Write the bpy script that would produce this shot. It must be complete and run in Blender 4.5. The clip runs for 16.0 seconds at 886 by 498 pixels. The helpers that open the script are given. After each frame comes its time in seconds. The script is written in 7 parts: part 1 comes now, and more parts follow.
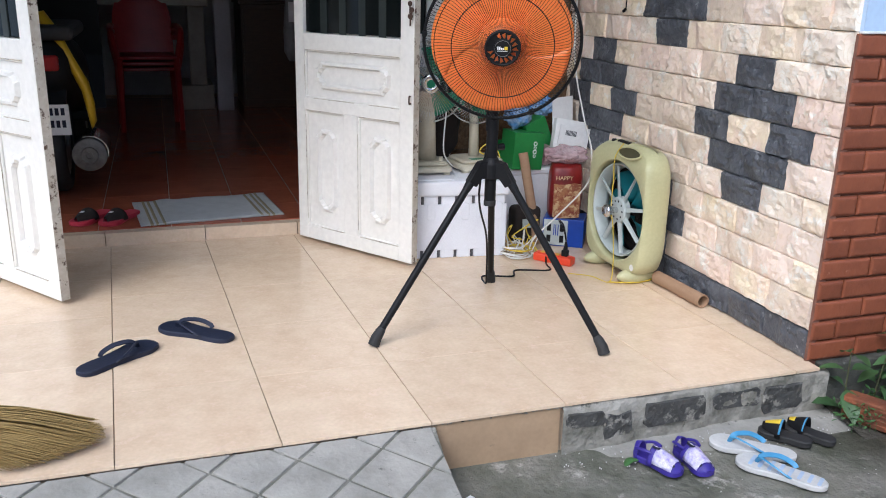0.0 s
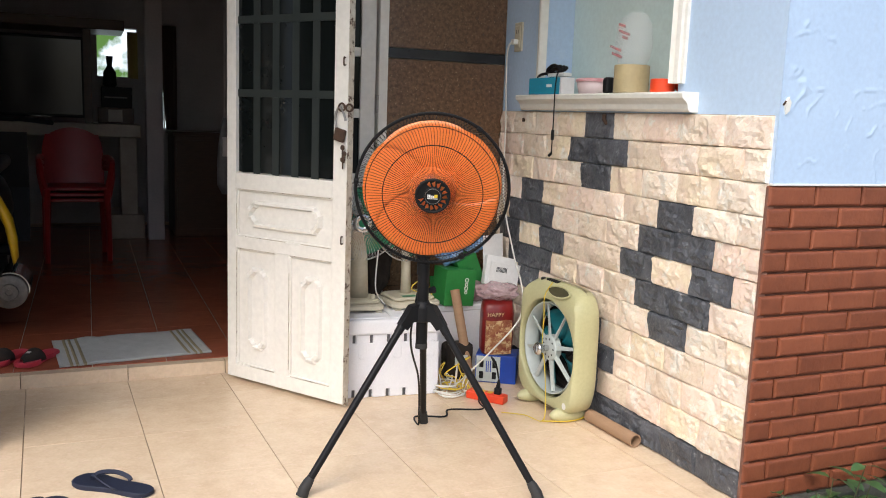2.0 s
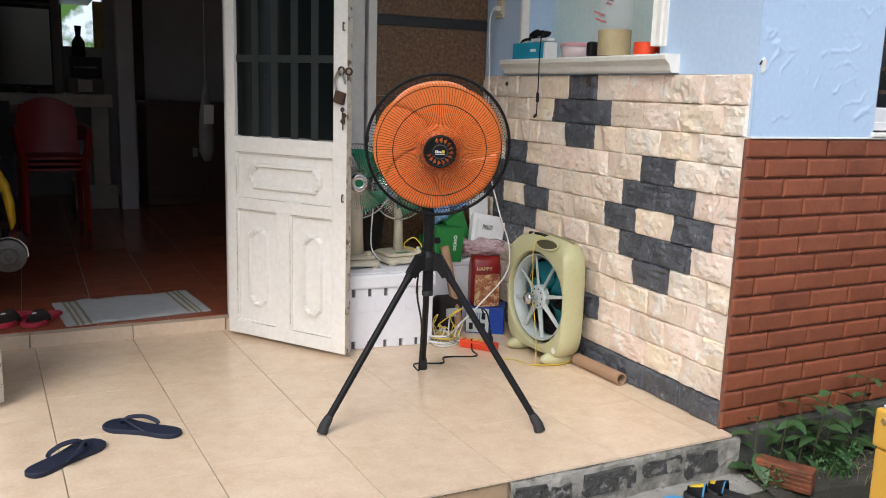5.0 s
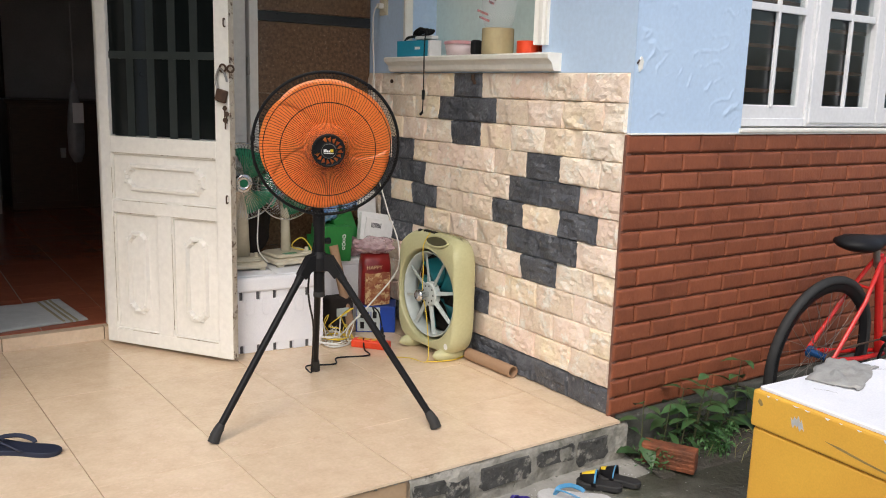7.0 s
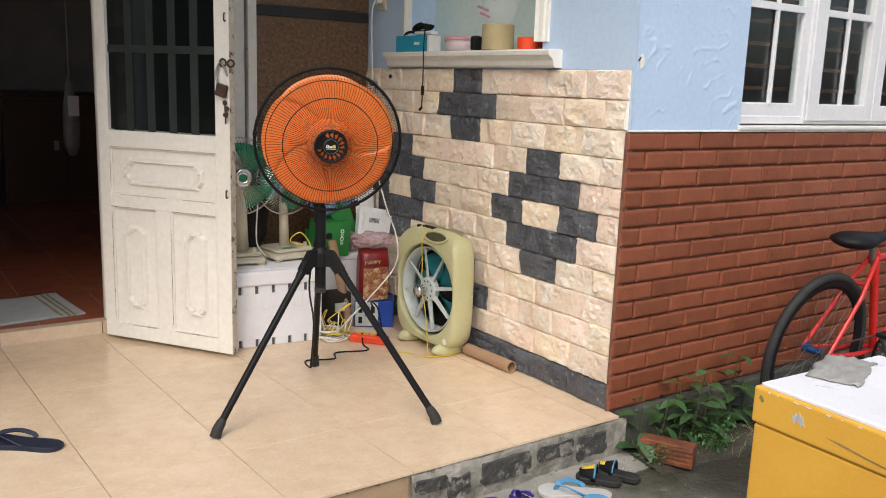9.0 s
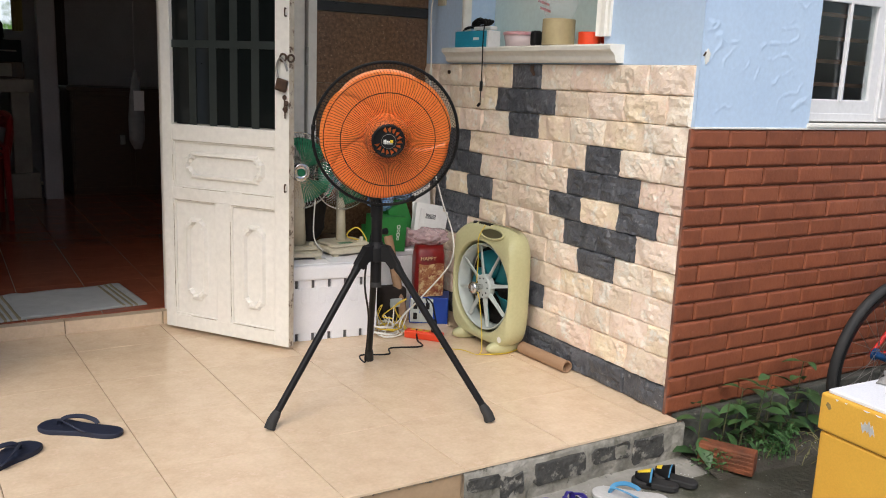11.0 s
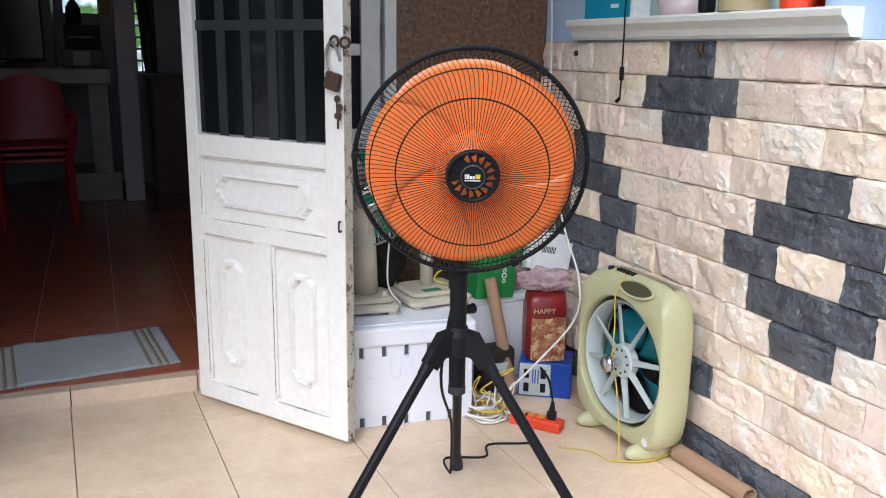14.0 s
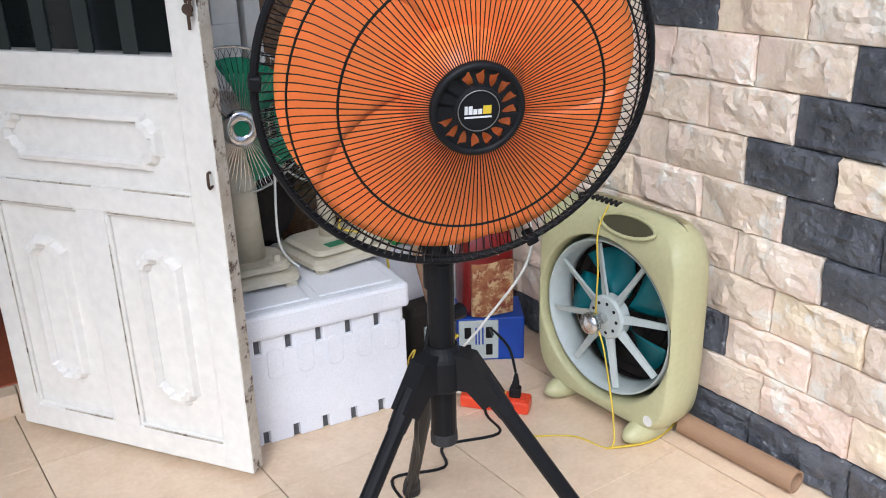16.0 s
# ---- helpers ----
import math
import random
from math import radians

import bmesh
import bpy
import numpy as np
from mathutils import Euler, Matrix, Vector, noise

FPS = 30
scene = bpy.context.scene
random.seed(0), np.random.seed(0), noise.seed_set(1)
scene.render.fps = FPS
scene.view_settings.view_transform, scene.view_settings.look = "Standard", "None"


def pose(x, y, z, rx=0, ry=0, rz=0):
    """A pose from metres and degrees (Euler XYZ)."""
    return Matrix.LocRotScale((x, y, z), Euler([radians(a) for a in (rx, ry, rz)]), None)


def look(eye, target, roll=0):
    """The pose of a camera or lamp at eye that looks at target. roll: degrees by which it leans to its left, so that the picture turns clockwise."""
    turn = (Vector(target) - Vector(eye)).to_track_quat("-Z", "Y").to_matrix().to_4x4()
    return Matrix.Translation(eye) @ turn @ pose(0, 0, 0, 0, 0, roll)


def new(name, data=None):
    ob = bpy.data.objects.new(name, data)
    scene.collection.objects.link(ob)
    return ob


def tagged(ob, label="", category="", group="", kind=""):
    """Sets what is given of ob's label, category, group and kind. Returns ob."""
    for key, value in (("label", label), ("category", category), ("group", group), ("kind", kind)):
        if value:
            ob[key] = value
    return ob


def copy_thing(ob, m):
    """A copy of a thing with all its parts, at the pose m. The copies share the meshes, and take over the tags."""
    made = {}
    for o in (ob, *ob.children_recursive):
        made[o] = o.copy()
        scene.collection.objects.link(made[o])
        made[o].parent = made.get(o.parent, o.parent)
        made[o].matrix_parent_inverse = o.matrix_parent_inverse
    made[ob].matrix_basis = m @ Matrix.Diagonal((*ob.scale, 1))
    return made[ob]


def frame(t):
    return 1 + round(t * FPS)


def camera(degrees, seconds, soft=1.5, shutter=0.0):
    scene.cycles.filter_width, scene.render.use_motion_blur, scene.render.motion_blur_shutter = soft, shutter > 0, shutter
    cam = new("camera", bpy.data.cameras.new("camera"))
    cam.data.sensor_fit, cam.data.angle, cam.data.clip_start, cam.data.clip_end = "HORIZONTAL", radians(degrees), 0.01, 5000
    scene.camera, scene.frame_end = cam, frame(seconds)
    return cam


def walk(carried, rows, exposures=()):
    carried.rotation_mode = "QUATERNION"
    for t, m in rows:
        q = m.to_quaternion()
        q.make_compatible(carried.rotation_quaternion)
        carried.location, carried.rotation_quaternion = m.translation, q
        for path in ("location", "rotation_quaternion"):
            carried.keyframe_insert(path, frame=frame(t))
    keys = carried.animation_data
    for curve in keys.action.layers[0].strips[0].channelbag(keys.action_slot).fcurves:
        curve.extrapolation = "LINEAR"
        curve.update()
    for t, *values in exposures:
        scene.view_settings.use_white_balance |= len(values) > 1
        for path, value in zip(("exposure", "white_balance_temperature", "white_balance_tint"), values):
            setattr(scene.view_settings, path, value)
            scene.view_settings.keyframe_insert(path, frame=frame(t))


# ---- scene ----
cam = camera(55.3, 16.0, soft=1.0)
PATH = [
    (0, (-1.857, -1.924, 1.081), (-1.247, -0.112, 0.492), 1.4),
    (0.5, (-1.84, -1.932, 1.111), (-1.141, -0.12, 0.63), 2.0),
    (1, (-1.841, -1.914, 1.142), (-1.087, -0.099, 0.771), 2.3),
    (1.5, (-1.839, -1.912, 1.145), (-1.075, -0.091, 0.829), 2.3),
    (2, (-1.844, -1.909, 1.152), (-1.075, -0.089, 0.844), 2.1),
    (2.5, (-1.848, -1.911, 1.15), (-1.073, -0.097, 0.821), 2.1),
    (3, (-1.867, -1.946, 1.147), (-1.076, -0.143, 0.797), 2.1),
    (3.2, (-1.891, -1.983, 1.146), (-1.097, -0.184, 0.782), 2.1),
    (5.3, (-2.091, -2.034, 1.107), (-1.213, -0.274, 0.745), 1.8),
    (5.5, (-2.084, -2.044, 1.11), (-1.204, -0.282, 0.76), 1.8),
    (6, (-2.072, -2.055, 1.117), (-1.161, -0.308, 0.774), 1.7),
    (6.5, (-2.077, -2.036, 1.116), (-1.055, -0.352, 0.769), 2.0),
    (7, (-2.102, -2.002, 1.114), (-0.995, -0.377, 0.747), 1.7),
    (7.5, (-2.13, -1.996, 1.126), (-0.996, -0.394, 0.741), 1.6),
    (8, (-2.143, -1.995, 1.125), (-1.008, -0.393, 0.745), 1.9),
    (10.5, (-2.125, -1.974, 1.116), (-1.072, -0.319, 0.725), 2.2),
    (11, (-2.125, -1.97, 1.113), (-1.112, -0.29, 0.722), 2.2),
    (11.5, (-2.121, -1.948, 1.113), (-1.123, -0.265, 0.696), 1.8),
    (12, (-2.04, -1.85, 1.1), (-1.129, -0.13, 0.639), 1.3),
    (12.5, (-1.898, -1.662, 1.128), (-1.095, 0.104, 0.64), 0.8),
    (13, (-1.807, -1.407, 1.138), (-0.954, 0.336, 0.653), -0.1),
    (13.5, (-1.692, -1.214, 1.149), (-0.839, 0.533, 0.677), 0.0),
    (14, (-1.571, -1.067, 1.156), (-0.831, 0.734, 0.699), 0.8),
    (14.5, (-1.619, -0.975, 1.153), (-0.839, 0.807, 0.688), 0.4),
    (15, (-1.657, -0.811, 1.126), (-0.77, 0.902, 0.599), 0.1),
    (15.5, (-1.537, -0.567, 1.096), (-0.611, 1.091, 0.469), -0.5),
    (16, (-1.437, -0.315, 1.108), (-0.406, 1.24, 0.389), -1.4),
]
LIGHT = [(0.0, 0.22, 5500, 10), (0.5, 0.22, 5500, 10), (2.0, 0.40, 6250, 10), (3.2, 0.33, 6450, 10), (5.5, 0.11, 5950, 10), (7.5, 0.10, 6500, 10), (10.5, 0.09, 6450, 10), (12.5, 0.20, 5850, 10), (14.5, 0.38, 5450, 10), (16.0, 0.31, 5500, 10)]
walk(cam, [(t, look(eye, target, roll)) for t, eye, target, roll in PATH], LIGHT)

# ---- world and light ----
world = bpy.data.worlds.new("overcast_sky")
scene.world = world
world.use_nodes = True
wn, wl = world.node_tree.nodes, world.node_tree.links
sky = wn.new("ShaderNodeTexSky")
sky.sky_type = "NISHITA"
sky.sun_disc = False
SUN_UP, SUN_TURN = 48.0, 224.0
sky.sun_elevation, sky.sun_rotation = radians(SUN_UP), radians(SUN_TURN)
sky.air_density, sky.dust_density, sky.ozone_density = 1.0, 4.0, 1.0
wn["Background"].inputs["Strength"].default_value = 0.15
wl.new(sky.outputs[0], wn["Background"].inputs["Color"])
sun_data = bpy.data.lights.new("sun", "SUN")
sun_data.energy, sun_data.angle, sun_data.color = 1.7, radians(40), (1.0, 0.965, 0.91)
sun = new("sun", sun_data)
sun_way = Vector((math.sin(radians(SUN_TURN)) * math.cos(radians(SUN_UP)), math.cos(radians(SUN_TURN)) * math.cos(radians(SUN_UP)), math.sin(radians(SUN_UP))))
sun.matrix_world = look(sun_way * 20, (0, 0, 0))

# ---- materials ----
MATS = {}


def mat(name, col, col2=None, scale=6.0, rough=0.5, bump=0.0, bump_scale=60.0, metal=0.0, rand=0.0, spot=None, spot_scale=12.0, spot_at=0.62,
        rough_var=0.08, stretch=(1, 1, 1), alpha=1.0, glass=0.0, ior=1.45, coat=0.0, sheen=0.0, through_light=0.0):
    """A surface with large mottling, fine grain, worn spots and relief, at world size."""
    if name in MATS:
        return MATS[name]
    m = bpy.data.materials.new(name)
    MATS[name] = m
    m.use_nodes = True
    n, l = m.node_tree.nodes, m.node_tree.links
    p = n["Principled BSDF"]
    col2 = col2 or tuple(c * 0.82 for c in col)
    geo = n.new("ShaderNodeNewGeometry")
    mp = n.new("ShaderNodeMapping")
    mp.inputs["Scale"].default_value = stretch
    l.new(geo.outputs["Position"], mp.inputs["Vector"])
    info = n.new("ShaderNodeObjectInfo")
    big = n.new("ShaderNodeTexNoise")
    big.noise_dimensions = "4D"
    big.inputs["Scale"].default_value, big.inputs["Detail"].default_value, big.inputs["Roughness"].default_value = scale, 7, 0.62
    l.new(mp.outputs[0], big.inputs["Vector"])
    wmul = n.new("ShaderNodeMath")
    wmul.operation = "MULTIPLY"
    wmul.inputs[1].default_value = 9.0 if rand else 0.0
    l.new(info.outputs["Random"], wmul.inputs[0])
    l.new(wmul.outputs[0], big.inputs["W"])
    ramp = n.new("ShaderNodeMapRange")
    ramp.inputs["From Min"].default_value, ramp.inputs["From Max"].default_value = 0.33, 0.67
    l.new(big.outputs["Fac"], ramp.inputs["Value"])
    mix = n.new("ShaderNodeMix")
    mix.data_type = "RGBA"
    mix.inputs["A"].default_value, mix.inputs["B"].default_value = (*col, 1), (*col2, 1)
    l.new(ramp.outputs[0], mix.inputs["Factor"])
    out = mix.outputs["Result"]
    fine = n.new("ShaderNodeTexNoise")
    fine.inputs["Scale"].default_value, fine.inputs["Detail"].default_value = bump_scale, 5
    l.new(mp.outputs[0], fine.inputs["Vector"])
    if spot:
        sp = n.new("ShaderNodeTexNoise")
        sp.inputs["Scale"].default_value, sp.inputs["Detail"].default_value, sp.inputs["Roughness"].default_value = spot_scale, 8, 0.7
        l.new(mp.outputs[0], sp.inputs["Vector"])
        r2 = n.new("ShaderNodeMapRange")
        r2.inputs["From Min"].default_value, r2.inputs["From Max"].default_value = spot_at, spot_at + 0.07
        l.new(sp.outputs["Fac"], r2.inputs["Value"])
        mx = n.new("ShaderNodeMix")
        mx.data_type = "RGBA"
        l.new(r2.outputs[0], mx.inputs["Factor"])
        l.new(out, mx.inputs["A"])
        mx.inputs["B"].default_value = (*spot, 1)
        out = mx.outputs["Result"]
    hsv = n.new("ShaderNodeHueSaturation")
    l.new(out, hsv.inputs["Color"])
    val = n.new("ShaderNodeMath")
    val.operation = "MULTIPLY_ADD"
    val.inputs[1].default_value, val.inputs[2].default_value = 0.22, 0.89
    l.new(fine.outputs["Fac"], val.inputs[0])
    if rand:
        v2 = n.new("ShaderNodeMapRange")
        v2.inputs["To Min"].default_value, v2.inputs["To Max"].default_value = -rand, rand
        l.new(info.outputs["Random"], v2.inputs["Value"])
        ad = n.new("ShaderNodeMath")
        l.new(val.outputs[0], ad.inputs[0])
        l.new(v2.outputs[0], ad.inputs[1])
        val = ad
    l.new(val.outputs[0], hsv.inputs["Value"])
    l.new(hsv.outputs[0], p.inputs["Base Color"])
    rr = n.new("ShaderNodeMapRange")
    rr.inputs["To Min"].default_value, rr.inputs["To Max"].default_value = max(0.02, rough - rough_var), min(1, rough + rough_var)
    l.new(big.outputs["Fac"], rr.inputs["Value"])
    l.new(rr.outputs[0], p.inputs["Roughness"])
    p.inputs["Metallic"].default_value = metal
    p.inputs["IOR"].default_value = ior
    p.inputs["Alpha"].default_value = alpha
    p.inputs["Transmission Weight"].default_value = glass
    p.inputs["Coat Weight"].default_value = coat
    p.inputs["Sheen Weight"].default_value = sheen
    if through_light:
        p.inputs["Subsurface Weight"].default_value = through_light
        p.inputs["Subsurface Scale"].default_value = 0.004
    if bump:
        b = n.new("ShaderNodeBump")
        b.inputs["Strength"].default_value, b.inputs["Distance"].default_value = bump, 0.01
        l.new(fine.outputs["Fac"], b.inputs["Height"])
        l.new(b.outputs[0], p.inputs["Normal"])
    return m


M_TILE = mat("beige_glazed_tile", (0.75, 0.605, 0.435), (0.645, 0.485, 0.335), 11, 0.18, 0.02, 90, rand=0.025, spot=(0.72, 0.56, 0.41), spot_scale=22, spot_at=0.55, rough_var=0.06)
M_GROUT = mat("dirty_grout", (0.58, 0.46, 0.34), (0.34, 0.26, 0.19), 9, 0.9, 0.2, 150)
M_STONE = mat("split_sandstone", (0.74, 0.62, 0.48), (0.76, 0.605, 0.50), 11, 0.72, 0.36, 60, rand=0.10, spot=(0.80, 0.755, 0.67), spot_scale=13, spot_at=0.54)
# single stones lean to cream, yellow, pink or tan, with pale veins
_n, _l = M_STONE.node_tree.nodes, M_STONE.node_tree.links
_mixes = [q for q in _n if q.type == "MIX"]
_info = next(q for q in _n if q.type == "OBJECT_INFO")
_map = next(q for q in _n if q.type == "MAPPING")
_tone = _n.new("ShaderNodeValToRGB")
_tone.color_ramp.interpolation = "CONSTANT"
for _k, _c in enumerate(((0.79, 0.69, 0.55), (0.80, 0.63, 0.53), (0.83, 0.77, 0.65), (0.79, 0.69, 0.50), (0.76, 0.66, 0.57))):
    _el = _tone.color_ramp.elements[_k] if _k < 2 else _tone.color_ramp.elements.new(_k / 5)
    _el.position, _el.color = _k / 5, (*_c, 1)
_l.new(_info.outputs["Random"], _tone.inputs["Fac"])
_l.new(_tone.outputs[0], _mixes[0].inputs["A"])
_vein = _n.new("ShaderNodeTexNoise")
_vein.inputs["Scale"].default_value, _vein.inputs["Detail"].default_value, _vein.inputs["Distortion"].default_value = 14, 4, 2.2
_l.new(_map.outputs[0], _vein.inputs["Vector"])
_band = _n.new("ShaderNodeValToRGB")
for _k, (_q, _v) in enumerate(((0.455, 0), (0.5, 0.46), (0.545, 0))):
    _el = _band.color_ramp.elements[_k] if _k < 2 else _band.color_ramp.elements.new(_q)
    _el.position, _el.color = _q, (_v, _v, _v, 1)
_l.new(_vein.outputs["Fac"], _band.inputs["Fac"])
_hsv = next(q for q in _n if q.type == "HUE_SAT")
_vm = _n.new("ShaderNodeMix")
_vm.data_type = "RGBA"
_l.new(_band.outputs[0], _vm.inputs["Factor"])
_l.new(_hsv.inputs["Color"].links[0].from_socket, _vm.inputs["A"])
_vm.inputs["B"].default_value = (0.66, 0.52, 0.34, 1)
_l.new(_vm.outputs["Result"], _hsv.inputs["Color"])
M_SLATE = mat("split_slate", (0.120, 0.127, 0.143), (0.056, 0.061, 0.072), 16, 0.42, 0.9, 48, rand=0.13, spot=(0.27, 0.28, 0.295), spot_scale=34, spot_at=0.60)
M_MORTAR = mat("wall_mortar", (0.52, 0.44, 0.35), (0.40, 0.34, 0.27), 30, 0.95, 0.3, 150)
M_BRICK = mat("red_brick_tile", (0.258, 0.082, 0.039), (0.195, 0.059, 0.029), 12, 0.38, 0.25, 60, rand=0.13, spot=(0.38, 0.20, 0.14), spot_scale=30, spot_at=0.655, ior=1.45)
M_BRICK_JOINT = mat("brick_joint", (0.24, 0.115, 0.08), (0.15, 0.065, 0.042), 25, 0.9, 0.2, 150)
M_BLUE = mat("blue_wall_paint", (0.50, 0.64, 0.82), (0.46, 0.60, 0.79), 3, 0.45, 0.03, 60, spot=(0.54, 0.67, 0.83), spot_scale=5)
M_WHITE = mat("white_gloss_paint", (0.80, 0.79, 0.74), (0.74, 0.73, 0.67), 5, 0.32, 0.03, 40)
M_DOOR = mat("worn_white_door_paint", (0.82, 0.80, 0.75), (0.78, 0.76, 0.70), 3, 0.33, 0.015, 45, spot=(0.52, 0.47, 0.38), spot_scale=30, spot_at=0.755)
M_EDGE = mat("chipped_edge_crease_shade", (0.62, 0.58, 0.50), (0.45, 0.39, 0.30), 30, 0.6, 0.1, 60, spot=(0.10, 0.06, 0.04), spot_scale=30, spot_at=0.54)
M_PVC = mat("white_window_frame", (0.74, 0.75, 0.77), (0.69, 0.70, 0.72), 4, 0.3)
M_GRANITE = mat("brown_granite", (0.21, 0.122, 0.068), (0.085, 0.048, 0.029), 55, 0.25, 0.02, 200, spot=(0.34, 0.23, 0.14), spot_scale=85, spot_at=0.60)
M_BLACK_STONE = mat("black_granite", (0.02, 0.02, 0.022), (0.03, 0.03, 0.03), 50, 0.3)
M_CONCRETE = mat("weathered_concrete", (0.37, 0.355, 0.32), (0.21, 0.205, 0.18), 7, 0.85, 0.35, 70, spot=(0.12, 0.12, 0.105), spot_scale=26, spot_at=0.63)
M_GROUND = mat("damp_mossy_concrete", (0.215, 0.21, 0.18), (0.070, 0.075, 0.050), 6, 0.6, 0.9, 50, spot=(0.36, 0.345, 0.305), spot_scale=9, spot_at=0.57, rough_var=0.2)
# wet moss and soil gather towards the brick wall
_n, _l = M_GROUND.node_tree.nodes, M_GROUND.node_tree.links
_geo = next(q for q in _n if q.type == "NEW_GEOMETRY")
_xyz, _nz = _n.new("ShaderNodeSeparateXYZ"), _n.new("ShaderNodeTexNoise")
_nz.inputs["Scale"].default_value, _nz.inputs["Detail"].default_value, _nz.inputs["Roughness"].default_value = 4.5, 7, 0.65
_l.new(_geo.outputs["Position"], _xyz.inputs[0])
_l.new(_geo.outputs["Position"], _nz.inputs["Vector"])
_far, _side, _sum, _stain = _n.new("ShaderNodeMapRange"), _n.new("ShaderNodeMapRange"), _n.new("ShaderNodeMath"), _n.new("ShaderNodeMapRange")
_far.inputs["From Min"].default_value, _far.inputs["From Max"].default_value = -0.9, -0.1
_side.inputs["From Min"].default_value, _side.inputs["From Max"].default_value = -0.35, 0.25
_l.new(_xyz.outputs["Y"], _far.inputs["Value"])
_l.new(_xyz.outputs["X"], _side.inputs["Value"])
_mul = _n.new("ShaderNodeMath")
_mul.operation = "MULTIPLY"
_l.new(_far.outputs[0], _mul.inputs[0])
_l.new(_side.outputs[0], _mul.inputs[1])
_l.new(_mul.outputs[0], _sum.inputs[0])
_l.new(_nz.outputs["Fac"], _sum.inputs[1])
_stain.inputs["From Min"].default_value, _stain.inputs["From Max"].default_value = 0.72, 1.05
_l.new(_sum.outputs[0], _stain.inputs["Value"])
_hsv = next(q for q in _n if q.type == "HUE_SAT")
_vm = _n.new("ShaderNodeMix")
_vm.data_type = "RGBA"
_l.new(_stain.outputs[0], _vm.inputs["Factor"])
_l.new(_hsv.inputs["Color"].links[0].from_socket, _vm.inputs["A"])
_vm.inputs["B"].default_value = (0.048, 0.047, 0.032, 1)
_l.new(_vm.outputs["Result"], _hsv.inputs["Color"])
M_SOIL = mat("dark_soil", (0.045, 0.038, 0.028), (0.075, 0.07, 0.055), 18, 0.95, 0.8, 60, spot=(0.20, 0.19, 0.17), spot_scale=60, spot_at=0.68)
M_REDTILE = mat("red_brown_floor_tile", (0.38, 0.115, 0.060), (0.30, 0.085, 0.046), 8, 0.2, 0.02, 80, rand=0.04)
M_INNER = mat("dim_room_paint", (0.56, 0.53, 0.53), (0.47, 0.45, 0.45), 3, 0.7)
M_BLACK = mat("black_plastic", (0.008, 0.008, 0.009), (0.012, 0.012, 0.013), 8, 0.50, 0.02, 120, ior=1.28)
M_BLACK_RUBBER = mat("black_rubber", (0.018, 0.018, 0.018), (0.03, 0.03, 0.03), 20, 0.7, 0.1, 150)
M_BLACK_STEEL = mat("black_painted_steel", (0.007, 0.007, 0.008), (0.011, 0.011, 0.012), 6, 0.44, 0.0, ior=1.26)
M_ORANGE = mat("orange_translucent_plastic", (0.93, 0.235, 0.05), (0.90, 0.21, 0.045), 6, 0.3, 0.0, through_light=0.25)
M_CHROME = mat("chrome", (0.72, 0.72, 0.72), (0.62, 0.62, 0.62), 10, 0.2, metal=1.0)
M_STEEL = mat("dull_steel", (0.38, 0.37, 0.35), (0.28, 0.27, 0.25), 20, 0.42, metal=0.9)
M_RUST = mat("rusty_iron", (0.10, 0.055, 0.035), (0.06, 0.04, 0.03), 40, 0.75, 0.3, 120, metal=0.3)
M_DARKGLASS = mat("dark_tinted_glass", (0.008, 0.010, 0.010), (0.006, 0.008, 0.008), 4, 0.06, rough_var=0.02, ior=1.3)
M_BOXFAN = mat("olive_cream_plastic", (0.50, 0.49, 0.285), (0.465, 0.45, 0.25), 5, 0.38, 0.02, 90, spot=(0.42, 0.38, 0.22), spot_scale=20, spot_at=0.72)
M_PALEGREY = mat("pale_grey_plastic", (0.50, 0.55, 0.535), (0.44, 0.49, 0.475), 8, 0.4)
M_TEAL = mat("teal_plastic", (0.008, 0.16, 0.19), (0.006, 0.12, 0.15), 8, 0.3)
M_CREAM = mat("aged_cream_plastic", (0.62, 0.58, 0.46), (0.52, 0.47, 0.35), 12, 0.45, 0.03, 90, spot=(0.36, 0.30, 0.20), spot_scale=26, spot_at=0.68)
M_GREENPL = mat("green_plastic", (0.02, 0.24, 0.12), (0.015, 0.18, 0.09), 9, 0.35)
M_FOAM = mat("white_foam", (0.82, 0.83, 0.86), (0.76, 0.77, 0.81), 8, 0.75, 0.15, 220)
M_CARD = mat("brown_cardboard", (0.36, 0.23, 0.14), (0.30, 0.185, 0.11), 9, 0.85, 0.1, 150, stretch=(1, 1, 4))
M_GREENCARD = mat("green_printed_card", (0.03, 0.22, 0.05), (0.025, 0.18, 0.04), 6, 0.4)
M_WHITECARD = mat("white_card", (0.78, 0.78, 0.77), (0.72, 0.72, 0.71), 5, 0.6)
M_REDBAG = mat("red_plastic_bag", (0.21, 0.013, 0.012), (0.11, 0.008, 0.008), 16, 0.3, 0.2, 40)
M_TANPRINT = mat("tan_print", (0.38, 0.19, 0.08), (0.17, 0.026, 0.018), 34, 0.4, spot=(0.52, 0.37, 0.20), spot_scale=34, spot_at=0.5)
M_PINKFILM = mat("pinkish_clear_film", (0.62, 0.48, 0.50), (0.40, 0.22, 0.24), 22, 0.22, 0.4, 50, alpha=0.55)
M_BLUEBOX = mat("blue_painted_metal", (0.012, 0.06, 0.38), (0.01, 0.05, 0.30), 6, 0.35)
M_REDORANGE = mat("red_orange_plastic", (0.80, 0.075, 0.02), (0.70, 0.06, 0.02), 8, 0.35)
M_WHITECORD = mat("white_cord", (0.78, 0.77, 0.72), (0.70, 0.68, 0.62), 20, 0.45)
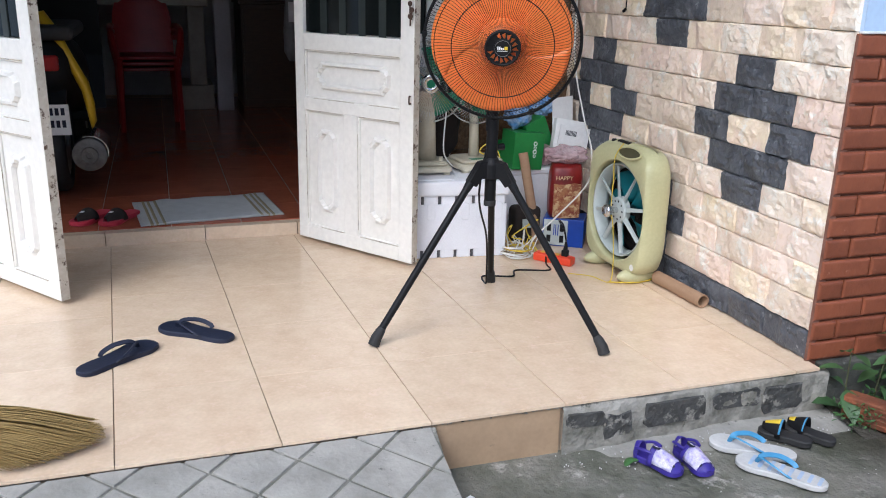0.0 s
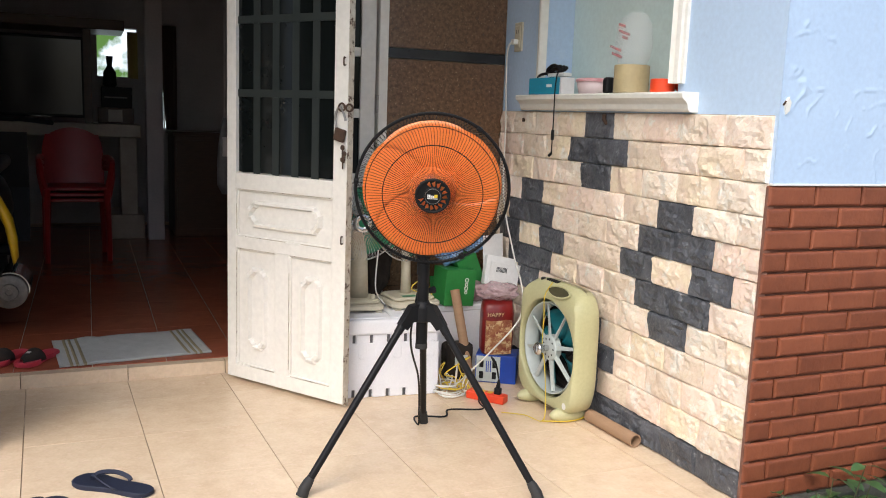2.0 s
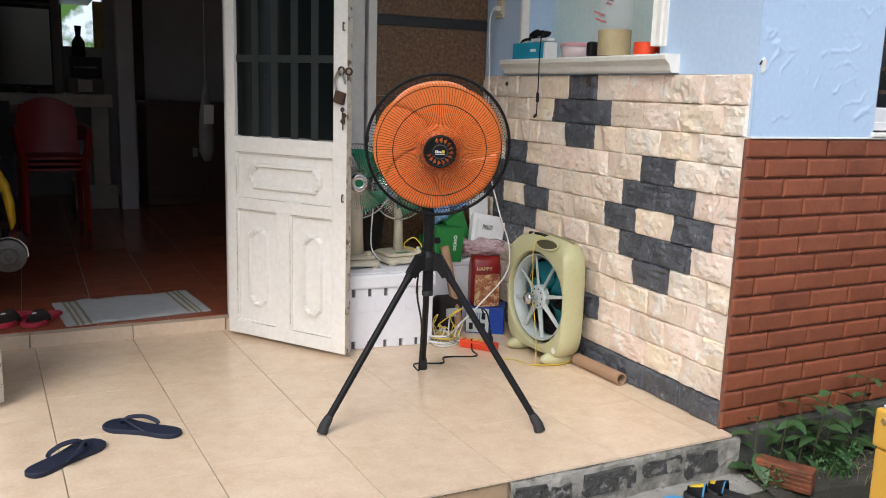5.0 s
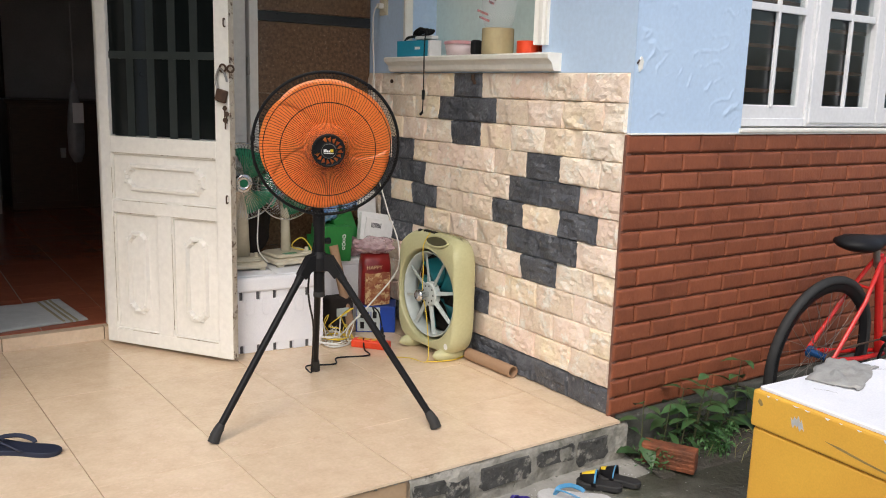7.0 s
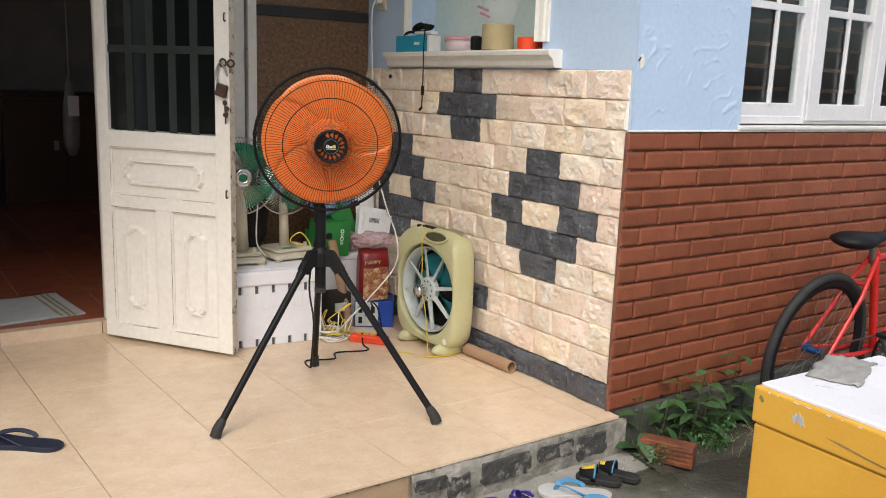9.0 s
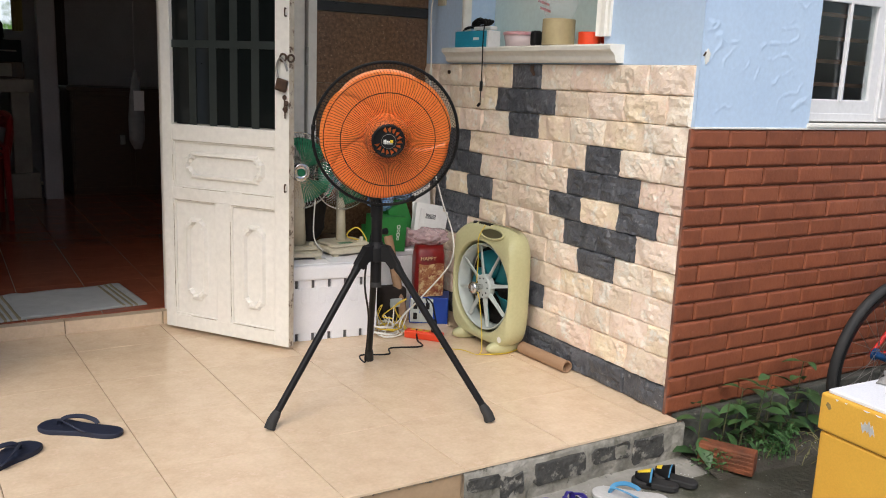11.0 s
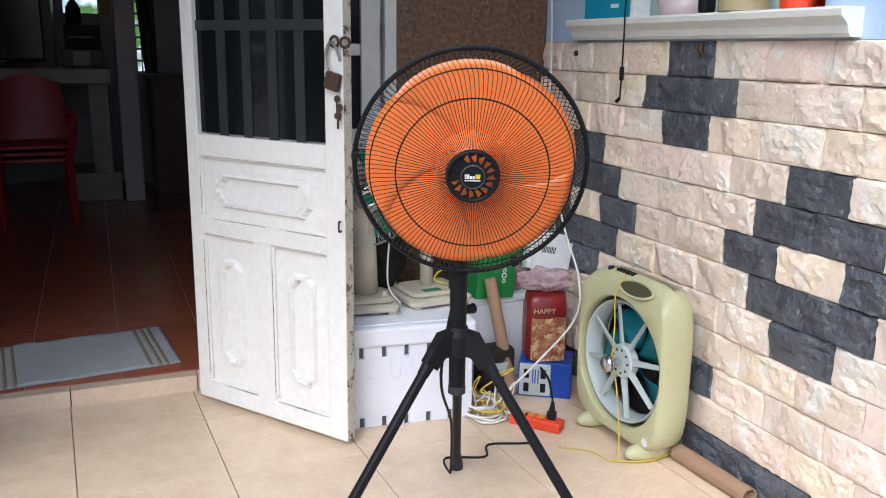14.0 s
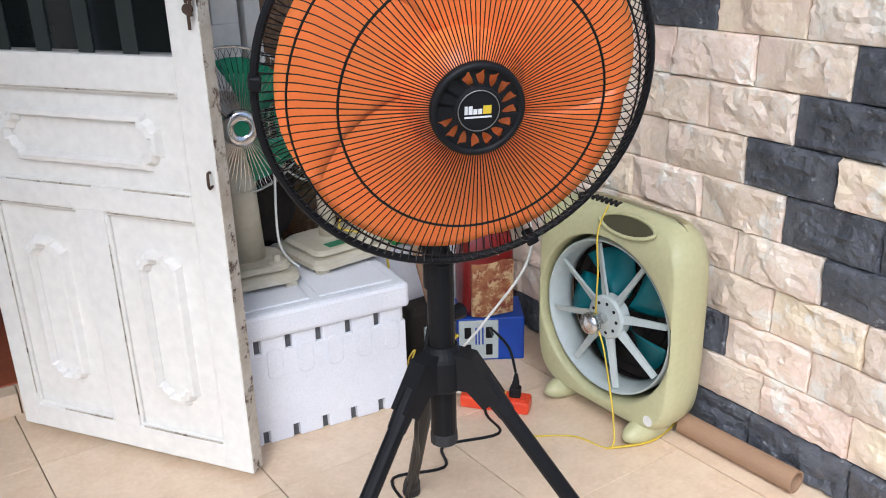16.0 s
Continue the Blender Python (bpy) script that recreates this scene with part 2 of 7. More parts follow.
M_YELLOWCORD = mat("yellow_cord", (0.70, 0.52, 0.05), (0.60, 0.43, 0.04), 20, 0.45)
M_NAVY = mat("navy_foam_rubber", (0.009, 0.013, 0.030), (0.014, 0.019, 0.042), 24, 0.65, 0.1, 150)
M_PURPLE = mat("purple_eva", (0.045, 0.03, 0.27), (0.035, 0.022, 0.20), 15, 0.5)
M_LILAC = mat("lilac_patterned_strap", (0.74, 0.73, 0.78), (0.22, 0.17, 0.52), 62, 0.5, spot=(0.62, 0.10, 0.14), spot_scale=48, spot_at=0.64)
M_OFFWHITE = mat("grubby_white_foam", (0.56, 0.56, 0.55), (0.46, 0.46, 0.45), 22, 0.65, 0.1, 150)
M_SKYBLUE = mat("bright_blue_rubber", (0.07, 0.27, 0.47), (0.06, 0.22, 0.40), 12, 0.4)
M_YELLOWPRINT = mat("yellow_print", (0.72, 0.52, 0.03), (0.62, 0.44, 0.03), 16, 0.45)
M_YELLOW = mat("yellow_painted_foam", (0.78, 0.44, 0.06), (0.72, 0.38, 0.05), 4, 0.5, 0.05, 220, spot=(0.55, 0.25, 0.04), spot_scale=11, spot_at=0.70)
M_REDFRAME = mat("red_bike_paint", (0.62, 0.025, 0.02), (0.52, 0.02, 0.02), 9, 0.25, coat=0.3)
M_REDCHAIR = mat("red_chair_plastic", (0.34, 0.016, 0.018), (0.28, 0.012, 0.014), 9, 0.35)
M_STRAW = mat("broom_straw", (0.36, 0.25, 0.09), (0.24, 0.16, 0.055), 40, 0.7, 0.2, 200, rand=0.1)
M_LEAF = mat("leaf_green", (0.040, 0.092, 0.030), (0.06, 0.125, 0.042), 40, 0.45, rand=0.2, through_light=0.1)
M_WEED = mat("weed_green", (0.040, 0.115, 0.028), (0.065, 0.15, 0.045), 60, 0.6)
M_STEM = mat("plant_stem", (0.06, 0.085, 0.03), (0.09, 0.07, 0.04), 40, 0.7)
M_CLOTH = mat("grey_rag", (0.42, 0.415, 0.39), (0.28, 0.275, 0.26), 14, 0.9, 0.4, 300)
M_MAT = mat("pale_woven_mat", (0.46, 0.47, 0.46), (0.38, 0.39, 0.38), 20, 0.95, 0.5, 320, sheen=0.2)
M_MATSTRIPE = mat("tan_mat_stripe", (0.33, 0.28, 0.17), (0.27, 0.23, 0.14), 20, 0.95, 0.4, 300)
M_PINKRED = mat("pink_red_rubber", (0.50, 0.04, 0.07), (0.40, 0.03, 0.05), 16, 0.5)
M_WOOD = mat("dark_wood", (0.09, 0.045, 0.025), (0.06, 0.03, 0.018), 12, 0.4, 0.1, 90, stretch=(1, 1, 6))
M_COUNTER = mat("pale_counter_stone", (0.42, 0.37, 0.30), (0.34, 0.29, 0.23), 10, 0.4)
M_SCREEN = mat("black_screen", (0.008, 0.008, 0.009), (0.01, 0.01, 0.011), 3, 0.15)
M_TAPE = mat("tan_tape", (0.50, 0.42, 0.24), (0.44, 0.36, 0.20), 12, 0.25, alpha=0.9)
M_CYAN = mat("cyan_card", (0.02, 0.30, 0.44), (0.02, 0.25, 0.38), 8, 0.45)
M_CLEAR = mat("clear_film", (0.86, 0.88, 0.90), (0.80, 0.82, 0.84), 9, 0.10, alpha=0.13)
M_GLASSPALE = mat("pale_green_glass", (0.62, 0.75, 0.72), (0.58, 0.71, 0.69), 2, 0.12)
M_YELLOWRAIN = mat("yellow_raincoat", (0.62, 0.38, 0.015), (0.52, 0.31, 0.01), 9, 0.35)
M_CURTAIN = mat("old_curtain", (0.50, 0.42, 0.16), (0.42, 0.34, 0.12), 9, 0.9)
M_BARS = mat("print_bar_white", (0.78, 0.78, 0.76), (0.72, 0.72, 0.70), 9, 0.5)
M_DARKPRINT = mat("print_bar_dark", (0.05, 0.05, 0.06), (0.06, 0.06, 0.07), 9, 0.5)
M_BROWNPAPER = mat("dark_brown_fabric", (0.018, 0.014, 0.012), (0.03, 0.022, 0.018), 20, 0.9, 0.3, 160)

# a pane that mirrors and lets light pass
M_GLASS = bpy.data.materials.new("window_glass")
M_GLASS.use_nodes = True
_p = M_GLASS.node_tree.nodes["Principled BSDF"]
_p.inputs["Base Color"].default_value = (0.75, 0.8, 0.8, 1)
_p.inputs["Transmission Weight"].default_value = 1.0
_p.inputs["Roughness"].default_value = 0.03
_p.inputs["IOR"].default_value = 1.45

# bright distance behind the far opening
M_DAY = bpy.data.materials.new("daylit_greenery")
M_DAY.use_nodes = True
_n, _l = M_DAY.node_tree.nodes, M_DAY.node_tree.links
_n.remove(_n["Principled BSDF"])
_e, _t, _r, _g = _n.new("ShaderNodeEmission"), _n.new("ShaderNodeTexNoise"), _n.new("ShaderNodeValToRGB"), _n.new("ShaderNodeNewGeometry")
_t.inputs["Scale"].default_value, _t.inputs["Detail"].default_value = 5, 6
_r.color_ramp.elements[0].color, _r.color_ramp.elements[0].position = (0.10, 0.20, 0.05, 1), 0.42
_r.color_ramp.elements[1].color, _r.color_ramp.elements[1].position = (0.85, 0.92, 1.0, 1), 0.56
_e.inputs["Strength"].default_value = 1.0
_l.new(_g.outputs["Position"], _t.inputs["Vector"])
_l.new(_t.outputs["Fac"], _r.inputs["Fac"])
_l.new(_r.outputs[0], _e.inputs["Color"])
_l.new(_e.outputs[0], _n["Material Output"].inputs["Surface"])


# ---- shapes ----
def thing(name, m, label, category, group="", kind=""):
    ob = new(name)
    ob.empty_display_size = 0.05
    ob.matrix_world = m
    return tagged(ob, label, category, group, kind)


def mesh_of(bm, name, material, smooth=False):
    me = bpy.data.meshes.new(name)
    bmesh.ops.recalc_face_normals(bm, faces=bm.faces)
    bm.to_mesh(me)
    bm.free()
    if smooth:
        for p in me.polygons:
            p.use_smooth = True
    me.materials.append(material)
    return me


def part(name, bm, material, parent, label="", smooth=False, m=None):
    ob = new(name, mesh_of(bm, name, material, smooth))
    ob.parent = parent
    if m is not None:
        ob.matrix_local = m
    return tagged(ob, label)


def piece(name, me, parent, m):
    ob = new(name, me)
    ob.parent = parent
    ob.matrix_local = m
    return ob


def solid(name, bm, material, label, category, kind="", group="", smooth=False, m=None):
    ob = new(name, mesh_of(bm, name, material, smooth))
    if m is not None:
        ob.matrix_world = m
    return tagged(ob, label, category, group, kind)


def box(x0, x1, y0, y1, z0, z1, bevel=0.0, bm=None, seg=2):
    bm = bm or bmesh.new()
    vs = [bm.verts.new((x, y, z)) for x in (x0, x1) for y in (y0, y1) for z in (z0, z1)]
    fs = [bm.faces.new([vs[i] for i in q]) for q in ((0, 1, 3, 2), (4, 6, 7, 5), (0, 4, 5, 1), (2, 3, 7, 6), (0, 2, 6, 4), (1, 5, 7, 3))]
    if bevel:
        bmesh.ops.bevel(bm, geom=list({e for f in fs for e in f.edges}), offset=bevel, segments=seg, affect="EDGES", profile=0.5)
    return bm


def rings(loops, bm=None, closed=True, cap=True):
    """Skin between loops of points, each loop with the same count."""
    bm = bm or bmesh.new()
    rows = [[bm.verts.new(p) for p in loop] for loop in loops]
    k = len(rows[0])
    for a, b in zip(rows, rows[1:]):
        for i in range(k if closed else k - 1):
            j = (i + 1) % k
            bm.faces.new((a[i], a[j], b[j], b[i]))
    if cap and closed:
        bm.faces.new(list(reversed(rows[0])))
        bm.faces.new(rows[-1])
    return bm


def tube(points, r, seg=8, bm=None, close=False):
    """A round bar along points; r one radius or one a point."""
    pts = [Vector(p) for p in points]
    rs = r if isinstance(r, (list, tuple)) else [r] * len(pts)
    loops, ref = [], None
    for i, p in enumerate(pts):
        a = pts[i - 1] if (i or close) else p
        b = pts[(i + 1) % len(pts)] if (i < len(pts) - 1 or close) else p
        d = (b - a).normalized()
        if ref is None:
            ref = d.orthogonal().normalized()
        ref = (ref - d * ref.dot(d)).normalized()
        side = d.cross(ref)
        loops.append([p + (ref * math.cos(2 * math.pi * k / seg) + side * math.sin(2 * math.pi * k / seg)) * rs[i] for k in range(seg)])
    if close:
        loops.append(loops[0])
    return rings(loops, bm, cap=not close)


def curve(points, n=6, close=False):
    """Points of a smooth line through the given ones."""
    p = [Vector(q) for q in points]
    out = []
    k = len(p)
    for i in range(k if close else k - 1):
        if close:
            a, b, c, d = p[i - 1], p[i], p[(i + 1) % k], p[(i + 2) % k]
        else:
            a, b, c, d = p[max(i - 1, 0)], p[i], p[i + 1], p[min(i + 2, k - 1)]
        for s in range(n):
            t = s / n
            out.append(0.5 * (2 * b + (c - a) * t + (2 * a - 5 * b + 4 * c - d) * t * t + (3 * b - a - 3 * c + d) * t ** 3))
    if not close:
        out.append(p[-1])
    return out


def lathe(profile, seg=24, bm=None, m=Matrix(), cap=True):
    loops = [[m @ Vector((r * math.cos(2 * math.pi * k / seg), r * math.sin(2 * math.pi * k / seg), z)) for k in range(seg)] for r, z in profile]
    return rings(loops, bm, cap=cap)


def hoop(R, r, z=0.0, n=48, seg=6, bm=None, m=Matrix()):
    return tube([m @ Vector((R * math.cos(2 * math.pi * k / n), R * math.sin(2 * math.pi * k / n), z)) for k in range(n)], r, seg, bm, close=True)


def slab(outline, z0, z1, bevel=0.0, bm=None, m=Matrix(), seg=2):
    """A flat outline (x, y) raised from z0 to z1, with rounded edges."""
    if not bevel:
        return rings([[m @ Vector((x, y, z)) for x, y in outline] for z in (z0, z1)], bm)
    cx, cy = sum(p[0] for p in outline) / len(outline), sum(p[1] for p in outline) / len(outline)
    size = max(max(abs(p[0] - cx), abs(p[1] - cy)) for p in outline)
    loops = []
    for z, k in ((z0, 1 - bevel / size), (z0 + bevel * 0.6, 1), (z1 - bevel * 0.6, 1), (z1, 1 - bevel / size)):
        loops.append([m @ Vector((cx + (x - cx) * k, cy + (y - cy) * k, z)) for x, y in outline])
    return rings(loops, bm)


def rounded(w, h, r, n=6):
    out = []
    for cx, cy, a in ((w / 2 - r, h / 2 - r, 0), (-w / 2 + r, h / 2 - r, 90), (-w / 2 + r, -h / 2 + r, 180), (w / 2 - r, -h / 2 + r, 270)):
        out += [(cx + r * math.cos(radians(a + 90 * i / n)), cy + r * math.sin(radians(a + 90 * i / n))) for i in range(n + 1)]
    return out


def lettering(name, text, size, material, parent, m):
    c = bpy.data.curves.new(name, "FONT")
    c.body, c.size, c.extrude, c.align_x, c.align_y = text, size, 0.0006, "CENTER", "CENTER"
    c.materials.append(material)
    ob = new(name, c)
    ob.parent = parent
    ob.matrix_local = m
    return ob


def yaw_from(direction, up=(0, 0, 1), at=(0, 0, 0)):
    """A pose at a place whose z points along direction, with y as near to up as can be."""
    z = Vector(direction).normalized()
    x = Vector(up).cross(z).normalized()
    y = z.cross(x)
    return Matrix.Translation(at) @ Matrix((x, y, z)).transposed().to_4x4()


I4 = Matrix()
FRONT = 1.78      # front wall of the house
INSIDE = 0.06     # floor level indoors
YARD = -0.145     # level of the yard

# ---- setting: ground, porch, walls ----
bm = bmesh.new()
xs = [-300, -40, -8, -4.5] + [-4 + 0.125 * i for i in range(65)] + [4.6, 8, 40, 300]
ys = [-300, -40, -8] + [-4 + 0.125 * i for i in range(33)] + [0.3, 9, 40, 300]
gv = [[bm.verts.new((x, y, YARD - 0.01 + 0.009 * noise.noise((x * 1.3, y * 1.3, 2)) if abs(x) < 5 and -4.5 < y < 0.2 else YARD - 0.01)) for y in ys] for x in xs]
for i in range(len(xs) - 1):
    for j in range(len(ys) - 1):
        bm.faces.new((gv[i][j], gv[i + 1][j], gv[i + 1][j + 1], gv[i][j + 1]))
ground = solid("ground", bm, M_GROUND, "damp mossy grey concrete yard in front of the porch", "ground", "structure", smooth=True)

# raised concrete border under the end of the porch, with a broken edge
bm = bmesh.new()
xs = [-0.86 + 0.05 * i for i in range(60)]
prof = [(-0.21, -0.004), (-0.17, 0.004), (-0.12, 0.012), (-0.07, 0.016), (-0.03, 0.018), (0.10, 0.02)]
rings([[(x, y + 0.02 * noise.noise((x * 4, y, 0)), YARD - 0.012 + z * (1 + 0.5 * noise.noise((x * 5, 3, 0))) * min(1, max(0, (x + 0.80 + 0.9 * (y + 0.05)) / 0.30))) for y, z in prof] for x in xs], bm, closed=False, cap=False)
solid("pavement", bm, M_CONCRETE, "low rough concrete strip along the foot of the porch", "pavement", "structure", smooth=True)

porch = solid("porch_floor", box(-4.0, 0.0, -0.03, FRONT + 0.1, YARD - 0.1, -0.009), M_GROUT, "porch floor of beige glazed tiles with thin brown joints", "floor", "structure")

# ramp of grooved concrete up to the porch
bm = bmesh.new()
nx, ny = 54, 26
RX0, RX1 = -4.0, -1.235
rv = []
for i in range(nx + 1):
    row = []
    for j in range(ny + 1):
        x = RX0 + (RX1 - RX0) * i / nx
        y = -0.0485 - 0.62 * j / ny
        z = -0.016 - 0.129 * j / ny
        row.append(bm.verts.new((x - 0.06 * (j / ny) * (i == nx), y, z + 0.002 * noise.noise((x * 9, y * 9, 0)))))
    rv.append(row)
for i in range(nx):
    for j in range(ny):
        bm.faces.new((rv[i][j], rv[i][j + 1], rv[i + 1][j + 1], rv[i + 1][j]))
low = [bm.verts.new((rv[nx][j].co.x, rv[nx][j].co.y, YARD - 0.05)) for j in range(ny + 1)]
for j in range(ny):
    bm.faces.new((rv[nx][j], rv[nx][j + 1], low[j + 1], low[j]))
ramp = solid("ramp", bm, M_GROUND, "grey concrete ramp scored with a diamond pattern", "ramp", "structure")
# flat diamonds between the scored lines, cut off at the ramp's sides
def cut_off(poly, axis, limit, keep_below):
    out = []
    for p, q in zip(poly, poly[1:] + poly[:1]):
        a, b_ = (p[axis] <= limit) == keep_below, (q[axis] <= limit) == keep_below
        if a:
            out.append(p)
        if a != b_:
            t = (limit - p[axis]) / (q[axis] - p[axis])
            out.append((p[0] + (q[0] - p[0]) * t, p[1] + (q[1] - p[1]) * t))
    return out


S = 0.105
for i in range(-40, 12):
    for j in range(-30, 30):
        cx, cy = RX1 - 0.05 + (i + j) * S, -0.10 + (i - j) * S * 0.86
        k = 0.955
        poly = [(cx + S * k, cy), (cx, cy + S * 0.86 * k), (cx - S * k, cy), (cx, cy - S * 0.86 * k)]
        for axis, limit, below in ((0, RX1 - 0.012, True), (0, RX0 + 0.1, False), (1, -0.0495, True), (1, -0.66, False)):
            poly = cut_off(poly, axis, limit, below) if len(poly) > 2 else []
        if len(poly) < 3:
            continue
        mx, my = sum(p[0] for p in poly) / len(poly), sum(p[1] for p in poly) / len(poly)
        bm = bmesh.new()
        slope = lambda y: -0.016 - 0.129 * (-0.0485 - y) / 0.62
        rings([[(mx + (x - mx) * q, my + (y - my) * q, slope(y) + h) for x, y in poly] for q, h in ((1.0, -0.003), (0.975, 0.004), (0.93, 0.0055))], bm)
        part("diamond", bm, M_CONCRETE, ramp)

# edge of the porch: one beige tile as riser, then dark stones set in mortar
riser = solid("porch_riser", box(-1.235, -0.868, -0.040, -0.03, YARD - 0.02, -0.012, 0.002), mat("brown_glazed_riser", (0.42, 0.30, 0.19), (0.34, 0.24, 0.15), 9, 0.35, 0.05, 80, spot=(0.25, 0.19, 0.13), spot_scale=14, spot_at=0.62), "brown glazed tile facing the edge of the porch", "riser", "structure")
bm = bmesh.new()
nx, nz = 60, 6
grid = []
for i in range(nx + 1):
    x = -0.866 + 0.90 * i / nx
    row = []
    for j in range(nz + 3):
        if j <= nz:
            y, z = -0.052, YARD - 0.03 + (0.135 + 0.03 - 0.012 * (1 + noise.noise((x * 5, 0, 4)))) * j / nz
        else:
            y, z = (-0.045, -0.03)[j - nz - 1], (-0.012, -0.010)[j - nz - 1] - 0.010 * max(0, noise.noise((x * 6, 7, 0)))
        row.append(bm.verts.new((x, y + 0.012 * noise.noise((x * 8, z * 9, 1)) + 0.006 * noise.noise((x * 31, z * 34, 8)), z)))
    grid.append(row)
for i in range(nx):
    for j in range(nz + 2):
        bm.faces.new((grid[i][j], grid[i + 1][j], grid[i + 1][j + 1], grid[i][j + 1]))
M_WETSTONE = mat("dark_kerb_stone", (0.085, 0.085, 0.080), (0.036, 0.036, 0.034), 18, 0.55, 1.0, 45, spot=(0.26, 0.25, 0.22), spot_scale=17, spot_at=0.53)
M_PLINTH = mat("wet_dark_plinth", (0.11, 0.11, 0.095), (0.05, 0.052, 0.042), 9, 0.7, 0.6, 60, spot=(0.20, 0.195, 0.175), spot_scale=12, spot_at=0.62)
M_KERB = mat("dirty_kerb_mortar", (0.36, 0.345, 0.305), (0.12, 0.118, 0.095), 14, 0.9, 1.0, 45, spot=(0.05, 0.052, 0.045), spot_scale=15, spot_at=0.60)
kerb = solid("porch_kerb", bm, M_KERB, "rough mortar kerb with dark stones along the porch edge", "kerb", "structure", smooth=True)
rs = random.Random(4)
for x0, x1, z0, z1 in ((-0.855, -0.735, -0.078, -0.034), (-0.738, -0.650, -0.125, -0.048), (-0.615, -0.405, -0.112, -0.030), (-0.385, -0.215, -0.088, -0.030), (-0.205, -0.06, -0.122, -0.040)):
    w, h = x1 - x0, z1 - z0
    o = [(x0 + w / 2 + w / 2 * c * (1 + 0.1 * rs.uniform(-1, 1)), z0 + h / 2 + h / 2 * s * (1 + 0.12 * rs.uniform(-1, 1))) for c, s in ((1, .55), (.85, 1), (0, .92), (-.85, 1), (-1, .5), (-1, -.6), (-.8, -1), (.1, -.9), (.85, -1), (1, -.5))]
    b = slab(o, -0.006, 0.0060, 0.004, m=Matrix(((1, 0, 0, 0), (0, 0, -1, -0.052), (0, 1, 0, 0), (0, 0, 0, 1))))
    part("stone", b, M_WETSTONE, kerb)
b = bmesh.new()
for k in range(260):
    x = rs.uniform(-1.235, 0.0) if k < 190 else rs.uniform(-3.2, -1.235)
    q, z = rs.uniform(0.0008, 0.0028), -0.0105 - abs(rs.gauss(0, 0.0028))
    o = [(x + q * rs.uniform(0.6, 2.4) * math.cos(a), q * rs.uniform(0.5, 1.0) * math.sin(a)) for a in (0.3, 1.3, 2.4, 3.5, 4.6, 5.6)]
    rings([[(px, y, z + pz * s2) for px, pz in o] for y, s2 in ((-0.038, 1.0), (-0.0425, 0.9), (-0.0440 - q * 0.4, 0.45))], b)
solid("mortar_crumbs", b, M_KERB, "crumbs of mortar and dirt along the edge of the porch tiles", "crumbs", "stuff")
solid("brick_wall_plinth", box(0.035, 4.0, -0.028, 0.05, YARD - 0.05, -0.006, 0.006), M_PLINTH, "stained concrete plinth below the brick wall", "plinth", "structure")

# house walls
wall_stone = solid("wall_east", box(0.003, 0.14, 0.016, FRONT + 0.02, -0.02, 1.192), M_MORTAR, "porch side wall clad in split sandstone with slate patterns", "wall", "structure")
# blue wall over the stones with an alcove
AY0, AY1, AZ0, AZ1 = 0.47, 1.40, 1.262, 2.1
blue = thing("wall_east_upper", I4, "light blue painted wall above the stone cladding", "wall", kind="structure")
part("panel", box(0.0, 0.14, 0.0, AY0, 1.192, 3.0), M_BLUE, blue)
part("panel", box(0.0, 0.14, AY1, FRONT, 1.192, 3.0), M_BLUE, blue)
part("panel", box(0.0, 0.14, AY0, AY1, AZ1, 3.0), M_BLUE, blue)
part("panel", box(0.0, 0.14, AY0, AY1, 1.192, AZ0 - 0.005), M_BLUE, blue)
part("reveal", box(0.141, 0.152, AY0 - 0.05, AY1 + 0.05, AZ0 - 0.05, AZ1 + 0.05), M_GLASSPALE, blue, "pale green glossy back of the alcove")
# frame of the alcove, moulded
trim = thing("alcove_trim", I4, "white moulded plaster frame and sill of the alcove", "trim", kind="structure")


def moulding(p0, p1, w, parent, name):
    """A stepped white moulding between two places on the wall, seen from -x."""
    p0, p1 = Vector(p0), Vector(p1)
    d = (p1 - p0).normalized()
    side = Vector((1, 0, 0)).cross(d)
    prof = [(-w, 0), (-w, -0.012), (-w * 0.55, -0.014), (-w * 0.45, -0.024), (w * 0.2, -0.028), (w * 0.3, -0.018), (w * 0.6, -0.02), (w, -0.034), (w, 0)]
    part(name, rings([[p + side * a + Vector((b, 0, 0)) for a, b in prof] for p in (p0, p1)]), M_WHITE, parent)


moulding((0, AY1 + 0.012, AZ0 + 0.03), (0, AY1 + 0.012, AZ1), 0.030, trim, "jamb")
moulding((0, AY0 - 0.012, AZ1), (0, AY0 - 0.012, AZ0 + 0.03), 0.024, trim, "jamb")
moulding((0, AY0, AZ1 + 0.01), (0, AY1, AZ1 + 0.01), 0.035, trim, "head")
sill_prof = [(0.14, 1.197), (-0.032, 1.197), (-0.040, 1.205), (-0.044, 1.222), (-0.052, 1.232), (-0.066, 1.242), (-0.068, 1.256), (-0.062, 1.262), (0.14, 1.262)]
part("sill", rings([[(x, y, z) for x, z in sill_prof] for y in (0.358, 1.525)]), M_WHITE, trim)

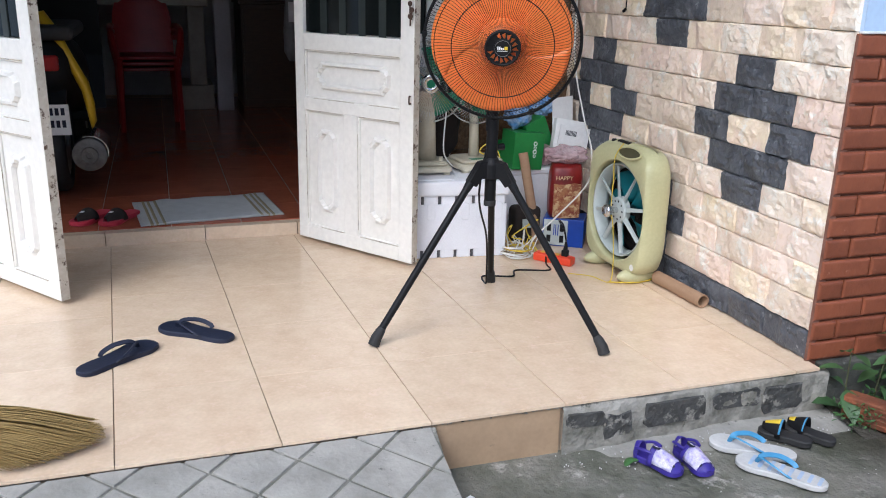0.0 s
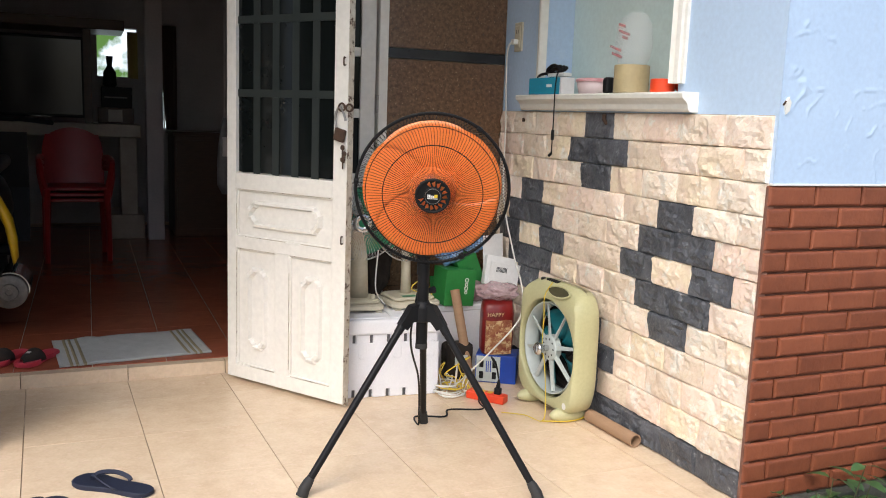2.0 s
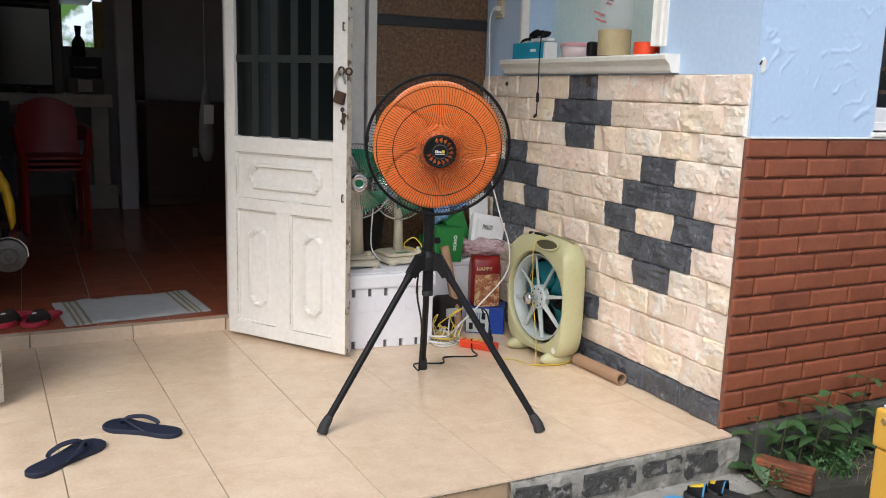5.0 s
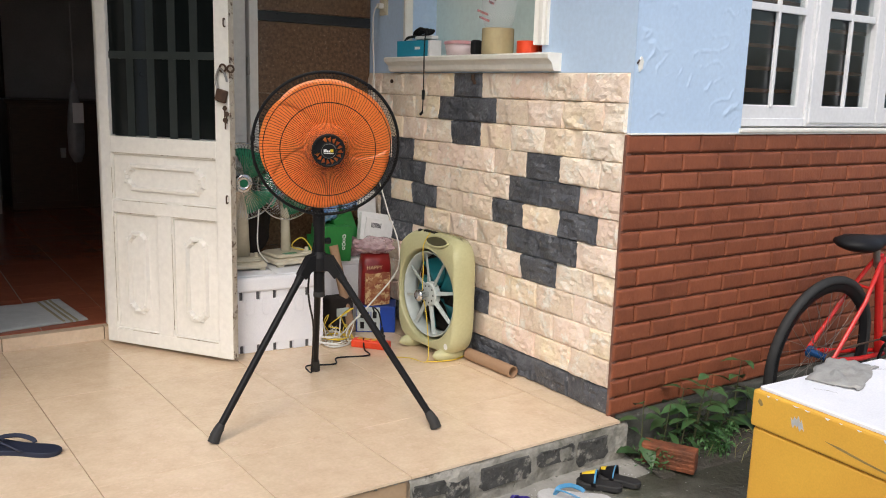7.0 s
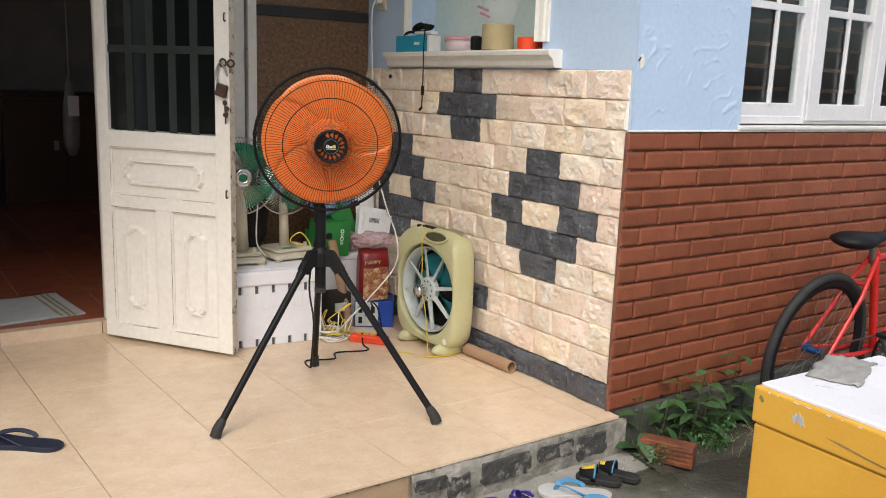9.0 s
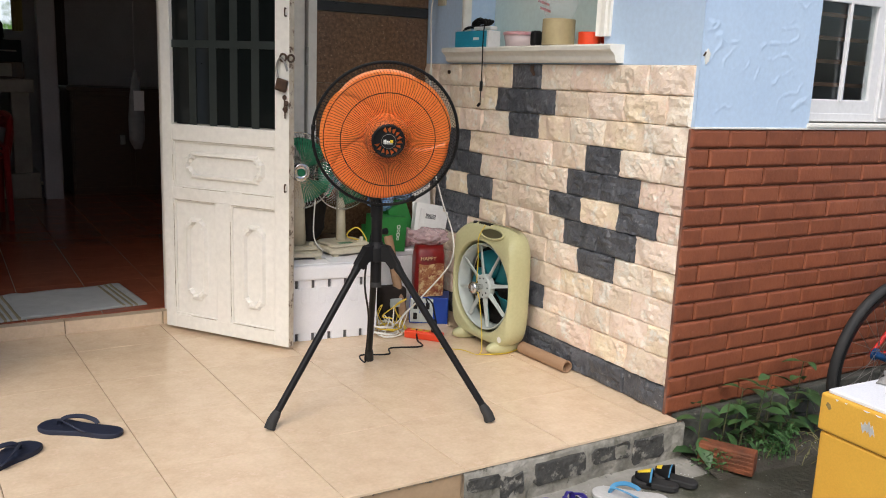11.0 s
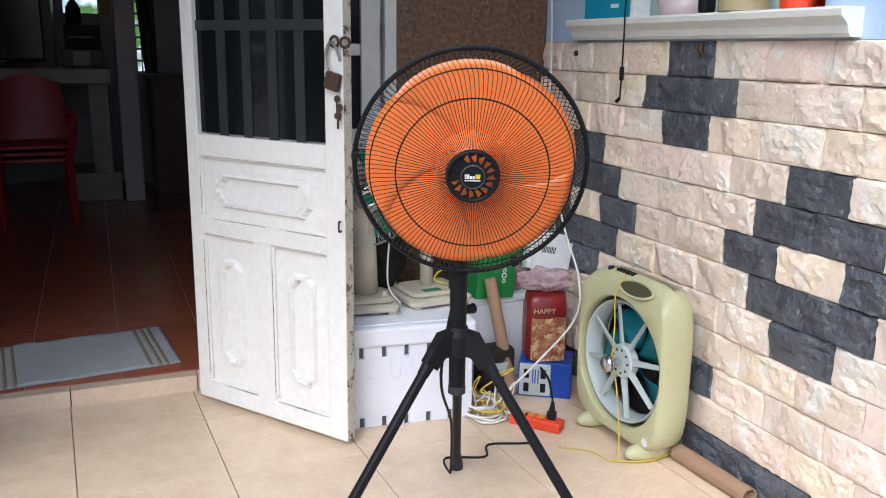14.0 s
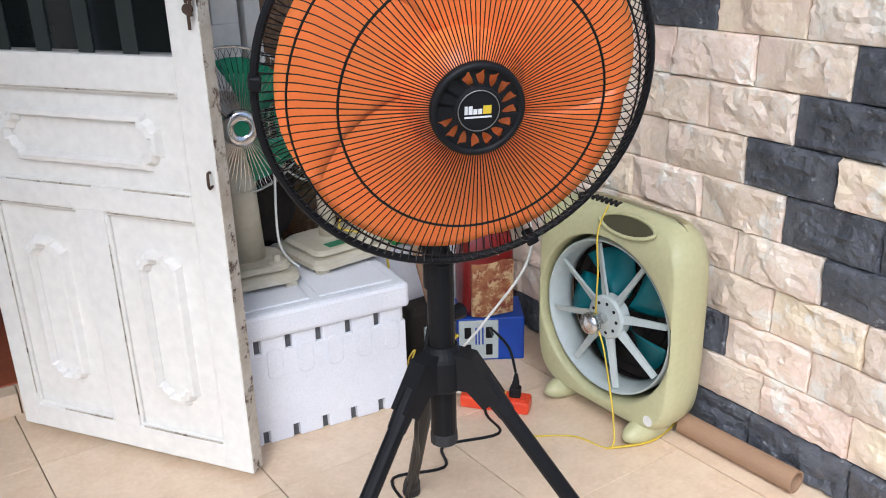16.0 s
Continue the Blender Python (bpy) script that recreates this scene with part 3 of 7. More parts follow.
# brick front, blue band and window
wall_brick = solid("wall_south", box(0.013, 4.0, 0.0125, 0.14, -0.02, 0.992), M_BRICK_JOINT, "wall clad in red-brown brick tiles below the window", "wall", "structure")
WX0, WX1, WZ0, WZ1 = 0.575, 2.1, 1.018, 2.2
upper = thing("wall_south_upper", I4, "light blue plaster wall with raised swirls", "wall", kind="structure")
bm = bmesh.new()
nx, nz = 130, 330
gv = []
for i in range(nx + 1):
    row = []
    for j in range(nz + 1):
        x, z = WX0 * i / nx, 0.992 + 2.008 * j / nz
        q = Vector((x * 9 + z * 5.0, z * 15 - x * 8, 0.3))
        v = abs(noise.noise(q) + 0.35 * noise.noise(q * 2.3))
        v2 = noise.noise((x * 6, z * 6, 5)) + 0.5 * noise.noise((x * 13, z * 13, 8))
        h = 0.0036 * max(0, 1 - v * 15) * max(0, min(1, v2 * 5 + 0.1)) * min(1, min(x, WX0 - x) * 25)
        row.append(bm.verts.new((x, -0.002 - h, z)))
    gv.append(row)
for i in range(nx):
    for j in range(nz):
        bm.faces.new((gv[i][j], gv[i + 1][j], gv[i + 1][j + 1], gv[i][j + 1]))
part("plaster_relief", bm, M_BLUE, upper, "plaster with raised trowel swirls", smooth=True)
part("panel", box(0.1402, WX0, 0.0, 0.14, 0.992, 3.0), M_BLUE, upper)
part("panel", box(0.0, 0.0135, 0.0, 0.016, 0.992, 1.192), M_BLUE, upper)
part("panel", box(0.016, 0.139, 0.0, 0.0155, 0.992, 1.192), M_BLUE, upper)
part("panel", box(WX1, 4.0, 0.0, 0.14, 0.992, 3.0), M_BLUE, upper)
part("panel", box(WX0, WX1, 0.0, 0.14, WZ1, 3.0), M_BLUE, upper)
part("ledge", box(-0.002, 4.0, -0.006, 0.012, 0.988, 0.995, 0.002), M_WHITE, upper, "rough white line of filler on the brick top")
part("ledge", box(WX0 - 0.01, WX1, -0.012, 0.14, 0.995, 1.012, 0.004), M_WHITE, upper, "white window ledge")

window = thing("window_1", I4, "white framed casement window with bars and dark panes", "window", kind="structure")
part("window_frame", box(WX0, WX1, 0.012, 0.07, WZ0, WZ0 + 0.03, 0.003), M_PVC, window)
part("window_frame", box(WX0, WX1, 0.012, 0.07, WZ1 - 0.04, WZ1, 0.003), M_PVC, window)
for x0, x1 in ((0.575, 0.984), (0.999, 1.475), (1.479, 2.098)):
    f0, f1 = (0.014, 0.050) if x0 < 0.6 else (0.078, 0.060) if x0 < 1.2 else (0.062, 0.10)
    y0 = 0.016 if x0 < 0.6 else 0.0
    bmz = WZ0 + 0.012
    sash = part("sash", box(x0, x1, y0, 0.05, bmz, bmz + 0.068, 0.005), M_PVC, window)
    part("rail", box(x0, x1, y0, 0.05, WZ1 - 0.09, WZ1 - 0.03, 0.005), M_PVC, sash)
    part("stile", box(x0, x0 + f0, y0, 0.05, bmz + 0.06, WZ1 - 0.08, 0.004), M_PVC, sash)
    part("stile", box(x1 - f1, x1, y0, 0.05, bmz + 0.06, WZ1 - 0.08, 0.004), M_PVC, sash)
    pane = part("pane", box(x0 + f0 - 0.004, x1 - f1 + 0.004, 0.026, 0.030, bmz + 0.06, WZ1 - 0.08), M_GLASS, sash)
    pane.visible_shadow = False
    xm = (x0 + f0 + x1 - f1) / 2
    part("bar", box(xm - 0.008, xm + 0.008, 0.008, 0.022, bmz + 0.06, WZ1 - 0.08, 0.003), M_PVC, sash)
    part("bar", box(x0 + f0, x1 - f1, 0.009, 0.022, 1.44, 1.468, 0.003), M_PVC, sash)
part("mullion", box(0.984, 0.999, 0.006, 0.07, WZ0, WZ1, 0.003), M_PVC, window)
for z in (1.13, 1.75):
    part("hinge", tube([(0.992, -0.003, z), (0.992, -0.003, z + 0.045)], 0.006, 10), M_PVC, window, "white window hinge")
for k in range(7):
    part("louvre", box(0.58, 2.1, 0.10, 0.108, 1.06 + 0.085 * k, 1.075 + 0.085 * k), M_WOOD, window, "dim inner louvre")

# front wall of the house
front = thing("wall_north", I4, "front wall of the house with granite cladding beside the door", "wall", kind="structure")
GX = -0.587
part("panel", box(GX, 0.0, FRONT + 0.012, FRONT + 0.15, -0.05, 3.0), M_MORTAR, front)
part("panel", box(-4.0, -3.32, FRONT, FRONT + 0.15, -0.05, 3.0), M_BLUE, front)
part("panel", box(-3.32, GX, FRONT, FRONT + 0.15, 2.32, 3.0), M_BLUE, front)
for z0, z1 in ((0.0, 0.36), (0.362, 0.72), (0.722, 1.08), (1.082, 1.405), (1.456, 1.80), (1.802, 2.15), (2.152, 3.0)):
    part("granite_panel", box(GX, -0.002, FRONT, FRONT + 0.012, z0, z1, 0.001), M_GRANITE, front, "speckled brown granite slab")
part("granite_band", box(GX, -0.002, FRONT - 0.004, FRONT + 0.012, 1.408, 1.453, 0.001), M_BLACK_STONE, front, "narrow black stone band")

# threshold
thr = thing("threshold", I4, "low doorstep faced with beige tile strips", "threshold", kind="structure")
for a, b in ((-3.32, -2.53), (-2.527, -2.122), (-2.119, -1.713), (-1.71, -1.31), (-1.307, -0.59)):
    part("tile_strip", box(a, b, FRONT, FRONT + 0.05, -0.004, INSIDE - 0.004, 0.002), M_TILE, thr)

# dim room behind the door
RB = 6.6
room = solid("floor_indoors", box(-4.0, -0.002, FRONT + 0.05, RB, -0.05, INSIDE - 0.004), M_GROUT, "glossy red-brown tiled floor inside the house", "floor", "structure")
solid("wall_west", box(-4.12, -4.0, FRONT, RB, 0.0, 3.0), M_INNER, "dim painted wall inside the house", "wall", "structure")
solid("wall_room_east", box(-0.001, 0.1, FRONT + 0.16, RB, 0.0, 3.0), M_INNER, "dim painted inner wall", "wall", "structure")
back = thing("wall_room_back", I4, "dim back wall of the room with a window opening", "wall", kind="structure")
OX0, OX1, OX2, OX3, OZ0, OZ1 = -1.745, -1.40, -1.26, -1.115, 0.935, 1.85
part("panel", box(-4.0, OX0, RB, RB + 0.1, 0, 3.0), M_INNER, back)
part("panel", box(OX1, OX2, RB, RB + 0.1, 0, 3.0), M_INNER, back)
part("panel", box(OX3, 0.1, RB, RB + 0.1, 0, 3.0), M_INNER, back)
part("panel", box(OX0, OX1, RB, RB + 0.1, 0, 1.41), M_INNER, back)
part("panel", box(OX0, OX1, RB, RB + 0.1, OZ1, 3.0), M_INNER, back)
part("panel", box(OX2, OX3, RB, RB + 0.1, 0, OZ0), M_INNER, back)
part("panel", box(OX2, OX3, RB, RB + 0.1, OZ1, 3.0), M_INNER, back)
grille = thing("window_2", I4, "white grille across the bright back window", "window", kind="structure")
for k in range(9):
    part("bar", box(OX2, OX3, RB + 0.02, RB + 0.035, OZ0 + 0.095 * k, OZ0 + 0.095 * k + 0.018), M_WHITE, grille)
for k in range(3):
    part("bar", box(OX2 + 0.045 * k, OX2 + 0.045 * k + 0.012, RB + 0.036, RB + 0.048, OZ0, OZ1), M_WHITE, grille)
solid("backdrop", box(-2.4, -0.6, RB + 0.9, RB + 0.92, 0.6, 2.3), M_DAY, "bright greenery and sky behind the back window", "backdrop", "structure")
solid("ceiling", box(-4.0, 4.0, FRONT + 0.15, RB + 0.1, 3.0, 3.1), M_INNER, "plain ceiling of the house", "ceiling", "structure")
# unseen ceiling, added to keep sky light off the upper walls and corner
solid("porch_ceiling", box(-4.0, 0.0, -0.15, FRONT, 2.80, 2.9), M_WHITE, "unseen white ceiling added to shade the porch", "ceiling", "structure")
solid("ceiling_side_room", box(0.0, 4.0, 0.0, FRONT + 0.15, 3.0, 3.1), M_INNER, "plain ceiling of the side room", "ceiling", "structure")
solid("wall_side_room", box(0.1, 4.0, 2.6, 2.7, 0.0, 3.0), M_INNER, "plain back wall of the side room", "wall", "structure")
solid("wall_side_room_end", box(4.0, 4.1, 0.0, 2.7, -0.1, 3.0), M_BLUE, "end wall of the side room", "wall", "structure")
solid("floor_side_room", box(0.14, 4.0, 0.14, 2.6, -0.05, 0.03), M_GROUT, "plain floor of the side room", "floor", "structure")

# ---- doors ----
LEAF_W, LEAF_H, LEAF_T = 0.636, 2.2, 0.036


def panel_ring(w, h, notch, bm, cx, cz, y, wide=0.022, proud=0.0145):
    """A raised moulding with notched corners on a door panel, in the plane y."""
    def outline(k):
        a, b, n = w / 2 - k, h / 2 - k, notch
        o = []
        for sx, sz in ((1, 1), (-1, 1), (-1, -1), (1, -1)):
            c = [(sx * a, sz * (b - n)), (sx * (a - n * 0.35), sz * (b - n)), (sx * (a - n * 0.55), sz * (b - n * 0.55)), (sx * (a - n), sz * (b - n * 0.35)), (sx * (a - n), sz * b)]
            o += c if sx * sz > 0 else c[::-1]
        return [(cx + p, cz + q) for p, q in o]
    rings([[(p, y - d, q) for p, q in outline(k)] for k, d in ((0, 0), (wide * 0.3, proud), (wide * 0.7, proud * 1.1), (wide, 0.001))], bm, cap=False)
    return bm


def door_leaf(name, m, label, mirror=False, glass_bars=2):
    """A leaf from its hinge along +x; its outer face looks to -y."""
    d = thing(name, m, label, "door")
    W, H, T = LEAF_W, LEAF_H, LEAF_T
    st, z = 0.052, 0.018
    part("stile", box(0, st, 0, T, z, H, 0.003), M_DOOR, d)
    part("stile", box(W - 0.066, W, 0, T, z, H, 0.003), M_DOOR, d)
    x0, x1 = st - 0.001, W - 0.065
    part("bottom_rail", box(x0, x1, 0.0005, T - 0.0005, z, 0.077, 0.003), M_DOOR, d)
    part("middle_rail", box(x0, x1, 0.0005, T - 0.0005, 0.580, 0.631, 0.003), M_DOOR, d)
    part("lock_rail", box(x0, x1, 0.0005, T - 0.0005, 0.828, 0.895, 0.003), M_DOOR, d)
    part("top_rail", box(x0, x1, 0.0005, T - 0.0005, H - 0.09, H, 0.003), M_DOOR, d)
    xm = (x0 + x1) / 2
    part("muntin", box(xm - 0.036, xm + 0.036, 0.0008, T - 0.0008, 0.075, 0.582, 0.003), M_DOOR, d)
    for a, b, c, e in ((x0, xm - 0.035, 0.076, 0.581), (xm + 0.035, x1, 0.076, 0.581), (x0, x1, 0.630, 0.829)):
        p = part("panel", box(a, b, 0.0150, 0.026, c, e), M_DOOR, d)
        w, h = b - a, e - c
        b2 = bmesh.new()
        if h > w:
            panel_ring(w * 0.50, h * 0.70, 0.026, b2, (a + b) / 2, (c + e) / 2, 0.0150)
        else:
            panel_ring(w * 0.77, h * 0.58, 0.03, b2, (a + b) / 2, (c + e) / 2, 0.0150)
        part("moulding", b2, M_DOOR, p, smooth=False)
        b3 = bmesh.new()
        for q in ((a, b, c, c + 0.008), (a, b, e - 0.008, e)):
            box(q[0], q[1], 0.005, 0.0150, q[2], q[3], 0.002, b3, 1)
        for q in ((a, a + 0.008), (b - 0.008, b)):
            box(q[0], q[1], 0.005, 0.0150, c + 0.008, e - 0.008, 0.002, b3, 1)
        part("bead", b3, M_DOOR, p)
        # thin dark strips paint shade and grime into the panel's creases
        rd = random.Random(round(a * 1000 + c * 7))
        for q in range(5):
            u0 = a + 0.01 + (b - a - 0.05) * rd.random()
            u1 = min(b - 0.008, u0 + rd.uniform(0.03, 0.16))
            part("dirt_line", box(u0, u1, 0.0015, 0.004, c + 0.0005, c + 0.0005 + rd.uniform(0.0016, 0.0036)), M_EDGE, p, "painted shade and grime along the bead")
        part("dirt_line", box(a + 0.001, a + 0.0022, 0.0015, 0.004, c + 0.03, e - rd.uniform(0.02, 0.12)), M_EDGE, p, "painted shade and grime along the bead")
        part("dirt_line", box(a + 0.01, b - 0.01, 0.0015, 0.004, e - 0.0028, e - 0.0006), M_EDGE, p, "painted shade and grime along the bead")
    part("glass_pane", box(x0 - 0.002, x1 + 0.002, 0.018, 0.021, 0.90, H - 0.085), M_DARKGLASS, d, "dark tinted glass")
    # dark grille seen behind the glass
    for k in range(4):
        zz = 1.205 + 0.29 * k
        part("grille_bar", box(x0, x1, 0.0125, 0.0175, zz, zz + 0.030), M_DARKGREY, d, "dark grey grille bar")
    for k in range(1, 5):
        xx = x0 + (x1 - x0) * k / 5
        part("grille_bar", box(xx - 0.018, xx + 0.018, 0.0145, 0.0178, 0.89, H - 0.09), M_DARKGREY, d, "dark grey grille bar")
    part("worn_edge", box(W, W + 0.0015, 0.002, T - 0.002, z + 0.002, H - 0.002), M_EDGE, d, "chipped and dirty door edge")
    return d


M_DARKGREY = mat("dark_grey_paint", (0.030, 0.037, 0.035), (0.020, 0.026, 0.024), 6, 0.4)
ra = math.degrees(math.atan2(1.18 - 1.70, -0.947 + 1.31))
right_leaf = door_leaf("door_leaf", pose(-1.31, 1.700, 0, 0, 0, ra), "white panelled door leaf standing open with dark glass and worn edges")
# left leaf: mirrored by building it from its own hinge along the other way
la = math.degrees(math.atan2(-0.511, 0.380))
left_leaf = door_leaf("door_leaf", pose(-2.610, 1.585, 0, 0, 0, la), "white panelled door leaf standing open beside the parked motorbike")
for ob, zs in ((right_leaf, (1.33, 0.66)), (left_leaf, (1.10,))):
    for z in zs:
        part("bolt_clip", tube(curve([(LEAF_W - 0.01, -0.003, z), (LEAF_W - 0.008, -0.016, z), (LEAF_W - 0.008, -0.016, z + 0.026), (LEAF_W - 0.012, -0.003, z + 0.026)], 4), 0.0028, 6), M_RUST, ob, "rusty iron clip")

fixed = thing("door_1", I4, "closed white side leaf and frame of the house door", "door", kind="structure")


def fixed_leaf(x0, x1, parent):
    y0, y1 = FRONT + 0.01, FRONT + 0.05
    leaf = part("leaf", box(x0, x1, y0, y1, INSIDE, 0.885, 0.003), M_DOOR, parent)
    part("stile", box(x0, x0 + 0.05, y0, y1, 0.885, 2.25, 0.003), M_DOOR, leaf)
    part("stile", box(x1 - 0.07, x1, y0, y1, 0.885, 2.25, 0.003), M_DOOR, leaf)
    for z in (1.135, 1.405, 1.675, 1.945, 2.21):
        part("rail", box(x0 + 0.05, x1 - 0.07, y0 + 0.004, y1 - 0.004, z, z + 0.04, 0.003), M_DOOR, leaf)
    part("glass_pane", box(x0 + 0.04, x1 - 0.06, y0 + 0.018, y0 + 0.022, 0.88, 2.24), M_DARKGLASS, leaf, "dark tinted glass")
    for k in range(1, 4):
        xx = x0 + 0.05 + (x1 - x0 - 0.12) * k / 4
        part("bar", box(xx - 0.012, xx + 0.012, y0 + 0.006, y1 - 0.006, 0.885, 2.21, 0.003), M_DOOR, leaf)


fixed_leaf(-1.29, -0.640, fixed)
fixed_leaf(-3.28, -2.63, fixed)
part("frame", box(-0.632, -0.589, FRONT - 0.012, FRONT + 0.12, 0.0, 2.30, 0.004), M_DOOR, fixed)
part("frame", box(-3.318, -3.285, FRONT - 0.012, FRONT + 0.12, 0.0, 2.30, 0.004), M_DOOR, fixed)
part("frame", box(-3.318, -0.589, FRONT - 0.010, FRONT + 0.12, 2.255, 2.318, 0.004), M_DOOR, fixed)
for z in (1.20, 0.45, 1.95):
    part("hinge", tube([(-0.634, FRONT - 0.004, z - 0.04), (-0.634, FRONT - 0.004, z + 0.04)], 0.008, 10), M_STEEL, fixed, "grey steel hinge")


# ---- the tripod fan ----
def tripod_fan():
    f = thing("standing_fan", I4, "orange-bladed fan with black wire cage on a black tripod", "fan", kind="")
    P = Vector((-0.868, 0.552, 0))
    feet = [Vector((-1.274, 0.468, 0)), Vector((-0.598, 0.216, 0)), Vector((-0.692, 0.950, 0))]
    part("pole", tube([(P.x, P.y, 0.425), (P.x, P.y, 0.69)], 0.0185, 20), M_BLACK_STEEL, f, smooth=False)
    part("upper_pole", tube([(P.x, P.y + 0.004, 0.655), (P.x, P.y + 0.004, 0.700)], 0.0205, 20), M_BLACK, f)
    part("pole_cap", lathe([(0.012, 0.412), (0.0195, 0.414), (0.0195, 0.429), (0.0188, 0.431)], 20, m=Matrix.Translation(P)), M_BLACK_RUBBER, f)
    part("collar", lathe([(0.026, 0.503), (0.029, 0.507), (0.029, 0.550), (0.027, 0.556), (0.023, 0.564), (0.021, 0.570)], 24, m=Matrix.Translation(P)), M_BLACK, f)
    for q in feet:
        d = (q - P)
        d.z = 0
        u = d.normalized()
        s = Vector((-u.y, u.x, 0))
        # web of the hub
        prof = [(0.02, 0.562), (0.046, 0.558), (0.086, 0.500), (0.062, 0.482), (0.04, 0.506), (0.02, 0.508)]
        part("hub_arm", rings([[P + u * a + s * w + Vector((0, 0, b)) for a, b in prof] for w in (-0.0145, 0.0145)]), M_BLACK, f)
        top = P + u * 0.062 + Vector((0, 0, 0.514))
        end = q + Vector((0, 0, 0.028)) - u * 0.010
        leg = part("leg", tube([top, top.lerp(end, 0.5), end], 0.0118, 14), M_BLACK_STEEL, f)
        w = (end - top).normalized()
        part("rubber_foot", tube([end - w * 0.035, end - w * 0.02, end + w * 0.002, q + Vector((0, 0, 0.004))], [0.0125, 0.016, 0.0175, 0.019], 14), M_BLACK_RUBBER, leg)
        part("leg_sleeve", tube([top - w * 0.01, top + w * 0.03, top + w * 0.05], [0.0145, 0.0142, 0.0130], 14), M_BLACK, leg)
    part("knob", tube([P + Vector((0.018, 0.01, 0.60)), P + Vector((0.045, 0.018, 0.60))], [0.008, 0.012], 12), M_BLACK, f)
    # head
    A, T = radians(21), radians(-10)
    nrm = Vector((-math.sin(A) * math.cos(T), -math.cos(A) * math.cos(T), math.sin(T)))
    C = Vector((-0.873, 0.489, 0.931))
    H = yaw_from(nrm, at=C) @ Matrix.Scale(0.986, 4)
    R = 0.2385
    head = part("head", lathe([(0.02, -0.20), (0.052, -0.195), (0.066, -0.17), (0.068, -0.10), (0.060, -0.075), (0.03, -0.07)], 28, m=H), M_BLACK, f, smooth=True)
    part("neck", tube(curve([(P.x, P.y + 0.004, 0.685), (P.x, P.y + 0.014, 0.715), (P.x, P.y + 0.045, 0.77), tuple(H @ Vector((0, -0.04, -0.13)))], 5), 0.0195, 16), M_BLACK, f)
    # cage
    N = 132

    def spokes(prof, twist, r, name, ring):
        cage = part(name, hoop(*ring, 64, 5, m=H), M_BLACK_STEEL, f)
        wire = mesh_of(tube([Vector((q * math.cos(w * twist), q * math.sin(w * twist), z)) for q, z, w in prof], r, 3), "wire", M_BLACK_STEEL)
        for k in range(N):
            piece("wire", wire, cage, H @ pose(0, 0, 0, 0, 0, 360 * k / N))
    fp = [(0.046, 0.073, 0), (0.075, 0.071, 0), (0.12, 0.068, 0), (0.165, 0.061, 0), (0.196, 0.050, 0.15), (0.214, 0.035, 0.45), (0.229, 0.018, 0.8), (0.2365, 0.002, 1)]
    spokes(fp, 0.10, 0.00080, "front_cage", (0.206, 0.0014, 0.041))
    rp_ = [(0.05, -0.085, 0), (0.10, -0.085, 0), (0.16, -0.078, 0), (0.205, -0.058, 0.3), (0.229, -0.03, 0.7), (0.2375, -0.004, 1)]
    spokes(rp_, -0.12, 0.00085, "rear_cage", (0.195, 0.0014, -0.064))
    rim = hoop(R, 0.0052, 0.0, 72, 8, m=H)
    part("cage_rim", rim, M_BLACK, f)
    b = hoop(0.153, 0.0016, 0.0625, 64, 5, m=H)
    part("cage_ring", b, M_BLACK_STEEL, f)
    part("cage_ring", hoop(0.13, 0.0014, -0.083, 64, 5, m=H), M_BLACK_STEEL, f)
    part("rear_plate", lathe([(0.055, -0.09), (0.056, -0.082), (0.0, -0.081)], 28, m=H, cap=False), M_BLACK, f)
    for a in (205, 325, 85):
        part("rim_clip", box(-0.008, 0.008, -0.008, 0.006, -0.012, 0.012, 0.002, seg=1), M_BLACK, f, m=H @ pose(0, 0, 0, 0, 0, a) @ pose(0, R, 0))
    # blades
    nb = 5
    for k in range(nb):
        b = bmesh.new()
        nr, na = 12, 14
        front, rear = [], []
        for i in range(nr + 1):
            u = i / nr
            rr = 0.034 + (0.217 - 0.034) * u
            sweep = 0.50 * u ** 1.3
            half = radians(41) * (0.90 + 0.24 * u - 0.14 * u ** 3)
            fr, re = [], []
            for j in range(na + 1):
                v = j / na * 2 - 1
                edge = 1 - 0.05 * max(0, u - 0.72) / 0.28 * v ** 4
                a = 2 * math.pi * k / nb + sweep + v * half
                pitch = 0.0012 * (1 - 0.2 * u)
                z = -0.002 + pitch * v + 0.003 * (1 - v * v)
                p = Vector((rr * edge * math.cos(a), rr * edge * math.sin(a), z))
                fr.append(H @ p)
                re.append(H @ (p - Vector((0, 0, 0.0018))))
            front.append(fr)
            rear.append(re)
        loops = [fr + re[::-1] for fr, re in zip(front, rear)]
        rings(loops, b)
        part("blade", b, M_ORANGE, f, "orange plastic fan blade", smooth=True)
    part("spinner", lathe([(0.074, -0.012), (0.073, 0.012), (0.066, 0.026), (0.054, 0.040), (0.043, 0.049), (0.030, 0.054), (0.0, 0.055)], 28, m=H, cap=False), M_ORANGE, f, "orange plastic spinner", smooth=True)
    # cap with curved openings
    cap = part("centre_cap", lathe([(0.0525, 0.066), (0.0545, 0.070), (0.0535, 0.078), (0.0475, 0.0795), (0.0465, 0.074), (0.0475, 0.066)], 48, m=H, cap=False), M_BLACK, f, "black cage cap with petal openings", smooth=True)
    part("cap_disc", lathe([(0.0, 0.066), (0.0275, 0.066), (0.0285, 0.074), (0.0272, 0.0775), (0.0225, 0.079), (0.0222, 0.0778), (0.0, 0.078)], 40, m=H, cap=False), M_BLACK, cap)
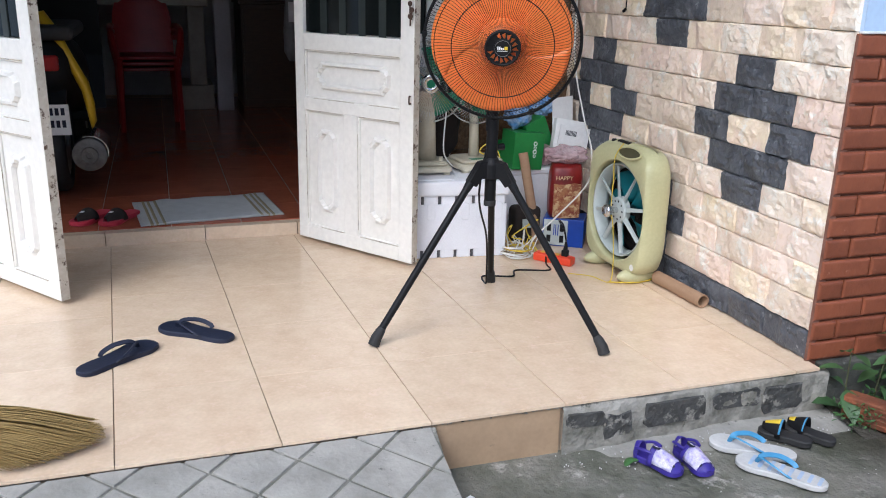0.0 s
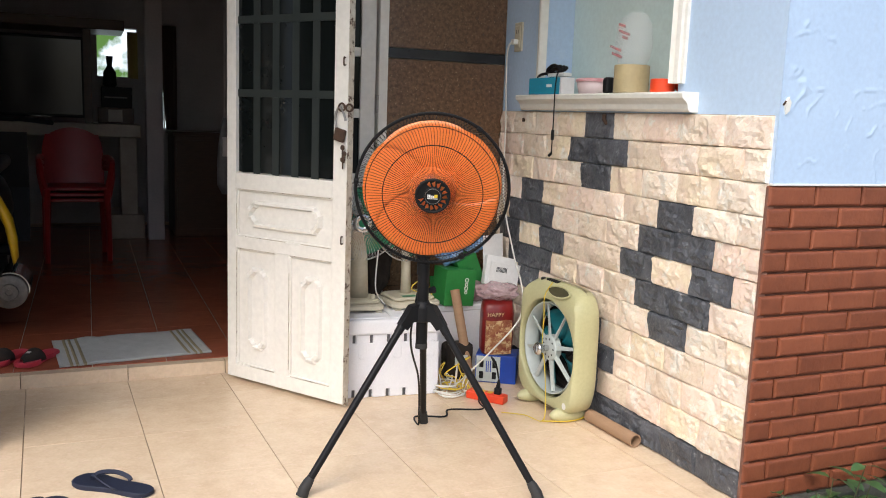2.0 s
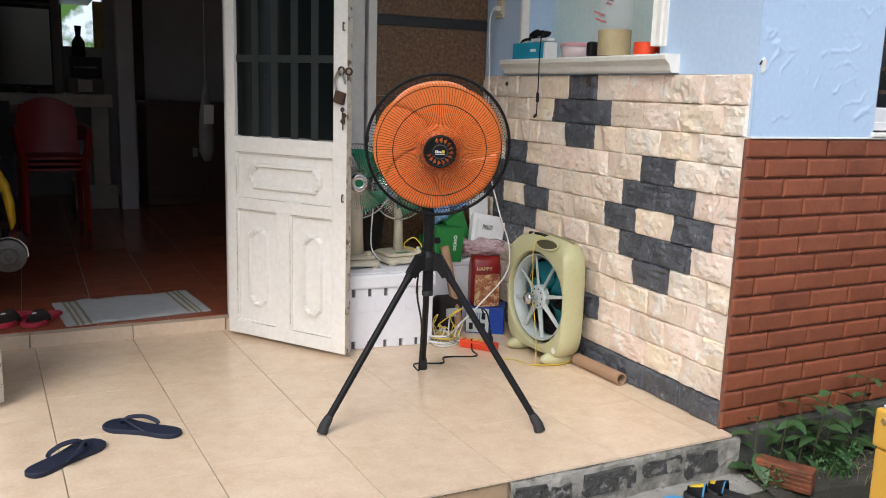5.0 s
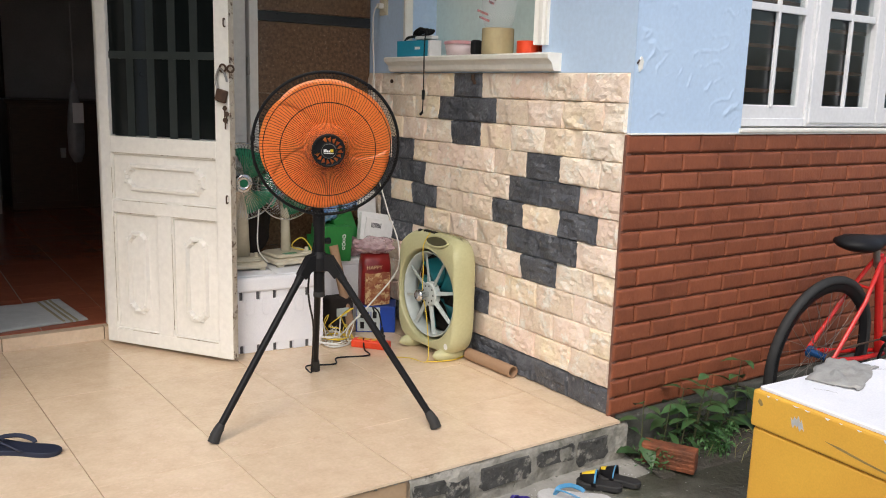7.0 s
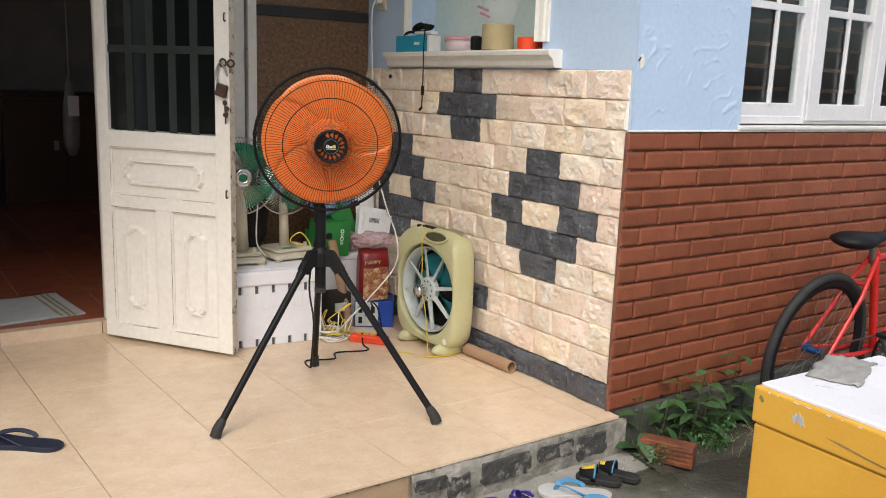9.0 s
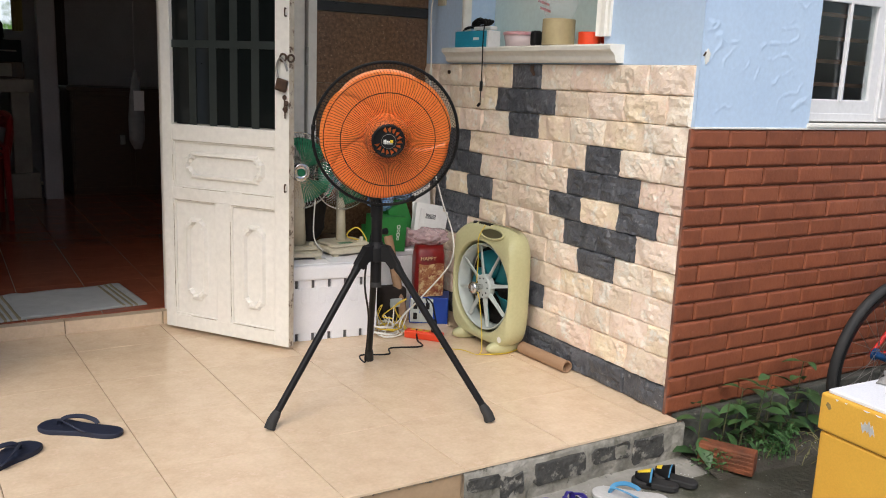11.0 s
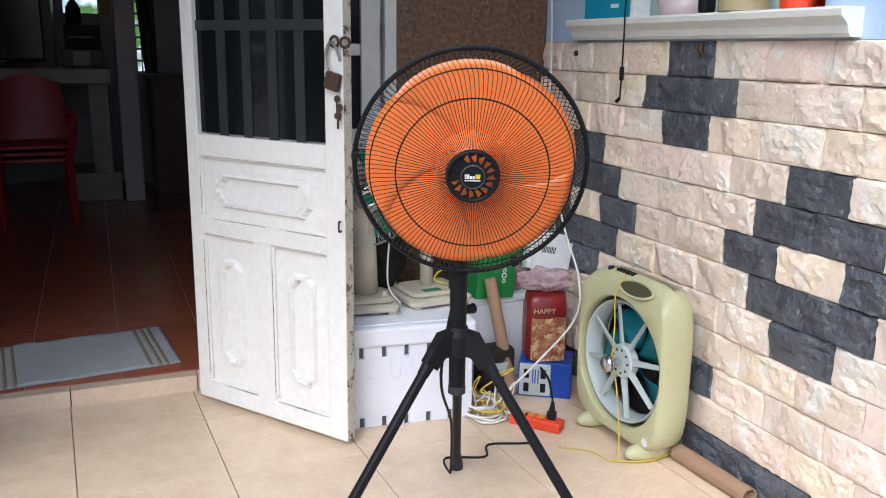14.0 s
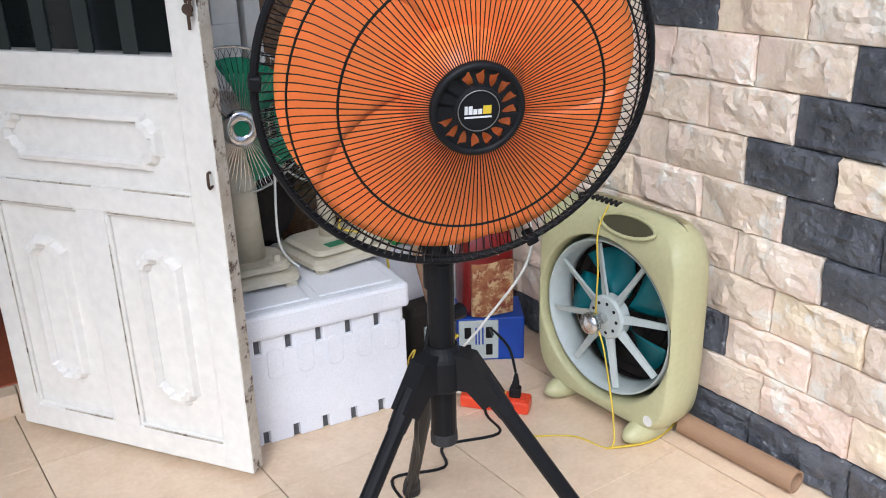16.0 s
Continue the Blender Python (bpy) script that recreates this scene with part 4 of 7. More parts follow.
    part("cap_ring", hoop(0.0235, 0.0006, 0.0792, 40, 5, m=H), M_STEEL, cap, "thin silver ring")
    b = bmesh.new()
    for k in range(16):
        a0 = radians(90 - 22.5 * k)
        if k in (12, 13, 14):
            # closed part of the cap
            lo = [[H @ Vector((q * math.cos(a0 + s), q * math.sin(a0 + s), z)) for q, s in ((0.027, 0.25), (0.048, 0.25), (0.048, -0.25), (0.027, -0.25))] for z in (0.0715, 0.0755)]
        else:
            lo = [[H @ Vector((q * math.cos(a0 + s), q * math.sin(a0 + s), z)) for q, s in ((0.027, 0.22), (0.032, 0.19), (0.036, 0.20), (0.041, 0.24), (0.048, 0.26), (0.048, -0.14), (0.043, -0.03), (0.041, 0.10), (0.036, 0.075), (0.031, 0.0), (0.027, -0.18))] for z in (0.0715, 0.0755)]
        rings(lo, b)
    part("cap_petals", b, M_BLACK, cap)
    # badge: plain white marks and a yellow patch
    for x0, x1, y0, y1, mm in ((-0.016, -0.0125, -0.004, 0.0055, M_BARS), (-0.0115, -0.007, -0.004, 0.0055, M_BARS), (-0.006, -0.0015, -0.004, 0.002, M_BARS), (-0.0005, 0.004, -0.004, 0.002, M_BARS), (-0.016, 0.015, -0.0085, -0.0065, M_BARS), (0.005, 0.0145, -0.004, 0.0055, M_YELLOWPRINT)):
        part("badge_mark", box(x0, x1, y0, y1, 0.0779, 0.0786), mm, cap, "printed badge mark", m=H)
    return f


tripod_fan()


# ---- box fan against the stone wall ----
def box_fan():
    W, Hh, T = 0.424, 0.496, 0.112
    f = thing("box_fan", pose(-0.190, 0.932, 0.0, 0, 0, 2.5) @ Matrix(((0, 0, -1, 0), (-1, 0, 0, 0), (0, 1, 0, 0), (0, 0, 0, 1))), "olive-cream box fan with a round grey grille standing by the wall", "fan")
    # local: x to its right, y up, z towards the room
    zc = 0.028 + Hh / 2
    b = bmesh.new()
    RI = 0.197
    n = 96
    ang = [2 * math.pi * i / n for i in range(n)]

    def onshape(a, s):
        # outline point in direction a, scaled
        ex, ey, pw = W / 2 * s, Hh / 2 * s, 5.2
        c, d = math.cos(a), math.sin(a)
        q = (abs(c / ex) ** pw + abs(d / ey) ** pw) ** (-1 / pw)
        return q * c, zc + q * d
    CY = 0.028 + 0.233
    loops = []
    def back_off(y, z):
        return z - 0.034 * min(1, max(0, (y - (zc + Hh / 2 - 0.062)) / 0.055)) * (1 if z > -0.05 else 0)
    for s, z in ((0.93, -T), (0.985, -T + 0.012), (1.0, -T * 0.6), (1.0, -T * 0.34), (0.988, -0.020), (0.966, -0.008), (0.942, -0.002), (0.930, -0.001)):
        loops.append([(*onshape(a, s), back_off(onshape(a, s)[1], z)) for a in ang])
    loops.append([((RI + 0.006) * math.cos(a), CY + (RI + 0.006) * math.sin(a), -0.0015) for a in ang])
    loops.append([((RI + 0.002) * math.cos(a), CY + (RI + 0.002) * math.sin(a), -0.003) for a in ang])
    loops.append([(RI * math.cos(a), CY + RI * math.sin(a), -0.010) for a in ang])
    loops.append([((RI - 0.004) * math.cos(a), CY + (RI - 0.004) * math.sin(a), -T + 0.006) for a in ang])
    loops.append([(*onshape(a, 0.93), -T) for a in ang])
    rings(loops, b, cap=False)
    part("body", b, M_BOXFAN, f, smooth=True)
    # handle: a flat patch painted dark as the slot's shade, and its lip
    part("handle_slot", slab([(0.072 * math.cos(a), 0.022 * math.copysign(abs(math.sin(a)) ** 1.3, math.sin(a))) for a in [2 * math.pi * i / 24 for i in range(24)]], 0, 0.002, m=Matrix.Translation((0.05, zc + Hh / 2 - 0.028, -0.0195)) @ pose(0, 0, 0, -36, 0, 0)), mat("olive_slot_shade", (0.055, 0.05, 0.024), (0.075, 0.068, 0.034), 9, 0.6), f, "flat patch painted as the shaded grip slot")
    part("handle_lip", tube([Matrix.Translation((0.05, zc + Hh / 2 - 0.028, -0.018)) @ pose(0, 0, 0, -36, 0, 0) @ Vector((0.077 * math.cos(a), 0.0245 * math.copysign(abs(math.sin(a)) ** 1.2, math.sin(a)), 0.001)) for a in [2 * math.pi * i / 28 for i in range(28)]], 0.0045, 6, close=True), M_BOXFAN, f, smooth=True)
    part("switch", lathe([(0.010, 0), (0.010, 0.014), (0.008, 0.018), (0, 0.018)], 14, m=Matrix.Translation((-0.115, zc + Hh / 2 - 0.018, -0.05)) @ pose(0, 0, 0, -90, 0, 0), cap=False), M_BLACK, f, "small black switch")
    for k in range(6):
        part("vent", box(-0.085 + 0.014 * k, -0.077 + 0.014 * k, zc + Hh / 2 - 0.010, zc + Hh / 2 + 0.0015, -0.066, -0.046, 0.001, seg=1), M_BLACK, f, "dark vent slot")
    # round grille with eight vanes
    gr = part("grille", lathe([(RI - 0.012, -0.080), (RI - 0.012, -0.020), (RI - 0.015, -0.016), (RI - 0.018, -0.020), (RI - 0.030, -0.062), (RI - 0.030, -0.080), (RI - 0.012, -0.080)], 64, m=Matrix.Translation((0, CY, 0)), cap=False), M_PALEGREY, f, "pale grey round grille", smooth=True)
    for k in range(8):
        a = radians(45 * k + 12)
        b = bmesh.new()
        lo = []
        for q, tw in ((0.045, 1.0), (0.09, 0.55), (RI - 0.024, 0.32)):
            p = Vector((q * math.cos(a), CY + q * math.sin(a), 0))
            s = Vector((-math.sin(a), math.cos(a), 0)) * 0.007 * (0.5 + tw)
            lo.append([p - s + Vector((0, 0, -0.022)), p + s + Vector((0, 0, -0.027)), p + s + Vector((0, 0, -0.033)), p - s + Vector((0, 0, -0.030))])
        rings(lo, b)
        part("vane", b, M_PALEGREY, gr)
    part("hub", lathe([(0.052, -0.045), (0.052, -0.022), (0.047, -0.017), (0.0, -0.014)], 32, m=Matrix.Translation((0, CY, 0)), cap=False), M_PALEGREY, gr, smooth=False)
    for k in range(9):
        a = radians(40 * k)
        part("hub_hole", lathe([(0.0042, 0), (0.0042, 0.0012), (0, 0.0012)], 10, m=Matrix.Translation((0.036 * math.cos(a), CY + 0.036 * math.sin(a), -0.0170)), cap=False), M_BLACK, gr, "dark round hole")
    part("knob", lathe([(0.012, -0.016), (0.012, 0.016), (0.025, 0.020), (0.026, 0.034), (0.021, 0.040), (0.008, 0.042), (0.0, 0.042)], 24, m=Matrix.Translation((0, CY, 0)), cap=False), M_CHROME, gr, "chrome centre knob", smooth=True)
    # blades
    for k in range(5):
        b = bmesh.new()
        lo = []
        for i in range(7):
            u = i / 6
            q = 0.03 + 0.122 * u
            fr, re = [], []
            for j in range(7):
                v = j / 6 * 2 - 1
                a = radians(72 * k + 20) + 0.3 * u + v * radians(24) * (0.7 + 0.5 * u - 0.35 * u ** 3)
                p = Vector((q * math.cos(a), CY + q * math.sin(a), -0.074 + 0.018 * v))
                fr.append(p)
                re.append(p - Vector((0, 0, 0.002)))
            lo.append(fr + re[::-1])
        rings(lo, b)
        part("blade", b, M_TEAL, f, "teal plastic blade", smooth=True)
    # dark rear guard
    b = bmesh.new()
    for q in (0.04, 0.075, 0.11, 0.145, 0.172):
        hoop(q, 0.002, -T + 0.008, 40, 4, b, Matrix.Translation((0, CY, 0)))
    part("rear_guard", b, M_BLACK, f)
    part("rear_cover", lathe([(0.192, -T + 0.001), (0.192, -T + 0.003), (0, -T + 0.003)], 40, m=Matrix.Translation((0, CY, 0)), cap=False), M_BROWNPAPER, f, "dark rear of the fan")
    # feet
    for x in (-0.126, 0.126):
        b = bmesh.new()
        bmesh.ops.create_uvsphere(b, u_segments=20, v_segments=10, radius=1, matrix=Matrix.Translation((x, 0.030, -0.045)) @ Matrix.Diagonal((0.032, 0.030, 0.085, 1)))
        bmesh.ops.bisect_plane(b, geom=b.verts[:] + b.edges[:] + b.faces[:], plane_co=(0, 0.003, 0), plane_no=(0, -1, 0), clear_outer=True)
        bmesh.ops.holes_fill(b, edges=b.edges[:])
        bmesh.ops.translate(b, verts=b.verts, vec=(0, -0.003, 0))
        part("foot", b, M_BOXFAN, f, smooth=True)
    part("sticker", lathe([(0.013, 0), (0.013, 0.001), (0, 0.001)], 16, m=Matrix.Translation((0.155, 0.070, -0.002)), cap=False), M_BARS, f, "white round sticker")
    return f


box_fan()


# ---- white foam box and what stands round it ----
def foam_box(m, w, d, h, label):
    """A ribbed foam box with a lid; local x along its front, y to its back."""
    f = thing("foam_box", m, label, "box")
    hb = h - 0.062
    n = max(4, round(w / 0.068))
    b = bmesh.new()
    box(0, w, 0.012, d, 0.0, hb, 0.004, b)
    part("body", b, M_FOAM, f)
    pitch = w / n
    part("front", box(0.0, w, 0.0, 0.014, 0.034, hb - 0.036, 0.0025), M_FOAM, f)
    for k in range(n):
        x0, x1 = k * pitch + 0.0075, (k + 1) * pitch - 0.0075
        # shallow tongue under each notch of the rim
        o = [(px, pz) for px, pz in rounded(pitch * 0.52, 0.075, 0.014, 4)]
        part("tongue", slab(o, 0, 0.0035, 0.003, m=Matrix.Translation(((x0 + x1) / 2, 0.0012, hb - 0.066)) @ pose(0, 0, 0, 90, 0, 0)), M_FOAM, f)
        part("rib_foot", box(x0, x1, 0.0005, 0.014, 0.0, 0.038, 0.004), M_FOAM, f)
        part("rib_top", box(x0, x1, 0.0008, 0.014, hb - 0.045, hb, 0.004), M_FOAM, f)
        # dark grey strips paint the shade inside the slots between ribs
        if k:
            for z in (0.012, hb - 0.022):
                part("slot", box(k * pitch - 0.006, k * pitch + 0.006, 0.0095, 0.0122, z - 0.014, z + 0.026, 0.001), M_SLOT_SHADE, f, "painted shade in the slot between ribs")
    part("lid", box(-0.010, w + 0.010, -0.010, d + 0.01, hb, h, 0.010), M_FOAM, f)
    for x0, x1 in ((0.02, w * 0.48), (w * 0.53, w - 0.02)):
        part("lid_panel", box(x0, x1, 0.02, d - 0.02, h - 0.001, h + 0.004, 0.003), M_FOAM, f)
    return f


M_SLOT_SHADE = mat("foam_slot_shade", (0.13, 0.13, 0.135), (0.08, 0.08, 0.085), 30, 0.9)
foam = foam_box(pose(-0.938, 1.297, 0, 0, 0, -6), 0.430, 0.36, 0.328, "white ribbed foam box with a lid holding old fans")
part("red_mark", box(0.038, 0.050, -0.0006, 0.004, 0.065, 0.082), M_REDORANGE, foam, "small red sticker")
back_box = thing("white_box", pose(-0.475, 1.52, 0), "plain white foam box behind the clutter", "box")
part("body", box(0, 0.34, 0, 0.24, 0, 0.285, 0.006), M_FOAM, back_box)
part("lid", box(-0.004, 0.344, -0.004, 0.244, 0.285, 0.312, 0.006), M_FOAM, back_box)


def old_fan(m, label, r, head_z, base_w, base_d, blade_mat, lean=0.0, pole_r=0.02):
    f = thing("desk_fan", m, label, "fan")
    o = rounded(base_w, base_d, 0.03, 5)
    part("base", slab(o, 0.008, 0.035, 0.012), M_CREAM, f, smooth=False)
    part("base_top", slab(rounded(base_w * 0.86, base_d * 0.80, 0.03, 5), 0.034, 0.050, 0.010), M_CREAM, f)
    for sx in (-1, 1):
        for sy in (-1, 1):
            part("base_foot", box(sx * base_w * 0.38 - 0.014, sx * base_w * 0.38 + 0.014, sy * base_d * 0.38 - 0.012, sy * base_d * 0.38 + 0.012, 0, 0.012, 0.002), M_CREAM, f)
    part("dial", lathe([(0.024, 0.048), (0.023, 0.054), (0.010, 0.056), (0.008, 0.072), (0.0, 0.072)], 20, m=Matrix.Translation((base_w * 0.27, -base_d * 0.26, 0)), cap=False), M_CREAM, f, "round speed dial")
    part("pole", tube([(0, 0.02, 0.045), (0, 0.025, head_z * 0.55), (0, 0.03, head_z - 0.04)], [pole_r * 1.15, pole_r, pole_r * 0.9], 16), M_CREAM, f, smooth=True)
    part("sticker", box(-base_w * 0.22, base_w * 0.06, -base_d * 0.30, -base_d * 0.16, 0.0495, 0.0508), M_GREENPL if pole_r < 0.03 else M_CREAM, f, "small printed sticker")
    H = Matrix.Translation((0, 0.0, head_z)) @ pose(0, 0, 0, 90 - lean, 0, 0)
    part("motor", lathe([(0.02, -0.14), (0.05, -0.13), (0.058, -0.08), (0.05, -0.05), (0.02, -0.045)], 20, m=H), M_CREAM, f, smooth=True)
    b = bmesh.new()
    for k in range(72):
        a = 2 * math.pi * k / 72
        tube([H @ Vector((q * math.cos(a), q * math.sin(a), z)) for q, z in ((r * 0.22, 0.062), (r * 0.7, 0.052), (r * 0.92, 0.03), (r, 0.0))], 0.0010, 3, b)
        tube([H @ Vector((q * math.cos(a), q * math.sin(a), z)) for q, z in ((r * 0.25, -0.04), (r * 0.8, -0.035), (r, -0.002))], 0.0010, 3, b)
    tagged(part("cage", b, M_CHROME, f, "thin metal wire cage"), kind="stuff")
    part("cage_rim", hoop(r, 0.0035, 0, 48, 6, m=H), M_CHROME, f)
    part("cage_badge", lathe([(0.0, 0.066), (r * 0.10, 0.066), (r * 0.11, 0.071), (r * 0.20, 0.071), (r * 0.24, 0.066), (r * 0.25, 0.060), (r * 0.2, 0.058)], 28, m=H, cap=False), M_CHROME, f, "chrome centre ring", smooth=True)
    part("badge", lathe([(r * 0.1, 0.069), (0, 0.0695)], 20, m=H, cap=False), M_GREENPL, f, "green centre badge")
    for k in range(3):
        b = bmesh.new()
        lo = []
        for i in range(7):
            u = i / 6
            q = 0.02 + (r * 0.88 - 0.02) * u
            fr, re = [], []
            for j in range(7):
                v = j / 6 * 2 - 1
                a = radians(120 * k + 40) + 0.5 * u + v * radians(44) * (0.6 + 0.6 * u - 0.4 * u ** 3)
                p = Vector((q * math.cos(a), q * math.sin(a), 0.008 + 0.02 * v))
                fr.append(H @ p)
                re.append(H @ (p - Vector((0, 0, 0.0015))))
            lo.append(fr + re[::-1])
        rings(lo, b)
        part("blade", b, blade_mat, f, "green translucent blade", smooth=True)
    return f


old_fan(pose(-0.795, 1.475, 0.332, 0, 0, -8), "old cream desk fan with green blades on the foam box", 0.165, 0.375, 0.19, 0.20, M_GREENPL, pole_r=0.038)
old_fan(pose(-0.565, 1.500, 0.332, 0, 0, 6), "old white desk fan with green blades and a square base", 0.150, 0.345, 0.23, 0.22, M_GREENPL, pole_r=0.020)

# ---- yard things: cool box, bicycle ----
def cool_box():
    f = thing("foam_cooler", pose(-0.315, -0.785, YARD, 0, 0, -3), "yellow foam cooler with a white top and a taped seam", "cooler")
    b = box(0, 0.52, -0.78, 0, 0.0, 0.4545, 0.006)
    part("body", b, M_YELLOW, f)
    part("lid", box(-0.006, 0.526, -0.786, 0.006, 0.458, 0.553, 0.007), M_YELLOW, f)
    part("lid_top", box(0.004, 0.516, -0.776, -0.004, 0.552, 0.562, 0.008), M_FOAM, f, "worn white foam top")
    # brown strip makes a darker line between body and lid
    part("seam", box(0.006, 0.514, -0.774, -0.006, 0.450, 0.4620), M_STRAW, f, "brown strip in the lid gap")
    rc = random.Random(31)
    for k in range(16):
        # foam bared where the paint has chipped along the top edge
        y, L, d = -0.03 - 0.045 * k + rc.uniform(-0.015, 0.015), rc.uniform(0.006, 0.022), rc.uniform(0.003, 0.009)
        part("chip", slab([(y, 0.5485), (y + L * 0.4, 0.549 - d), (y + L * 0.8, 0.549 - d * 0.7), (y + L, 0.5485)], 0.0, 0.0008, m=Matrix(((0, 0, -1, -0.0062), (1, 0, 0, 0), (0, 1, 0, 0), (0, 0, 0, 1)))), M_FOAM, f, "bared white foam")
    for k in range(7):
        x, y = rc.uniform(0.06, 0.45), rc.uniform(-0.72, -0.08)
        a = rc.uniform(0, 3.1)
        part("scratch", slab([(x, y), (x + 0.03 * math.cos(a), y + 0.03 * math.sin(a)), (x + 0.055 * math.cos(a + 0.2), y + 0.055 * math.sin(a + 0.2)), (x + 0.03 * math.cos(a) + 0.002, y + 0.03 * math.sin(a) - 0.002)], 0.5618, 0.5626), M_CLOTH, f, "grey scratch")
    side = Matrix(((0, 0, -1, -0.0055), (1, 0, 0, 0), (0, 1, 0, 0), (0, 0, 0, 1)))
    for cy, cz in ((-0.118, 0.508), (-0.137, 0.505), (-0.128, 0.512)):
        o = [(cy, cz + 0.016), (cy + 0.004, cz + 0.004), (cy + 0.010, cz + 0.010), (cy + 0.006, cz - 0.006), (cy + 0.002, cz - 0.014), (cy - 0.003, cz - 0.004), (cy - 0.009, cz - 0.010), (cy - 0.005, cz + 0.004)]
        part("scuff", slab(o, 0.0, 0.0012, m=side), M_OFFWHITE, f, "white scuffed patch")
    part("crack", slab([(-0.20, 0.493), (-0.24, 0.492), (-0.30, 0.484), (-0.36, 0.478), (-0.36, 0.474), (-0.30, 0.479), (-0.24, 0.486)], 0.0, 0.001, m=side), M_STRAW, f, "brown crack")
    part("dent", slab([(-0.012, 0.525), (-0.022, 0.515), (-0.028, 0.520), (-0.024, 0.530), (-0.016, 0.534)], 0.0, 0.001, m=side), M_STRAW, f, "brown dent")
    return f


cool_box()


def bicycle():
    f = thing("bicycle", pose(0.872, -0.205, YARD - 0.016, 5, 0, -1), "red bicycle with black saddle leaning along the brick wall", "bicycle")
    RW = 0.318
    FW = 1.02

    def wheel(x, blue):
        w = part("wheel", hoop(RW - 0.016, 0.017, 0, 56, 10, m=Matrix.Translation((x, 0, RW)) @ pose(0, 0, 0, 90, 0, 0)), M_BLACK_RUBBER, f, "black bicycle tyre", smooth=True)
        part("rim", lathe([(RW - 0.030, -0.012), (RW - 0.045, -0.010), (RW - 0.062, -0.004), (RW - 0.062, 0.004), (RW - 0.045, 0.010), (RW - 0.030, 0.012)], 56, m=Matrix.Translation((x, 0, RW)) @ pose(0, 0, 0, 90, 0, 0), cap=False), M_BLACK_STEEL, w, smooth=True)
        b = bmesh.new()
        for k in range(32):
            a = 2 * math.pi * k / 32
            o = 0.35 * (1 if k % 4 < 2 else -1)
            y = 0.028 * (1 if k % 2 else -1)
            tube([(x + 0.02 * math.cos(a + o * 3), y, RW + 0.02 * math.sin(a + o * 3)), (x + (RW - 0.06) * math.cos(a), 0, RW + (RW - 0.06) * math.sin(a))], 0.0011, 4, b)
        tagged(part("spokes", b, M_STEEL, w, "thin steel spokes"), kind="stuff")
        part("wheel_hub", tube([(x, -0.046, RW), (x, -0.036, RW), (x, -0.030, RW), (x, 0.030, RW), (x, 0.036, RW), (x, 0.046, RW)], [0.024, 0.024, 0.014, 0.014, 0.024, 0.024], 16), blue, w, "blue anodised hub")
    hub_blue = mat("blue_anodised", (0.03, 0.12, 0.32), (0.02, 0.09, 0.26), 9, 0.3, metal=0.5)
    wheel(0, hub_blue)
    wheel(FW, hub_blue)
    bb = Vector((0.42, 0, 0.27))
    st = Vector((0.275, 0, 0.70))
    ht = Vector((0.80, 0, 0.70))
    hb = Vector((0.84, 0, 0.58))
    part("seat_tube", tube([bb, st], 0.016, 14), M_REDFRAME, f)
    part("top_tube", tube([st - Vector((0, 0, 0.03)), ht], 0.014, 14), M_REDFRAME, f)
    part("down_tube", tube([bb, hb], 0.018, 14), M_REDFRAME, f)
    part("head_tube", tube([ht + Vector((-0.01, 0, 0.04)), hb - Vector((-0.01, 0, 0.04))], 0.019, 14), M_REDFRAME, f)
    for s in (-1, 1):
        part("seat_stay", tube([(0, s * 0.055, RW), (0.17, s * 0.042, 0.53), (st.x, s * 0.014, st.z - 0.02)], 0.0085, 10), M_REDFRAME, f)
        part("chain_stay", tube([(0, s * 0.055, RW), (0.2, s * 0.045, 0.29), (bb.x, s * 0.02, bb.z)], 0.010, 10), M_REDFRAME, f)
        part("fork_blade", tube([(0.87, s * 0.03, 0.53), (0.93, s * 0.05, 0.42), (FW, s * 0.05, RW)], 0.010, 10), M_REDFRAME, f)
    part("stay_bridge", tube([(0.205, -0.036, 0.575), (0.205, 0.036, 0.575)], 0.006, 8), M_REDFRAME, f)
    part("seat_post", tube([st - Vector((0, 0, 0.05)), st + Vector((-0.04, 0, 0.046))], 0.013, 12), M_STEEL, f)
    # saddle
    lo = []
    for u, w, z0, z1 in ((0, 0.02, 0.0, 0.02), (0.03, 0.066, -0.016, 0.036), (0.08, 0.080, -0.026, 0.040), (0.13, 0.064, -0.026, 0.036), (0.19, 0.036, -0.020, 0.030), (0.25, 0.022, -0.006, 0.026), (0.275, 0.012, 0.0, 0.018)):
        x = st.x - 0.265 + u * 1.2
        lo.append([(x, w * math.cos(a), st.z + 0.050 + (z0 + z1) / 2 + (z1 - z0) / 2 * math.sin(a)) for a in [2 * math.pi * k / 16 for k in range(16)]])
    part("saddle", rings(lo), M_BLACK, f, "black padded saddle", smooth=True)
    part("handlebar", tube(curve([(0.78, -0.27, 0.83), (0.80, -0.12, 0.80), (0.79, 0, 0.78), (0.80, 0.12, 0.80), (0.78, 0.27, 0.83)], 5), 0.011, 12), M_CHROME, f)
    part("stem", tube([(0.79, 0, 0.70), (0.785, 0, 0.79)], 0.013, 12), M_CHROME, f)
    cr = part("chainring", lathe([(0.088, -0.003), (0.088, 0.003), (0.070, 0.003), (0.070, -0.003), (0.088, -0.003)], 40, m=Matrix.Translation((bb.x, -0.05, bb.z)) @ pose(0, 0, 0, 90, 0, 0), cap=False), M_BLACK_STEEL, f)
    for k in range(5):
        a = 2 * math.pi * k / 5
